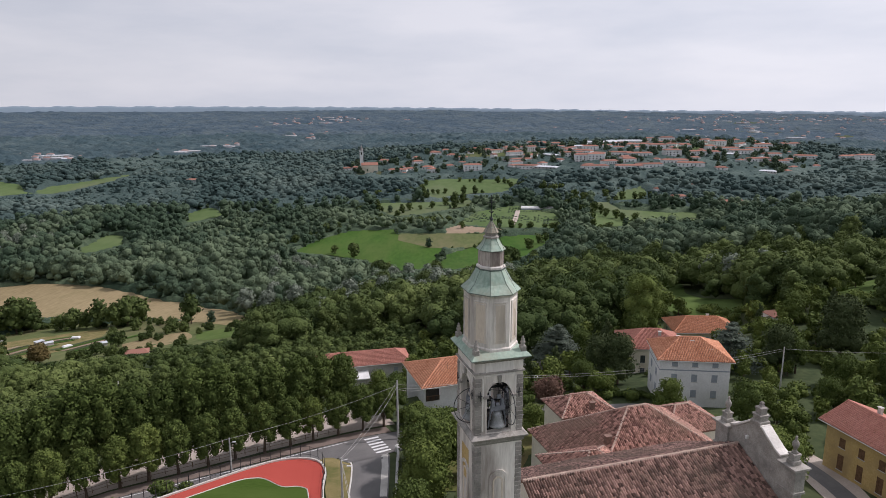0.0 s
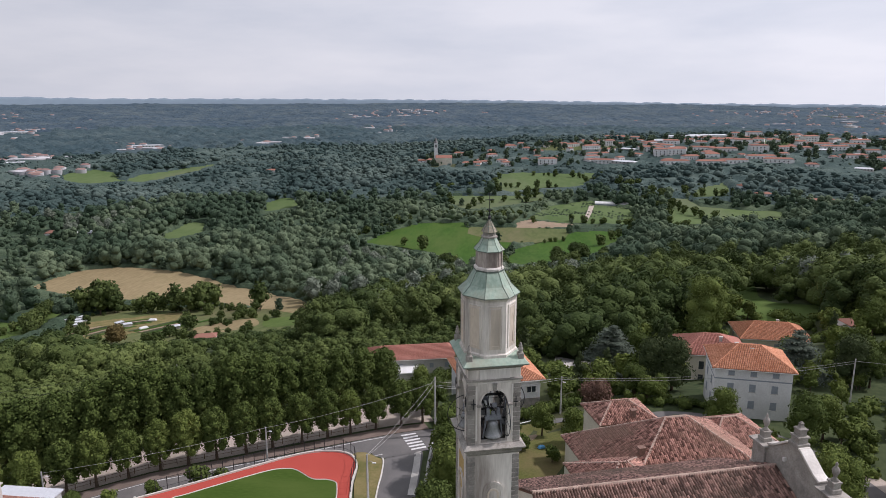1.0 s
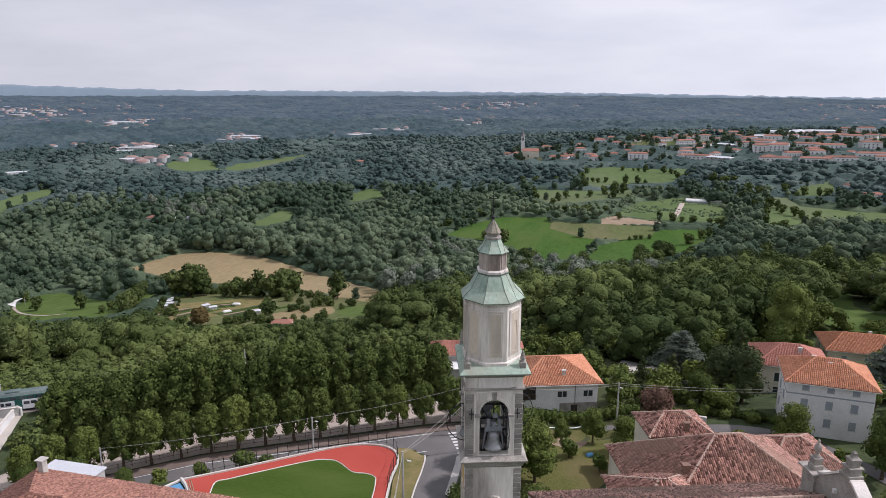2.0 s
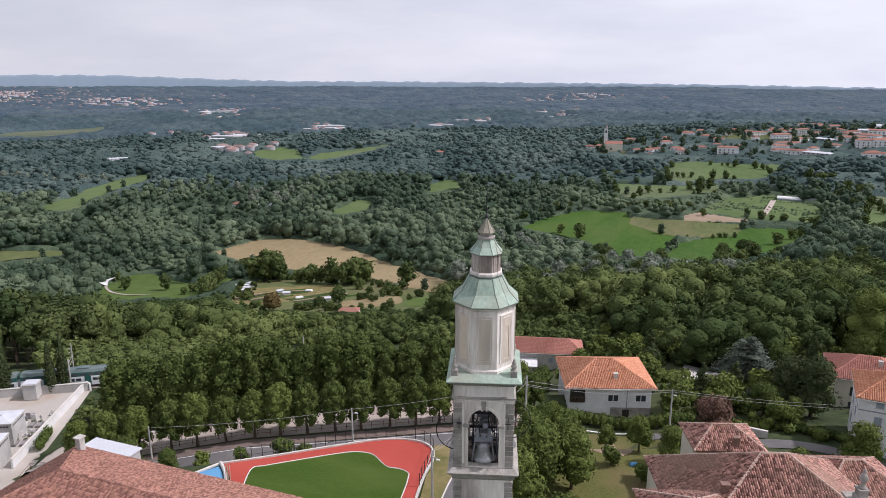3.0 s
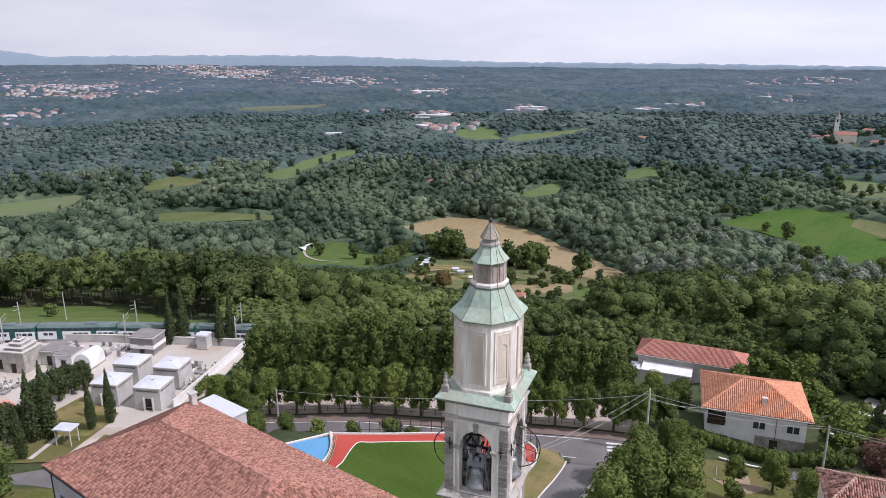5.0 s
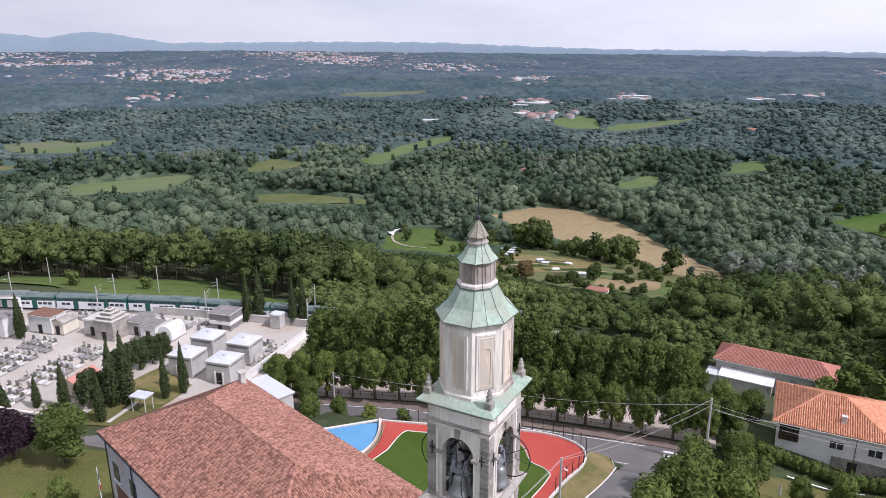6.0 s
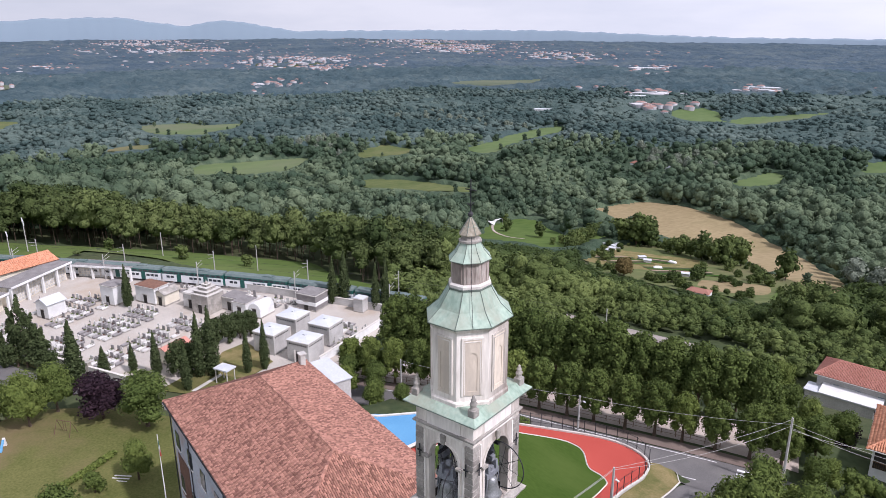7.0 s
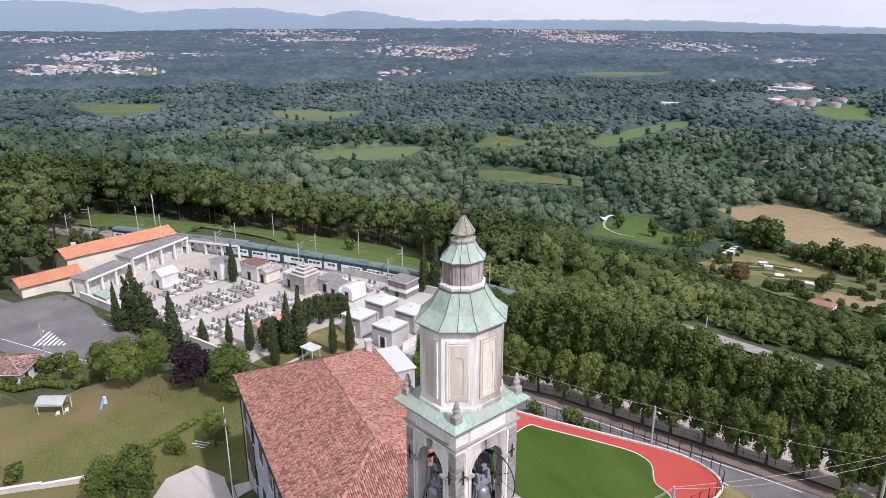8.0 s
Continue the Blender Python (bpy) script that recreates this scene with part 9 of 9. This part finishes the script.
bush = [tree("bush", "low rounded bush in the dry clearing", 4.0, 2.6, 0.1, "round", M["wood_leaf"], 420, 0.62, 270 + i, tint=0.15 + 0.3 * i, group="bushes of the clearing", lobes=12) for i in range(3)]
dry = tree("dry_bush", "large brownish round bush beside the allotments", 9.0, 5.0, 0.2, "round", M["dryleaf"], 1500, 0.8, 275, lobes=20)
place_first(dry, USED, -161.0, 263.0, 1.0)
for x, y, h in ((-142.5, 272, 5.5), (-141, 288, 7.0), (-143, 265, 4), (-146, 280, 4.5), (-128, 315, 7), (-121, 311, 5), (-133, 300, 3.5), (-126, 296, 3), (-134, 296, 4), (-150, 300, 5), (-155, 312, 5), (-152, 330, 6), (-140, 318, 4), (-110, 300, 3)):
    place_first(random.choice(bush), USED, x, y, h / 4.0)
for i in range(11):
    place_first(random.choice(bush), USED, -229 - 4.2 * i + random.uniform(-1, 1), 298 + 7.2 * i + random.uniform(-1, 1), random.uniform(1.5, 2.2))
n = 0
PLOTS = [p for _, _, l, p in FIELDS if l.startswith("dry grass plots")][0]
while n < 70:
    x, y = random.uniform(-242, -80), random.uniform(245, 366)
    rim = min(math.dist((x, y), (p[0] + (q[0] - p[0]) * k / 8, p[1] + (q[1] - p[1]) * k / 8)) for p, q in zip(PLOTS, PLOTS[1:] + PLOTS[:1]) for k in range(8))
    if inside(np.array([x]), np.array([y]), PLOTS)[0] and rim < 11:
        place_first(random.choice(bush), USED, x, y, random.uniform(0.5, 1.1))
        n += 1
for x, y, t in ((-220, 328, 20), (-168, 296, 50), (-176, 318, 10)):
    sh = thing("cold_frame", pose(x, y, float(ground_z(x, y)) + 0.6, 0, 0, t), "small white cold frame between the beds", "garden frame", "cold frames of the allotments")
    part("base", box(4.0, 2.2, 0.6, 0.05), M["concrete"], sh)
    part("lid", box(4.1, 2.3, 0.5, 0.05, z0=0.6, top=0.7), M["white"], sh)
# large trees that rise out of the woods
emerge = [tree("woodland_tree", "large broad-leaved tree rising out of the wood", 15.0, 6.2, 1.0, "round", M["wood_leaf"], 1500, 0.75, 280 + i, tint=0.1 + 0.28 * i, group="large trees of the wood", lobes=26) for i in range(4)]
random.seed(57)
n = 0
while n < 110:
    az, r = radians(random.uniform(-36, 40)), random.uniform(190, 480)
    x, y = VIEW[0] - r * math.sin(az), VIEW[1] + r * math.cos(az)
    if x < -72 or any(inside(np.array([x]), np.array([y]), p)[0] for p in CLEAR):
        continue
    k = max(0, min(3, int(1.6 + 3.0 * noise.noise((x * 0.02, y * 0.02, 6.0)) + random.uniform(-0.6, 0.6))))
    place_first(emerge[k], USED, x, y, random.uniform(0.75, 1.15))
    n += 1
mast = thing("floodlight_mast", pose(-204.5, 39.4, float(ground_z(-204.5, 39.4))), "grey floodlight mast with four white lamps beyond the railway", "mast")
mh = -3.4 - float(ground_z(-204.5, 39.4))
part("pole", tube([(0, 0, 0), (0, 0, mh)], [0.16, 0.09], 8), M["pole"], mast)
part("crossbar", tube([(-1.9, 0, mh - 0.8), (1.9, 0, mh - 0.8)], 0.05, 6), M["pole"], mast)
for k in range(4):
    part("floodlight", box(0.55, 0.3, 0.75, 0.05, z0=mh - 0.7, cx=-1.8 + 1.2 * k), M["train_white"], mast)
